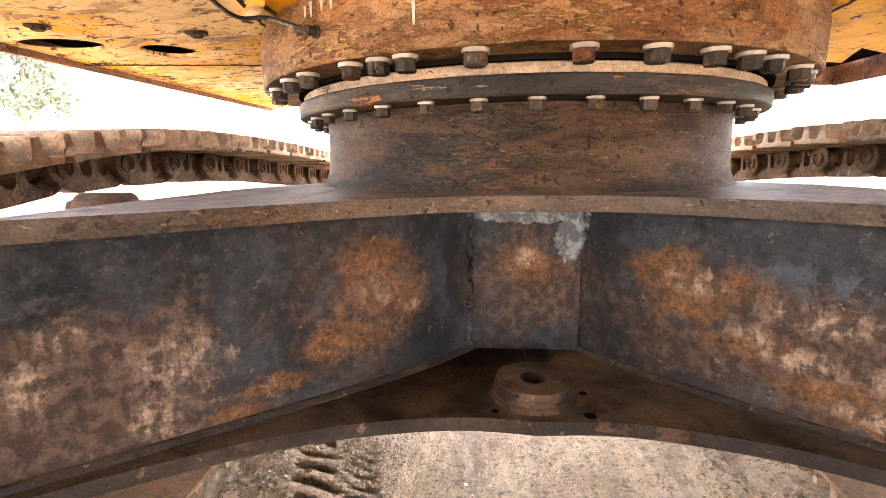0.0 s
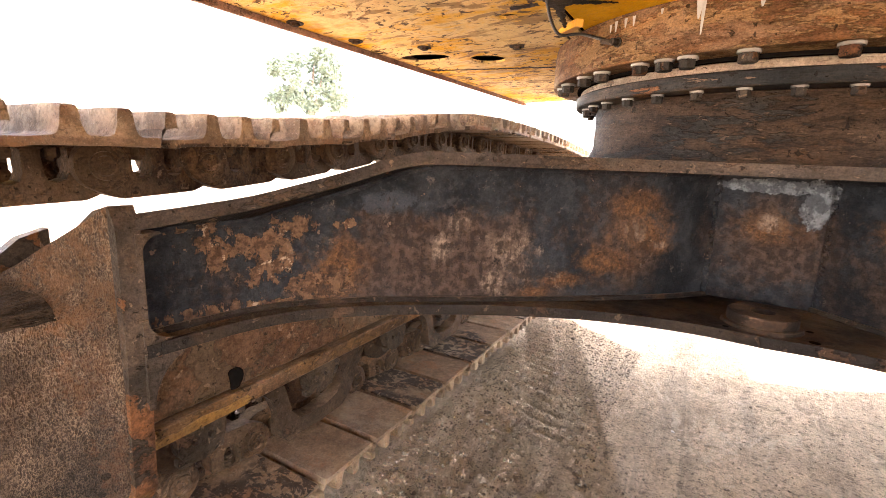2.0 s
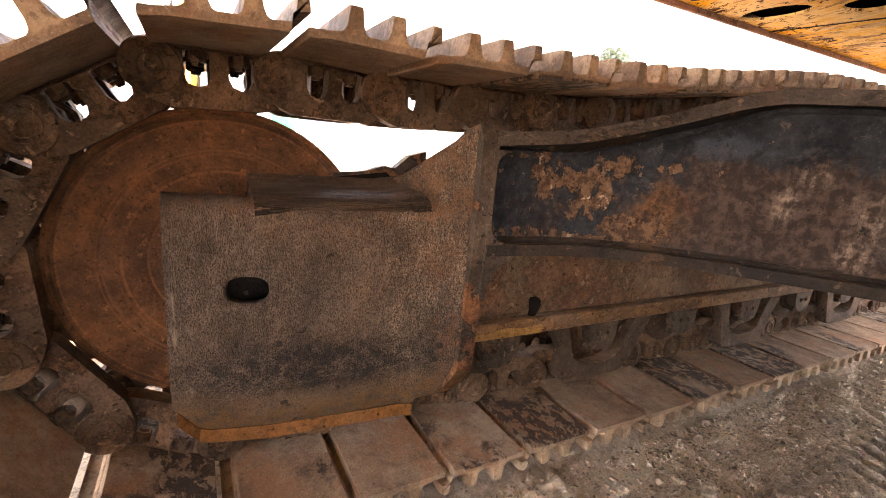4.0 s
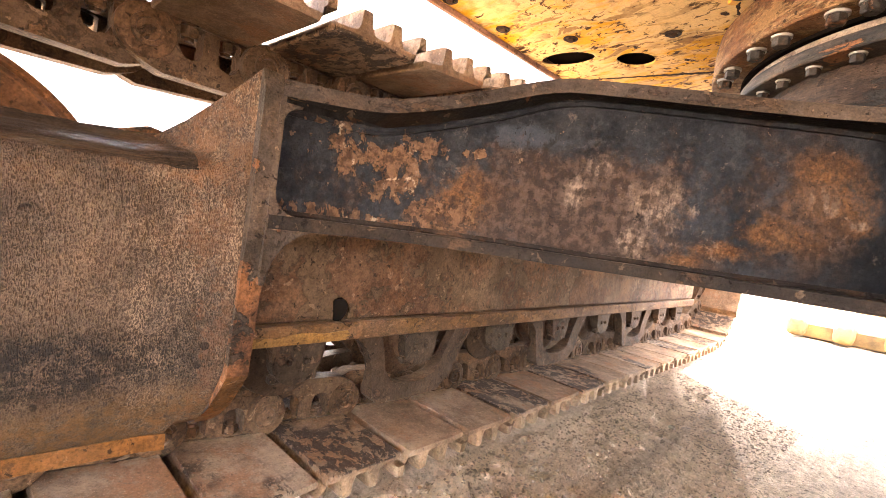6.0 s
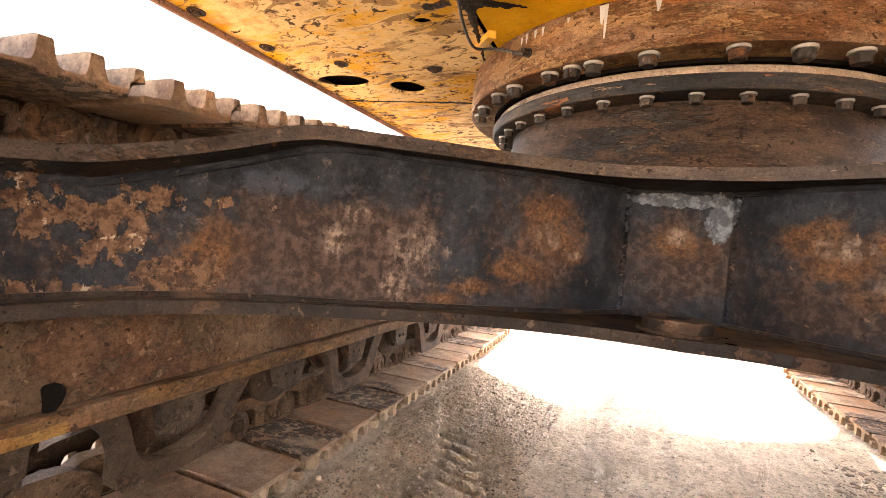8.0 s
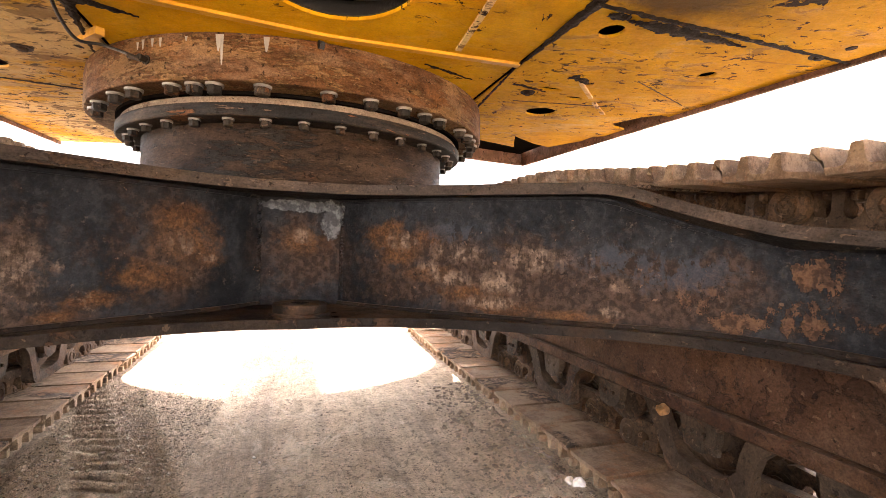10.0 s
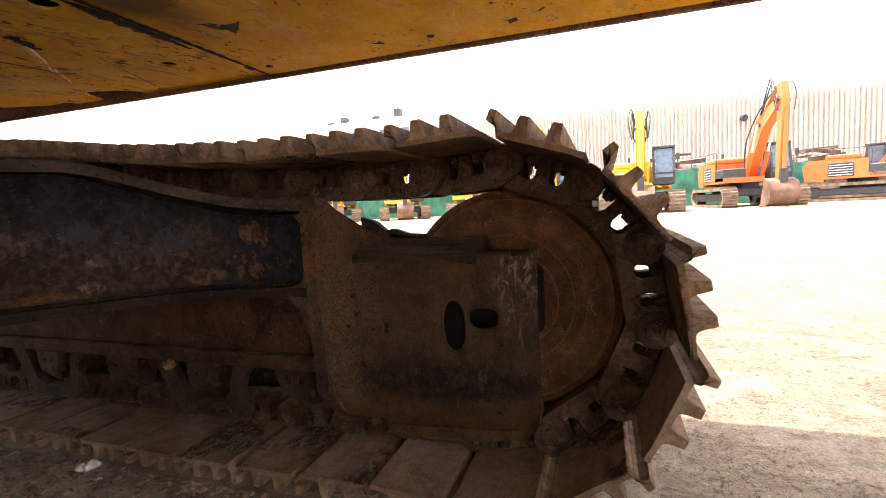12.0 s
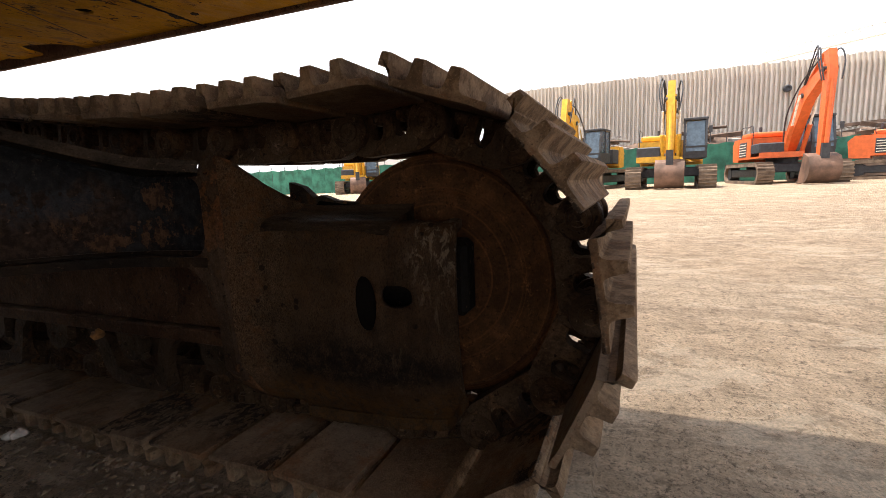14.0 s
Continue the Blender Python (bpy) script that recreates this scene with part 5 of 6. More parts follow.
for a, b in (((-1.392, -2.0), (-1.367, 1.4)), ((1.394, 2.27), (1.454, 0.42)), ((1.454, 0.42), (1.52, -2.0)), ((-1.367, 1.4), (-1.352, 2.84))):
    bm = bmesh.new()
    beam(bm, (*a, DZ + 0.03), (*b, DZ + 0.03), 0.016, 0.09)
    part("deck_rim", bm, M_DECK_EDGE, deck, "rusty edge flange")
# unseen near-black sheet added so that the panel holes look dark
flat_plate("panel_dark_sheet", [(-1.358, -1.9), (-0.56, -1.9), (-0.56, 2.7), (-1.34, 2.7)], [], DZ + 0.034, 0.006, M_HOLE, deck)
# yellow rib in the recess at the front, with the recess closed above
# the near-black sheet above it is added to paint the recess dark
flat_plate("recess_dark_sheet", [(0.60, 0.95), (1.375, 0.95), (1.37, 2.26), (0.60, 2.26)], [], DZ + 0.062, 0.004, M_HOLE, deck)
flat_plate("recess_rib", [(0.96, 1.45), (1.38, 1.45), (1.385, 1.60), (1.31, 1.80), (1.20, 1.76), (1.06, 1.67), (0.98, 1.60)], [], DZ + 0.013, 0.008, M_DECK, deck, "yellow rib inside the recess")
bm = bmesh.new()
beam(bm, (0.66, 2.16, DZ + 0.04), (1.06, 2.22, DZ + 0.04), 0.03, 0.10)
beam(bm, (1.06, 2.22, DZ + 0.04), (1.39, 2.28, DZ + 0.04), 0.03, 0.10)
part("front_rim", bm, M_DECK_EDGE, deck)


M_SEAM = plain("seam_dirt", (0.085, 0.045, 0.016), 0.8, 0, 0.5, 30)


def ragged_strip(name, a, b, widths, amp, seed, z, mat):
    """A flat dark strip along the line a-b, with torn edges."""
    a, b = Vector((*a, z)), Vector((*b, z))
    d = (b - a).normalized()
    run = (b - a).length
    side = Vector((-d.y, d.x, 0))
    bm = bmesh.new()
    rows = []
    c = 110
    for i in range(c):
        f = i / (c - 1)
        p = a.lerp(b, f)
        w = interp([(k / (len(widths) - 1), v) for k, v in enumerate(widths)], f)
        l = w * 0.5 + amp * noise.noise((f * 40 * run, seed, 0)) + amp * 0.5 * noise.noise((f * 130 * run, seed, 4))
        r = w * 0.5 + amp * noise.noise((f * 40 * run, seed, 9)) + amp * 0.5 * noise.noise((f * 130 * run, seed, 14))
        l, r = max(l, 0.001), max(r, 0.001)
        rows.append([bm.verts.new(p + side * l), bm.verts.new(p + side * (l - r) / 2 + Vector((0, 0, -0.003))), bm.verts.new(p - side * r)])
    for p, q in zip(rows[:-1], rows[1:]):
        for k in range(2):
            bm.faces.new((p[k], p[k + 1], q[k + 1], q[k]))
    return part(name, bm, mat, deck)


# seeds 1 to 4 and 6 paint the dark inside of open panel seams
for a, b, w, amp, seed in (((0.611, -1.2), (0.608, 0.83), (0.03, 0.03, 0.05, 0.045, 0.006), 0.010, 1), ((0.608, 0.82), (0.66, 1.30), (0.008, 0.01, 0.012), 0.004, 2), ((-0.545, -1.2), (-0.54, 0.84), (0.02, 0.02, 0.034, 0.045), 0.010, 3),
                           ((-0.54, 0.83), (-0.60, 1.16), (0.03, 0.012, 0.008), 0.006, 4), ((-0.55, 0.80), (-0.40, 0.86), (0.06, 0.035, 0.004), 0.012, 5), ((0.60, 0.40), (1.45, 0.418), (0.016, 0.02, 0.012), 0.006, 6),
                           ((0.72, 0.445), (1.10, 0.452), (0.006, 0.05, 0.045, 0.03, 0.004), 0.013, 7), ((0.66, 0.44), (0.72, 0.435), (0.02, 0.04, 0.02), 0.015, 8),
                           ((-1.35, 1.50), (-0.74, 1.60), (0.006, 0.012, 0.02, 0.02), 0.006, 10), ((0.74, 1.09), (1.10, 1.02), (0.001, 0.006, 0.005, 0.001), 0.004, 11), ((0.66, 0.93), (0.80, 0.96), (0.01, 0.02, 0.01), 0.012, 12),
                           ((0.80, 0.80), (0.90, 0.84), (0.02, 0.04, 0.01), 0.018, 13), ((1.02, 0.76), (1.34, 0.90), (0.001, 0.004, 0.004, 0.001), 0.002, 14), ((0.20, 0.93), (0.45, 1.0), (0.006, 0.014, 0.006), 0.008, 15),
                           ((-0.66, 0.81), (-0.58, 0.80), (0.02, 0.035, 0.02), 0.01, 16), ((0.34, 0.88), (0.52, 0.95), (0.004, 0.016, 0.004), 0.010, 17)):
    ragged_strip("grease_crust", a, b, w, amp, seed, DZ - (0.0085 if seed == 6 else 0.0025), M_SEAM if seed in (11, 14) else M_GREASE_SEAM)
# weld strips and rods on the underside
for a, b, w, h, mat in (((-0.53, 0.735, DZ), (0.06, 0.80, DZ), 0.022, 0.016, M_YELLOW), ((0.06, 0.80, DZ), (0.606, 0.782, DZ), 0.022, 0.016, M_YELLOW),
                        ((0.402, 0.75, DZ), (0.372, 0.30, DZ), 0.016, 0.012, M_DECK_WORN), ((-0.30, 0.70, DZ), (-0.315, 0.45, DZ), 0.014, 0.012, M_YELLOW),
                        ((0.865, 0.845, DZ), (0.985, 0.96, DZ), 0.014, 0.010, M_DECK_WORN), ((1.03, 1.005, DZ), (1.16, 1.12, DZ), 0.014, 0.010, M_DECK_WORN),
                        ((-0.60, 1.08, DZ), (-0.52, 0.97, DZ - 0.01), 0.022, 0.02, M_YELLOW), ((0.03, 0.86, DZ), (0.04, 0.82, DZ - 0.02), 0.012, 0.02, M_BLACK)):
    bm = bmesh.new()
    beam(bm, a, b, w, h)
    part("weld_strip", bm, mat, deck)
bm = bmesh.new()
tube(bm, curve([(-0.50, 0.40, DZ - 0.012), (-0.53, 0.68, DZ - 0.014), (-0.565, 0.86, DZ - 0.03), (-0.58, 1.0, DZ - 0.03), (-0.53, 1.03, 1.375), (-0.435, 0.975, 1.335)], 30), 0.0042, 8)
part("grease_hose", bm, M_BLACK, deck, "black grease hose running to the ring")
bm = bmesh.new()
tube(bm, [(-0.46, 0.99, 1.342), (-0.425, 0.972, 1.331)], 0.007, 8)
part("hose_fitting", bm, M_BOLT, deck)
# rubber boot in the round opening
bm = bmesh.new()
lathe(bm, [(0.20, DZ + 0.05), (0.168, DZ + 0.035), (0.155, DZ - 0.004), (0.142, DZ - 0.008), (0.13, DZ + 0.03), (0.118, DZ + 0.032), (0.105, DZ - 0.012), (0.09, DZ - 0.016), (0.078, DZ + 0.03), (0.066, DZ + 0.032), (0.055, DZ - 0.005), (0.04, DZ - 0.008), (0.03, DZ + 0.03), (0, DZ + 0.04)], 36, Matrix.Translation((0.08, 0.50, 0.035)))
part("rubber_boot", bm, M_BLACK, deck, "black folded rubber boot in the opening")
# black sleeve added inside the opening to paint its wall in shade
bm = bmesh.new()
lathe(bm, [(0.170, DZ + 0.009), (0.176, DZ + 0.009), (0.176, DZ + 0.045), (0.170, DZ + 0.045)], 40, Matrix.Translation((0.05, 0.50, 0)) @ Matrix.Diagonal((1, 1.14, 1, 1)), True)
part("opening_rim", bm, M_BLACK, deck)
DECK_BOLT = mesh_of("deck_bolt", lathe(lathe(bmesh.new(), [(0.026, 0.0), (0.026, -0.003), (0.015, -0.003)], 16), [(0.015, -0.002), (0.0145, -0.009), (0.012, -0.011), (0, -0.011)], 6), M_GREASE_SEAM, 30)
for x, y in ((0.753, 1.001), (-1.12, 1.12), (-0.80, 1.22), (1.345, 0.43), (1.347, 0.354), (1.345, -0.269), (-0.62, 0.60), (-1.30, 0.95), (-1.33, 0.70)):
    part("deck_bolt", DECK_BOLT, None, deck, "", pose(x, y, DZ + 0.003, 0, 0, 31))
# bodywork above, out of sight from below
# near-black box added to paint the dark seen through the deck's openings
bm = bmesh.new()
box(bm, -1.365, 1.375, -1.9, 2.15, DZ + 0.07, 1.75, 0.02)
part("engine_bay_dark", bm, M_HOLE, excavator)
bm = bmesh.new()
box(bm, -1.45, 1.83, -1.9, 1.2, 1.75, 2.7, 0.06)
box(bm, -1.45, -0.7, 1.2, 2.75, 1.75, 3.0, 0.06)
box(bm, 0.72, 1.6, 1.2, 2.75, 1.8, 2.4, 0.04)
part("house_body", bm, M_YELLOW, excavator, "yellow engine house and cab")
bm = bmesh.new()
for a, b, h in (((-0.1, 1.9, 2.2), (-0.1, 3.6, 4.6), 0.8), ((-0.1, 3.6, 4.6), (-0.1, 6.6, 4.9), 0.7), ((-0.1, 6.7, 5.2), (-0.1, 7.2, 1.6), 0.5)):
    beam(bm, a, b, 0.50, h, (1, 0, 0) if a[1] > 6.65 else (0, 0, 1))
part("boom", bm, M_YELLOW, excavator, "yellow boom and arm")
M_DIGGER = plain("worn_yellow_steel", (0.115, 0.066, 0.018), 0.7, 0, 0.5, 7)
# its bucket on the ground ahead
bm = bmesh.new()
slab(bm, [(6.15, 0.02), (6.15, 0.16), (6.5, 0.5), (7.0, 1.2), (7.6, 1.3), (8.0, 0.8), (7.7, 0.2), (7.2, 0.02)], [], lambda u, v, k: (-0.85 + 1.7 * k, u, v))
bucket = part("bucket", bm, M_DIGGER, excavator, "orange-yellow bucket resting on the ground")
for k in range(5):
    bm = bmesh.new()
    x = -0.8 + 0.4 * k
    box(bm, x - 0.09, x + 0.09, 5.95, 6.25, 0.02, 0.24, 0.075, 3)
    part("tooth_adapter", bm, M_DIGGER, bucket)


# ---- small things under the machine ----
M_STONE = plain("pale_stone", (0.62, 0.55, 0.48), 0.9, 0, 0.3, 30)
M_CLOD = plain("ochre_clod", (0.17, 0.078, 0.024), 0.95, 0, 0.5, 40)
M_EARTH_CLOD = plain("earth_clod", (0.165, 0.116, 0.076), 0.97, 0, 0.4, 30)


def lump(name, x, y, z, r, flat, mat, label, category, seed, group=""):
    bm = bmesh.new()
    bmesh.ops.create_icosphere(bm, subdivisions=3, radius=r)
    for v in bm.verts:
        k = 1 + 0.55 * noise.noise(v.co / r * 0.9 + Vector((seed * 7.3, 0, 0))) + 0.2 * noise.noise(v.co / r * 2.7 + Vector((0, seed * 3.1, 0)))
        v.co *= k
        v.co.z *= flat
    me = mesh_of(name, bm, mat, 50)
    ob = new(name, me)
    ob.matrix_basis = pose(x, y, z, 0, 0, seed * 47)
    return tagged(ob, label, category, group)


lump("stone", 0.955, 0.914, 0.035, 0.022, 0.7, M_STONE, "small pale stone lying at the foot of the track", "stone", 1)
lump("stone", 0.93, 0.94, 0.03, 0.015, 0.7, M_STONE, "small pale stone lying at the foot of the track", "stone", 2)
lump("stone", -0.15, 1.46, 0.003, 0.007, 0.5, M_STONE, "tiny white stone lying on the earth", "stone", 3)
lump("stone", -0.126, 1.408, 0.003, 0.005, 0.6, M_STONE, "tiny white stone lying on the earth", "stone", 4)
lump("clod", 1.128, 0.728, 0.340, 0.021, 0.9, M_CLOD, "lump of dry ochre mud stuck on a roller guard", "clod", 5)
rng = random.Random(21)
for k in range(60):
    sx = rng.choice((-1, -1, 1))
    x, y = sx * rng.uniform(0.66, 0.98), rng.uniform(-0.3, 2.4)
    r = rng.uniform(0.004, 0.012)
    lump("clod", x, y, ground_height(x, y) + r * 0.3, r, 0.75, M_EARTH_CLOD, "crumbly lump of brown earth", "clod", 10 + k, "clods along the tracks")


def crumbs(name, label, count, place, r0, r1, mat, seed):
    """Many small lumps in one mesh."""
    rg = random.Random(seed)
    base = bmesh.new()
    bmesh.ops.create_icosphere(base, subdivisions=1, radius=1)
    bv = np.array([v.co[:] for v in base.verts])
    bf = [[v.index for v in f.verts] for f in base.faces]
    base.free()
    vs, fs = [], []
    for k in range(count):
        x, y, z = place(rg)
        r = r0 + (r1 - r0) * rg.random() ** 2.5
        w = bv * (1 + np.array([[rg.uniform(-0.35, 0.35)] for _ in bv])) * np.array([r * rg.uniform(0.7, 1.4), r * rg.uniform(0.7, 1.4), r * rg.uniform(0.4, 0.8)])
        i = len(vs)
        vs += [(x + a, y + b, z + c + r * 0.15) for a, b, c in w.tolist()]
        fs += [[i + q for q in f] for f in bf]
    me = bpy.data.meshes.new(name)
    me.from_pydata(vs, [], fs)
    me.materials.append(mat)
    return tagged(new(name, me), label, "crumbs", "", "stuff")


def on_strip(rg):
    x, y = -0.98 + 0.62 * rg.random() ** 1.3, rg.uniform(-0.7, 2.6)
    while abs(x + 0.590 + 0.36 * (y - 1.23)) < 0.1 and rg.random() < 0.93:
        x = -0.98 + 0.62 * rg.random() ** 1.3
    return x, y, ground_height(x, y)


def on_yard(rg):
    x, y = rg.uniform(-0.95, 0.98), rg.uniform(-0.6, 2.6)
    return x, y, ground_height(x, y)


def by_track(rg):
    x, y = 0.99 - 0.3 * rg.random() ** 2, rg.uniform(-0.6, 2.2)
    return x, y, ground_height(x, y)


crumbs("earth_crumbs", "loose crumbs of dry brown earth along the track", 7000, on_strip, 0.0018, 0.0065, M_EARTH_CLOD, 31)
crumbs("grit", "fine grit scattered on the earth", 4000, on_yard, 0.0012, 0.005, M_EARTH_CLOD, 32)
crumbs("earth_crumbs", "loose crumbs of dry brown earth along the track", 2200, by_track, 0.002, 0.013, M_EARTH_CLOD, 33)
# ---- yard: machines, fence, scrap and the long shed ----
M_ORANGE = plain("orange_paint", (0.62, 0.125, 0.030), 0.45, 0, 0.12)
M_YELLOW2 = plain("machine_yellow", (0.62, 0.33, 0.030), 0.45, 0, 0.15)
M_DARK = plain("machine_grey", (0.035, 0.036, 0.04), 0.6)
M_GLASS = plain("cab_glass", (0.07, 0.10, 0.13), 0.06, 0, 0.2)
M_TRACK = plain("dusty_track", (0.16, 0.115, 0.08), 0.9, 0, 0.4, 3)
M_BUCKET = plain("worn_bucket", (0.13, 0.075, 0.050), 0.7, 0, 0.4, 2)
M_CREAM = plain("cream_paint", (0.70, 0.64, 0.54), 0.6)


def ax_mid(boom):
    return ((boom[0][0] + boom[1][0]) / 2, (boom[0][1] + boom[1][1]) / 2)


def far_excavator(name, paint, label, boom):
    """A parked excavator at the origin, front along +x. boom: the corner points of boom and arm."""
    ex = thing(name, 0, 0, 0, label, "excavator", "excavators parked in the yard")
    for s in (-1, 1):
        bm = bmesh.new()
        y0, y1 = s * 1.55 - 0.35, s * 1.55 + 0.35
        side = [(-2.2 + 0.52 * math.cos(a), 0.52 + 0.52 * math.sin(a)) for a in np.linspace(math.pi / 2, 1.5 * math.pi, 9)] + [(2.2 + 0.52 * math.cos(a), 0.52 + 0.52 * math.sin(a)) for a in np.linspace(-math.pi / 2, math.pi / 2, 9)]
        inner = [(-2.2 + 0.36 * math.cos(a), 0.52 + 0.36 * math.sin(a)) for a in np.linspace(math.pi / 2, 1.5 * math.pi, 9)] + [(2.2 + 0.36 * math.cos(a), 0.52 + 0.36 * math.sin(a)) for a in np.linspace(-math.pi / 2, math.pi / 2, 9)]
        slab(bm, side, [inner], lambda u, v, k: (u, y0 + (y1 - y0) * k, v))
        tr = part("track", bm, M_TRACK, ex)
        pitch = 0.2
        for i in range(22):
            for z in (0.0, 1.04):
                bm = bmesh.new()
                x = -2.2 + i * pitch
                box(bm, x, x + 0.03, y0 - 0.01, y1 + 0.01, z - 0.035, z + 0.035)
                if z:
                    part("grouser", bm, M_TRACK, tr)
                else:
                    bm.free()
        for a in np.linspace(-84, 84, 10):
            for e in (-1, 1):
                bm = bmesh.new()
                c = (e * (2.2 + 0.53 * math.cos(radians(a))), 0.52 + 0.53 * math.sin(radians(a)))
                box(bm, c[0] - 0.035, c[0] + 0.035, y0 - 0.01, y1 + 0.01, c[1] - 0.035, c[1] + 0.035)
                part("grouser", bm, M_TRACK, tr)
        bm = bmesh.new()
        box(bm, -2.1, 2.1, s * 1.55 - 0.2, s * 1.55 + 0.2, 0.35, 0.75, 0.04)
        part("track_beam", bm, M_DARK, tr)
        for x in (-2.2, 2.2):
            bm = bmesh.new()
            lathe(bm, [(0, -0.22), (0.34, -0.22), (0.34, 0.22), (0, 0.22)], 20, Matrix.Translation((x, s * 1.55, 0.52)) @ pose(0, 0, 0, 90))
            part("wheel", bm, M_DARK, tr)
    bm = bmesh.new()
    box(bm, -1.0, 1.0, -1.3, 1.3, 0.55, 1.0, 0.05)
    lathe(bm, [(0, 1.0), (0.7, 1.0), (0.7, 1.3), (0, 1.3)], 24)
    part("undercarriage", bm, M_DARK, ex)
    bm = bmesh.new()
    slab(bm, [(-1.72, 1.28), (1.55, 1.28), (1.55, 1.55), (0.2, 1.55), (0.2, 2.35), (-1.72, 2.42)], [], lambda u, v, k: (u, -1.5 + (1.9 if u > 0.1 else 3.0) * k, v))
    house = part("house", bm, paint, ex)
    bm = bmesh.new()
    slab(bm, [(-2.6, 1.2), (-1.70, 1.15), (-1.70, 2.4), (-2.4, 2.4), (-2.7, 2.1)], [], lambda u, v, k: (u, -1.52 + 3.04 * k, v))
    bmesh.ops.bevel(bm, geom=[e for e in bm.edges if e.calc_face_angle(0) > 0.3], offset=0.08, segments=2, affect="EDGES")
    part("counterweight", bm, paint, ex)
    bm = bmesh.new()
    box(bm, -1.55, -0.4, -1.515, 1.515, 1.4, 2.2, 0.02)
    part("side_panel", bm, M_DARK, house)
    bm = bmesh.new()
    box(bm, 0.2, 1.5, -1.5, -0.42, 1.32, 2.02, 0.05)
    part("tool_box", bm, M_DARK, house)
    for k in range(5):
        bm = bmesh.new()
        box(bm, -1.5, -0.45, -1.53, -1.515, 1.48 + 0.14 * k, 1.52 + 0.14 * k)
        part("vent_slat", bm, M_CREAM, house)
    for y in (-0.30, 0.30):
        bm = bmesh.new()
        tube(bm, curve([(0.9, y, 1.9), (ax_mid(boom)[0] - 0.4, y * 1.1, ax_mid(boom)[1] + 0.5), (boom[1][0], y, boom[1][1] + 0.55), (boom[2][0] - 0.3, y * 0.8, boom[2][1] + 0.5)], 16), 0.035, 6)
        part("hydraulic_hose", bm, M_DARK, house)
    bm = bmesh.new()
    lathe(bm, [(0, 2.4), (0.07, 2.4), (0.07, 3.0), (0, 3.0)], 10, Matrix.Translation((-1.35, -0.6, 0)))
    part("exhaust_pipe", bm, M_DARK, ex)
    bm = bmesh.new()
    slab(bm, [(0.1, 1.4), (1.75, 1.4), (1.84, 1.95), (0.1, 1.95)], [], lambda u, v, k: (u, 0.55 + 0.98 * k, v))
    bmesh.ops.bevel(bm, geom=[e for e in bm.edges if e.calc_face_angle(0) > 0.3], offset=0.04, segments=2, affect="EDGES")
    cab = part("cab", bm, M_DARK, ex, "dark cab with large windows")
    for y in (0.60, 1.48):
        for (xa, xb) in ((0.14, 0.15), (0.92, 0.92), (1.80, 1.53)):
            bm = bmesh.new()
            beam(bm, (xa, y, 1.93), (xb, y, 3.14), 0.09, 0.09, (1, 0, 0))
            part("cab_post", bm, M_DARK, cab)
        bm = bmesh.new()
        slab(bm, [(0.98, 1.97), (1.76, 1.97), (1.72, 2.25), (1.49, 3.1), (0.98, 3.1)], [], lambda u, v, k: (u, y - 0.008 + 0.016 * k, v))
        part("side_window", bm, M_GLASS, cab)
        bm = bmesh.new()
        slab(bm, [(0.2, 1.97), (0.86, 1.97), (0.86, 3.1), (0.2, 3.1)], [], lambda u, v, k: (u, y - 0.008 + 0.016 * k, v))
        part("side_window", bm, M_GLASS, cab)
    bm = bmesh.new()
    slab(bm, [(0.66, 1.70), (1.42, 1.70), (1.42, 3.08), (0.66, 3.08)], [], lambda u, v, k: (1.845 - max(0.0, v - 1.95) * 0.235 + 0.012 * k, u, v))
    part("windscreen", bm, M_GLASS, cab)
    bm = bmesh.new()
    box(bm, 0.06, 1.62, 0.53, 1.55, 3.12, 3.25, 0.05, 2)
    part("cab_roof", bm, M_DARK, cab)
    bm = bmesh.new()
    box(bm, 0.55, 0.95, 0.85, 1.25, 1.9, 2.75, 0.08, 2)
    part("cab_seat", bm, M_DARK, cab)
    bm = bmesh.new()
    tube(bm, [(1.85, 1.50, 2.0), (2.0, 1.62, 2.05), (2.0, 1.62, 2.75)], 0.02, 6)
    box(bm, 1.97, 2.03, 1.54, 1.70, 2.5, 2.8, 0.01)
    part("mirror", bm, M_DARK, cab)
    # rounded engine hood and its rails
    bm = bmesh.new()
    box(bm, -1.65, -0.1, -1.40, 0.30, 2.38, 2.66, 0.10, 3)
    part("engine_hood", bm, paint, house)
    bm = bmesh.new()
    tube(bm, curve([(0.3, -1.45, 2.0), (0.3, -1.45, 2.9), (-0.4, -1.45, 2.95), (-1.5, -1.45, 2.95), (-1.55, -1.45, 2.4)], 24), 0.02, 6)
    part("hand_rail", bm, M_DARK, house)
    # boom, arm, rams, bucket
    (ax, az), (bx, bz), (cx, cz), (dx, dz) = boom
    bm = bmesh.new()
    n1, n2 = 0.30, 0.42
    slab(bm, [(ax, az - 0.2), (ax - 0.25, az + 0.2), (bx - n2 * 0.9, bz + n1), (bx, bz + n2 * 1.1), (cx, cz + 0.2), (cx + 0.12, cz - 0.1), (bx + n2 * 0.5, bz - n1 * 0.9), (ax + 0.35, az)], [], lambda u, v, k: (u, -0.21 + 0.42 * k, v))
    bmesh.ops.bevel(bm, geom=[e for e in bm.edges if e.calc_face_angle(0) > 0.3], offset=0.03, segments=1, affect="EDGES")
    boom_ob = part("boom", bm, paint, ex)
    for px, pz in ((ax, az), (bx, bz), (cx, cz)):
        bm = bmesh.new()
        lathe(bm, [(0, -0.27), (0.11, -0.27), (0.11, 0.27), (0, 0.27)], 16, Matrix.Translation((px, 0, pz)) @ pose(0, 0, 0, 90))
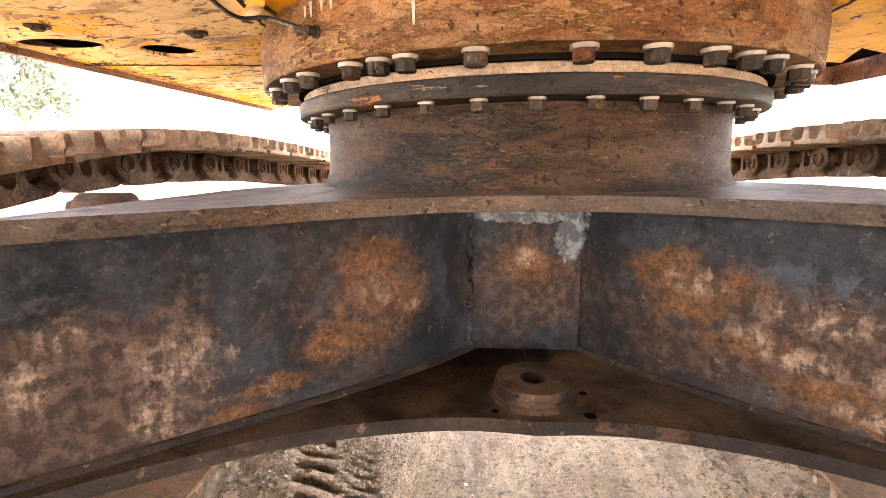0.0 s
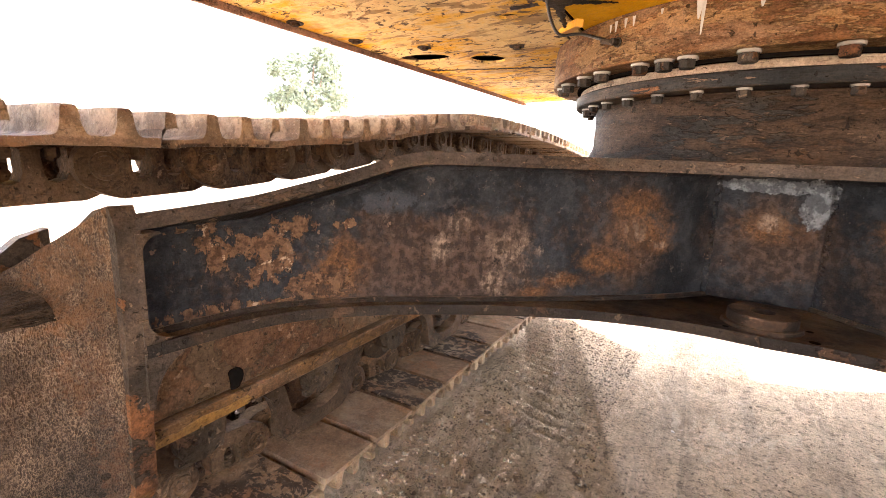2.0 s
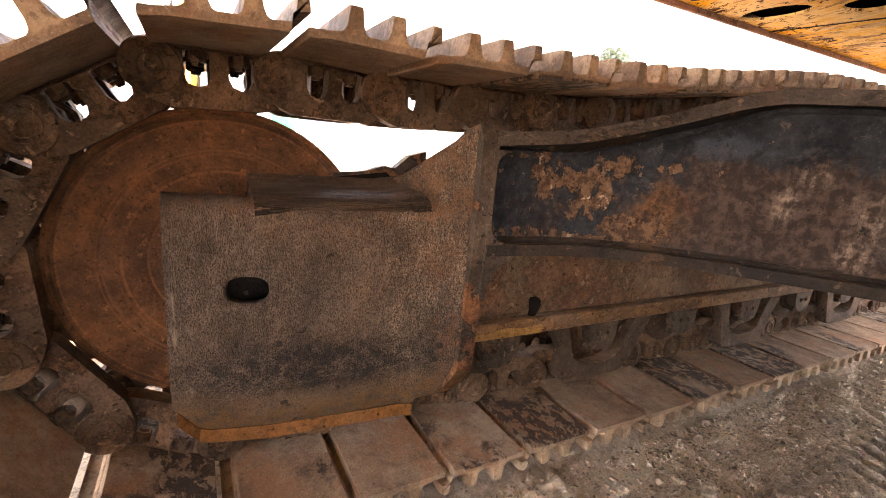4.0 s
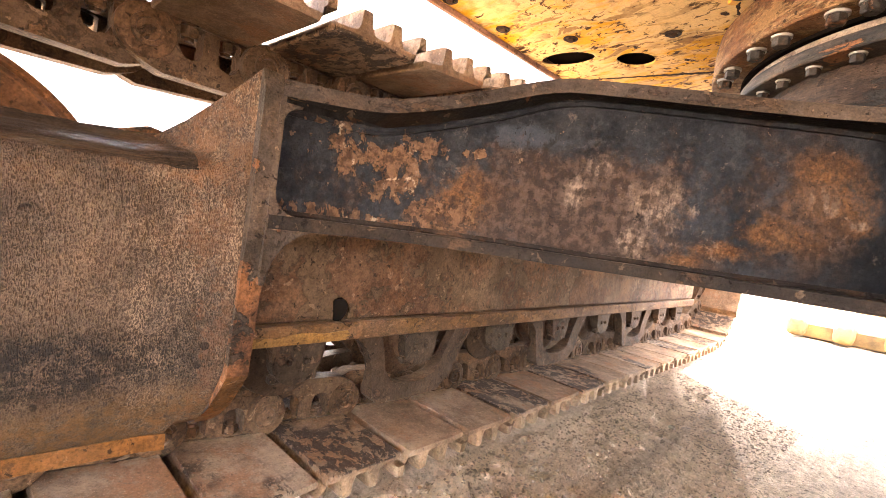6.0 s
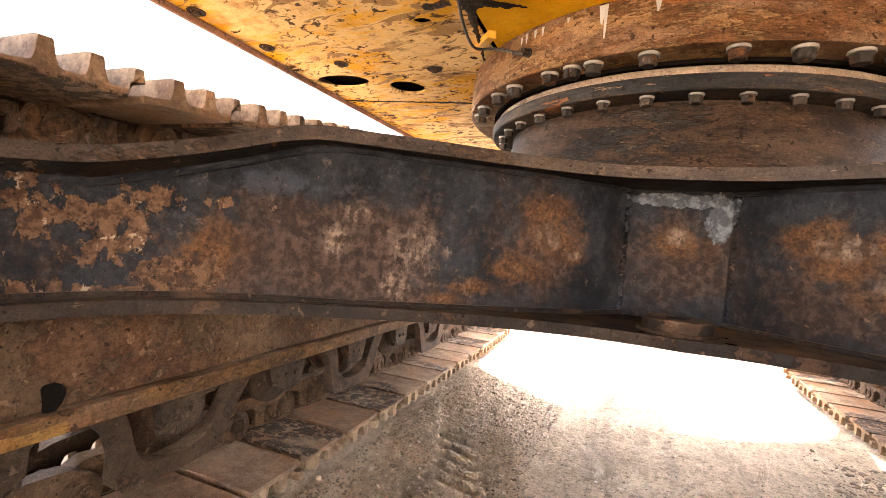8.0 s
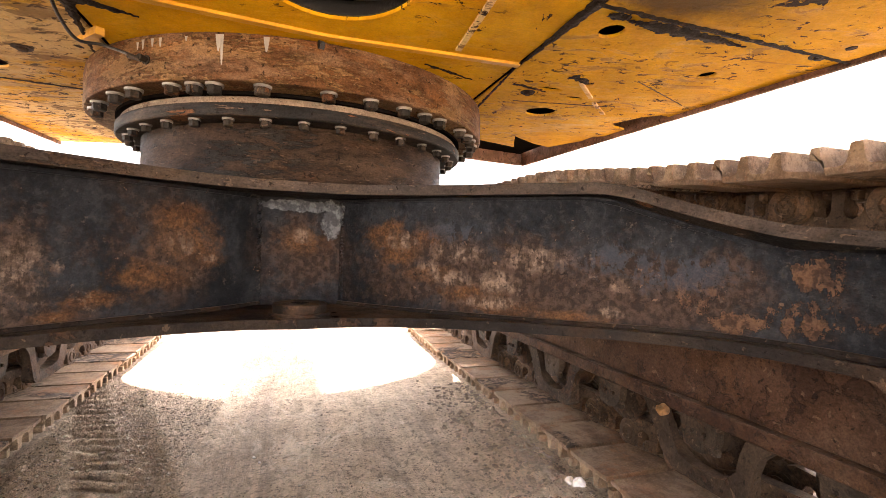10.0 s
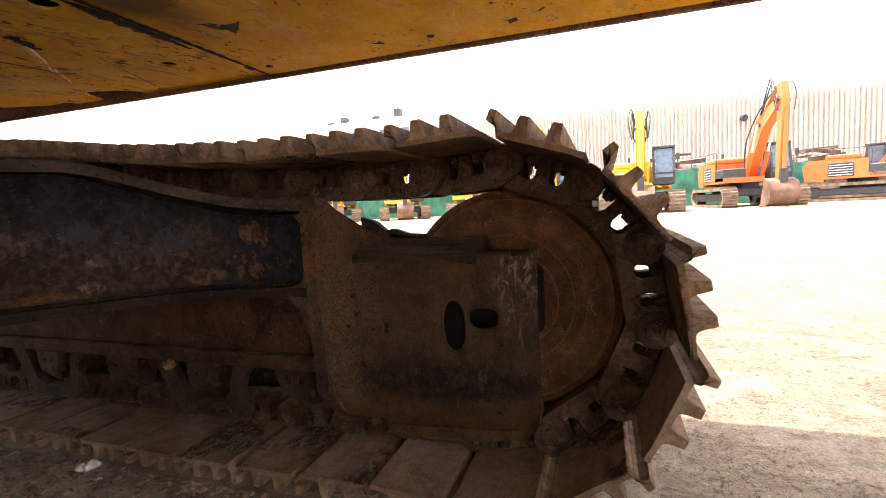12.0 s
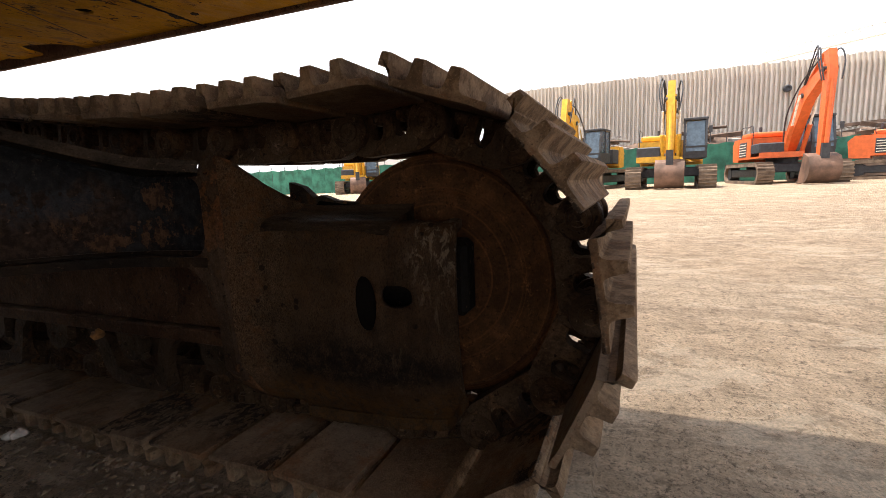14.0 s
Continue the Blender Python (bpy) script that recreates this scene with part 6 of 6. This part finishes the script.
        part("pivot_pin", bm, M_DARK, boom_ob)
    bm = bmesh.new()
    box(bm, bx - 0.30, bx - 0.12, 0.22, 0.40, bz - 0.35, bz - 0.17, 0.03)
    part("work_lamp", bm, M_CREAM, boom_ob)
    bm = bmesh.new()
    slab(bm, [(cx - 0.25, cz + 0.75), (cx + 0.12, cz + 0.8), (cx + 0.35, cz - 0.1), (dx + 0.16, dz), (dx - 0.16, dz), (cx - 0.22, cz - 0.2)], [], lambda u, v, k: (u, -0.15 + 0.30 * k, v))
    bmesh.ops.bevel(bm, geom=[e for e in bm.edges if e.calc_face_angle(0) > 0.3], offset=0.03, segments=1, affect="EDGES")
    part("arm", bm, paint, ex)
    for y in (-0.36, 0.36):
        bm = bmesh.new()
        tube(bm, [(1.3, y, 1.5), ((1.3 + bx) / 2 + 0.1, y, (1.5 + bz) / 2)], 0.10, 12)
        ram = part("boom_ram", bm, paint, ex)
        bm = bmesh.new()
        tube(bm, [((1.3 + bx) / 2 + 0.1, y, (1.5 + bz) / 2), (bx + 0.1, y, bz)], 0.05, 10)
        part("piston_rod", bm, M_CREAM, ram)
    bm = bmesh.new()
    tube(bm, [(bx, 0, bz + 0.55), (cx - 0.5, 0, cz + 0.75)], 0.10, 12)
    part("arm_ram", bm, paint, ex)
    for k_, y in enumerate((-0.25, -0.20, 0.22)):
        bm = bmesh.new()
        tube(bm, curve([(bx + 0.2, y, bz + 0.45), (cx - 0.3, y * 1.6, cz + 1.0 - 0.1 * k_), (cx + 0.15, y * 2.0, cz + 0.35), (cx + 0.28, y * 1.5, cz - 0.5)], 18), 0.03, 6)
        part("arm_hose", bm, M_DARK, ex)
    bm = bmesh.new()
    tube(bm, [((cx + dx) / 2 + 0.30, 0, (cz + dz) / 2), (dx + 0.32, 0, dz + 0.5)], 0.045, 10)
    part("piston_rod", bm, M_CREAM, ex)
    bm = bmesh.new()
    tube(bm, [(cx + 0.3, 0, cz - 0.4), (dx + 0.32, 0, dz + 0.5)], 0.08, 12)
    part("bucket_ram", bm, paint, ex)
    bm = bmesh.new()
    beam(bm, (dx + 0.32, 0, dz + 0.5), (dx + 0.28, 0, dz - 0.25), 0.3, 0.12, (1, 0, 0))
    part("bucket_linkage", bm, M_DARK, ex)
    bm = bmesh.new()
    slab(bm, [(dx - 0.2, dz + 0.1), (dx + 0.28, dz - 0.05), (dx + 0.44, dz - 0.3), (dx + 0.48, dz - 0.55), (dx + 0.40, dz - 0.85), (dx + 0.22, dz - 1.08), (dx - 0.08, 0.05), (dx - 0.6, 0.06), (dx - 0.50, dz - 0.75), (dx - 0.36, dz - 0.45)], [], lambda u, v, k: (u, -0.6 + 1.2 * k, v))
    bmesh.ops.bevel(bm, geom=[e for e in bm.edges if e.calc_face_angle(0) > 0.3], offset=0.03, segments=1, affect="EDGES")
    bk = part("bucket", bm, M_BUCKET, ex)
    for k in range(5):
        bm = bmesh.new()
        box(bm, dx - 0.80, dx - 0.5, -0.58 + 0.26 * k, -0.46 + 0.26 * k, 0.02, 0.12, 0.02)
        part("bucket_tooth", bm, M_BUCKET, bk)
    return ex


def stand(ex, x, y, yaw, scale=1.0):
    ex.matrix_basis = pose(x, y, ground_height(x, y) - 0.01, 0, 0, yaw) @ Matrix.Scale(scale, 4)
    return ex


def stand_copy(ex, x, y, yaw, scale, label=""):
    c = copy_thing(ex, pose(x, y, ground_height(x, y) - 0.01, 0, 0, yaw))
    c.matrix_basis = pose(x, y, ground_height(x, y) - 0.01, 0, 0, yaw) @ Matrix.Scale(scale, 4)
    if label:
        tagged(c, label)
    return c


orange = far_excavator("parked_excavator", M_ORANGE, "orange excavator parked with its bucket on the ground", ((0.7, 1.6), (2.5, 4.0), (4.35, 4.8), (4.2, 1.25)))
yellow = far_excavator("parked_excavator", M_YELLOW2, "yellow excavator parked facing the yard with folded boom", ((0.7, 1.6), (1.8, 3.6), (2.8, 4.0), (3.1, 1.25)))
stand(orange, 28.0, -7.6, -174, 0.95)
stand_copy(orange, 30.2, -13.5, -112, 0.9, "orange excavator with raised boom beside a shed")
stand(yellow, 25.4, -2.5, 176, 0.95)
stand_copy(yellow, 27.4, 1.7, 166, 0.95)
stand_copy(yellow, 30.5, 7.6, 196, 0.95)
stand_copy(yellow, 32.6, 13.8, 206, 0.95)
stand_copy(yellow, 33.0, 19.8, 208, 0.95)
stand_copy(yellow, -25.5, -0.9, 4, 1.15, "yellow excavator parked beyond the track with its boom raised")

# the long shed with ribbed sheets
M_SHEET = plain("ribbed_sheet", (0.52, 0.47, 0.405), 0.6, 0.0, 0.12, 0.6)
M_SHED_WALL = plain("pale_wall", (0.62, 0.58, 0.52), 0.8, 0, 0.1, 0.5)
shed = thing("shed", 39.5, -20, 0, "long grey shed with ribbed metal sheets on a pale wall", "shed")
bm = bmesh.new()
box(bm, 39.6, 48, -52, 9.6, 0, 7.7)
part("wall", bm, M_SHED_WALL, shed)
bm = bmesh.new()
slab(bm, [(0, 0), (0.05, 0), (0.09, 0.19), (0.19, 0.19), (0.23, 0), (0.288, 0), (0.288, -0.03), (0, -0.03)], [], lambda u, v, k: (-v, u, 5.3 * k))
SHEET = mesh_of("sheet", bm, M_SHEET, 20)
rng = random.Random(3)
for k in range(200):
    part("sheet", SHEET, None, shed, "", pose(39.52, 9.0 - 0.29 * k, 2.75 + rng.uniform(-0.05, 0.05)))
bm = bmesh.new()
lathe(bm, [(0, 0), (0.20, 0), (0.24, 0.05), (0.24, 0.3), (0.17, 0.34), (0, 0.2)], 20, Matrix.Translation((39.3, -10.3, 6.2)) @ pose(0, 0, 0, 0, -90, 0))
part("vent_fan", bm, M_DARK, shed, "round black wall fan")

M_NET = plain("green_net", (0.028, 0.135, 0.090), 0.8, 0, 0.4, 1.2)
fence = thing("net_fence", 33.5, 4, 0.15, "green net fence on thin posts", "fence")
ys = np.linspace(44.0, -12.5, 36)
for a, b in zip(ys[:-1], ys[1:]):
    bm = bmesh.new()
    cols = []
    for i in range(9):
        y = a + (b - a) * i / 8
        sag = 0.10 * math.sin(math.pi * i / 8) * rng.uniform(0.3, 1)
        cols.append([bm.verts.new(((37.0 if a > 5 else 33.5) + 0.10 * noise.noise((y * 2, z, 1)), y, 0.2 + (z - (sag if z > 1 else 0)) * 1.5)) for z in (0.0, 0.55, 1.1, 1.6)])
    for p, q in zip(cols[:-1], cols[1:]):
        for k in range(3):
            bm.faces.new((p[k], p[k + 1], q[k + 1], q[k]))
    part("net", bm, M_NET, fence)
    bm = bmesh.new()
    tube(bm, [(37.05 if a > 5 else 33.55, a, 0), (37.05 if a > 5 else 33.55, a, 2.9)], 0.03, 8)
    part("post", bm, M_DARK, fence)

M_SCRAP = plain("scrap_brown", (0.10, 0.065, 0.045), 0.9, 0, 0.5, 2)
M_SCRAP2 = plain("scrap_grey", (0.30, 0.27, 0.24), 0.9, 0, 0.4, 2)
for k in range(120):
    y = rng.uniform(-18, 4)
    z = 1.6 + rng.uniform(0.0, 2.1) * (0.75 + 0.25 * math.sin(y * 0.9))
    L = rng.uniform(1.0, 3.2)
    bm = bmesh.new()
    beam(bm, (-L / 2, 0, 0), (L / 2, 0, 0), rng.uniform(0.1, 0.35), rng.uniform(0.08, 0.3))
    ob = new("scrap_beam", mesh_of("scrap_beam", bm, rng.choice((M_SCRAP, M_SCRAP, M_SCRAP2)), 0))
    ob.matrix_basis = pose(rng.uniform(35.0, 37.5), y, z, rng.uniform(-20, 20), rng.uniform(-14, 14), 90 + rng.uniform(-30, 30))
    tagged(ob, "rusty scrap beam stacked behind the net fence", "scrap", "scrap heap")
bm = bmesh.new()
hv = []
for i in range(41):
    y = -18 + 22 * i / 40
    row = []
    for j in range(7):
        x = 34.8 + 3 * j / 6
        row.append(bm.verts.new((x, y, 0.05 + (2.9 + 0.6 * noise.noise((y * 0.7, x, 2))) * math.sin(math.pi * j / 6) ** 0.6 if 0 < j < 6 else 0.0)))
    hv.append(row)
for p, q in zip(hv[:-1], hv[1:]):
    for k in range(6):
        bm.faces.new((p[k], p[k + 1], q[k + 1], q[k]))
scrap_heap = new("scrap_heap", mesh_of("scrap_heap", bm, M_SCRAP, 0))
tagged(scrap_heap, "long brown heap of stacked scrap", "scrap heap", "", "stuff")

# distant blocks
M_BLOCK = plain("far_block", (0.60, 0.58, 0.56), 0.8, 0, 0.08, 0.3)
block = thing("office_block", 56, 28, 0, "flat pale building with roof tanks far off", "building")
bm = bmesh.new()
box(bm, 54, 62, 21, 36, 0, 12.6)
part("wall", bm, M_BLOCK, block)
for y, h in ((24, 1.5), (27.2, 0.9), (32, 1.2), (34, 0.7)):
    bm = bmesh.new()
    box(bm, 56, 57, y, y + 0.9, 12.6, 12.6 + h, 0.05)
    part("roof_tank", bm, M_DARK, block)
for k in range(9):
    bm = bmesh.new()
    box(bm, 53.9, 54.02, 22 + 1.5 * k, 23 + 1.5 * k, 9.6, 11.2)
    part("window", bm, M_GLASS, block)
# tower crane jib beyond the shed
M_CRANE = plain("crane_white", (0.62, 0.60, 0.57), 0.6)
crane = thing("tower_crane", 75, -60, 0, "slim pale lattice tower crane far off", "crane")
ja, jb = Vector((88.4, -18.6, 17.2)), Vector((74.3, -69.0, 22.6))
bm = bmesh.new()
for off in ((0, 0, 0), (0.7, 0, 0), (0.35, 0, 1.5)):
    tube(bm, [ja + Vector(off), jb + Vector(off)], 0.12, 6)
for k in range(40):
    p, q = ja.lerp(jb, k / 40), ja.lerp(jb, (k + 1) / 40)
    tube(bm, [p, p.lerp(q, 0.5) + Vector((0.35, 0, 1.5)), q + Vector((0.7, 0, 0))], 0.07, 5)
part("jib", bm, M_CRANE, crane)
bm = bmesh.new()
beam(bm, (74.3, -69, 0), (74.3, -69, 26), 1.6, 1.6, (1, 0, 0))
part("mast", bm, M_CRANE, crane)

# far side beyond the other track: a tree, a van and coloured bins
M_LEAF = plain("leaf_green", (0.050, 0.066, 0.042), 0.7, 0, 0.4, 3)
M_BARK = plain("bark", (0.10, 0.07, 0.05), 0.9)


def tree(x, y, h, r, seed):
    t = thing("tree", x, y, 0, "broad leafy green tree beyond the yard", "tree")
    rg = random.Random(seed)
    bm = bmesh.new()
    for a, b, w0, w1 in ((Vector((0, 0, 0)), Vector((0.1, 0, h * 0.45)), 0.3, 0.2), (Vector((0.1, 0, h * 0.4)), Vector((1.2, 0.3, h * 0.75)), 0.14, 0.05), (Vector((0.1, 0, h * 0.42)), Vector((-1.1, -0.4, h * 0.75)), 0.14, 0.05), (Vector((0.1, 0, h * 0.45)), Vector((0, 0.6, h * 0.9)), 0.14, 0.04)):
        lathe(bm, [(w0, 0), (w1, (b - a).length)], 10, Matrix.Translation(Vector((x, y, 0)) + a) @ (b - a).to_track_quat("Z", "Y").to_matrix().to_4x4())
    part("trunk", bm, M_BARK, t)
    vs, fs = [], []
    centres = []
    for k in range(80):
        u = rg.uniform(0, 2 * math.pi)
        v = rg.uniform(-0.75, 1)
        q = rg.uniform(0.45, 1.0) ** 0.5
        c = Vector((r * q * math.cos(u) * math.sqrt(1 - v * v * 0.8), r * q * math.sin(u) * math.sqrt(1 - v * v * 0.8), h * 0.66 + v * h * 0.33 * q))
        centres.append((c, rg.uniform(0.45, 0.95)))
    for k in range(24000):
        c, w = rg.choice(centres)
        p = Vector((x, y, 0)) + c + Vector((rg.gauss(0, 1), rg.gauss(0, 1), rg.gauss(0, 0.8))) * w * 0.5
        d = Vector((rg.gauss(0, 1), rg.gauss(0, 1), rg.gauss(0, 1))).normalized()
        e = d.orthogonal().normalized()
        s = rg.uniform(0.07, 0.15)
        i = len(vs)
        vs += [p - d * s, p + e * s * 0.6, p + d * s, p - e * s * 0.6]
        fs.append((i, i + 1, i + 2, i + 3))
    me = bpy.data.meshes.new("crown")
    me.from_pydata([tuple(v) for v in vs], [], fs)
    me.materials.append(M_LEAF)
    part("crown", me, M_LEAF, t)
    return t


tree(-30.5, 29.5, 9.6, 3.3, 5)
M_VAN = plain("white_van", (0.75, 0.74, 0.72), 0.5, 0, 0.06)
van = thing("van", -26.5, 27.6, 0.1, "white van parked by the tree", "van")
bm = bmesh.new()
slab(bm, [(-2.2, 0.5), (2.3, 0.5), (2.35, 1.2), (1.7, 2.1), (1.2, 2.3), (-2.2, 2.3)], [], lambda u, v, k: (-26.5 + u * 0.75, 27.6 + u * 0.7 + 1.7 * (k - 0.5), v + 0.55))
part("van_body", bm, M_VAN, van)
bm = bmesh.new()
slab(bm, [(0.6, 1.35), (1.7, 1.35), (1.4, 2.05), (0.6, 2.05)], [], lambda u, v, k: (-26.5 + u * 0.75, 27.6 + u * 0.7 + 1.74 * (k - 0.5), v + 0.55))
part("van_window", bm, M_GLASS, van)
for x in (-1.4, 1.5):
    bm = bmesh.new()
    lathe(bm, [(0, -0.9), (0.38, -0.9), (0.38, 0.9), (0, 0.9)], 20, Matrix.Translation((-26.5 + x * 0.75, 27.6 + x * 0.7, 0.5)) @ pose(0, 0, 0, 90, 0, 0))
    part("van_wheel", bm, M_BLACK, van)
for x, y, w, h, c, lab in ((-27, 1.6, 1.6, 2.2, (0.55, 0.05, 0.035), "red steel bin in the far yard"), (-28, 3.9, 1.2, 2.3, (0.03, 0.30, 0.16), "green steel bin in the far yard"), (-28, 5.6, 1.3, 2.1, (0.12, 0.24, 0.36), "blue steel bin in the far yard")):
    bm = bmesh.new()
    box(bm, x - 0.8, x + 0.8, y - w / 2, y + w / 2, 0.08, h, 0.04)
    for k in range(5):
        yy = y - w / 2 + w * (k + 0.5) / 5
        box(bm, x + 0.78, x + 0.85, yy - 0.04, yy + 0.04, 0.15, h - 0.1)
    ob = new("steel_bin", mesh_of("steel_bin", bm, plain("bin_paint", c, 0.5), 30))
    tagged(ob, lab, "bin")
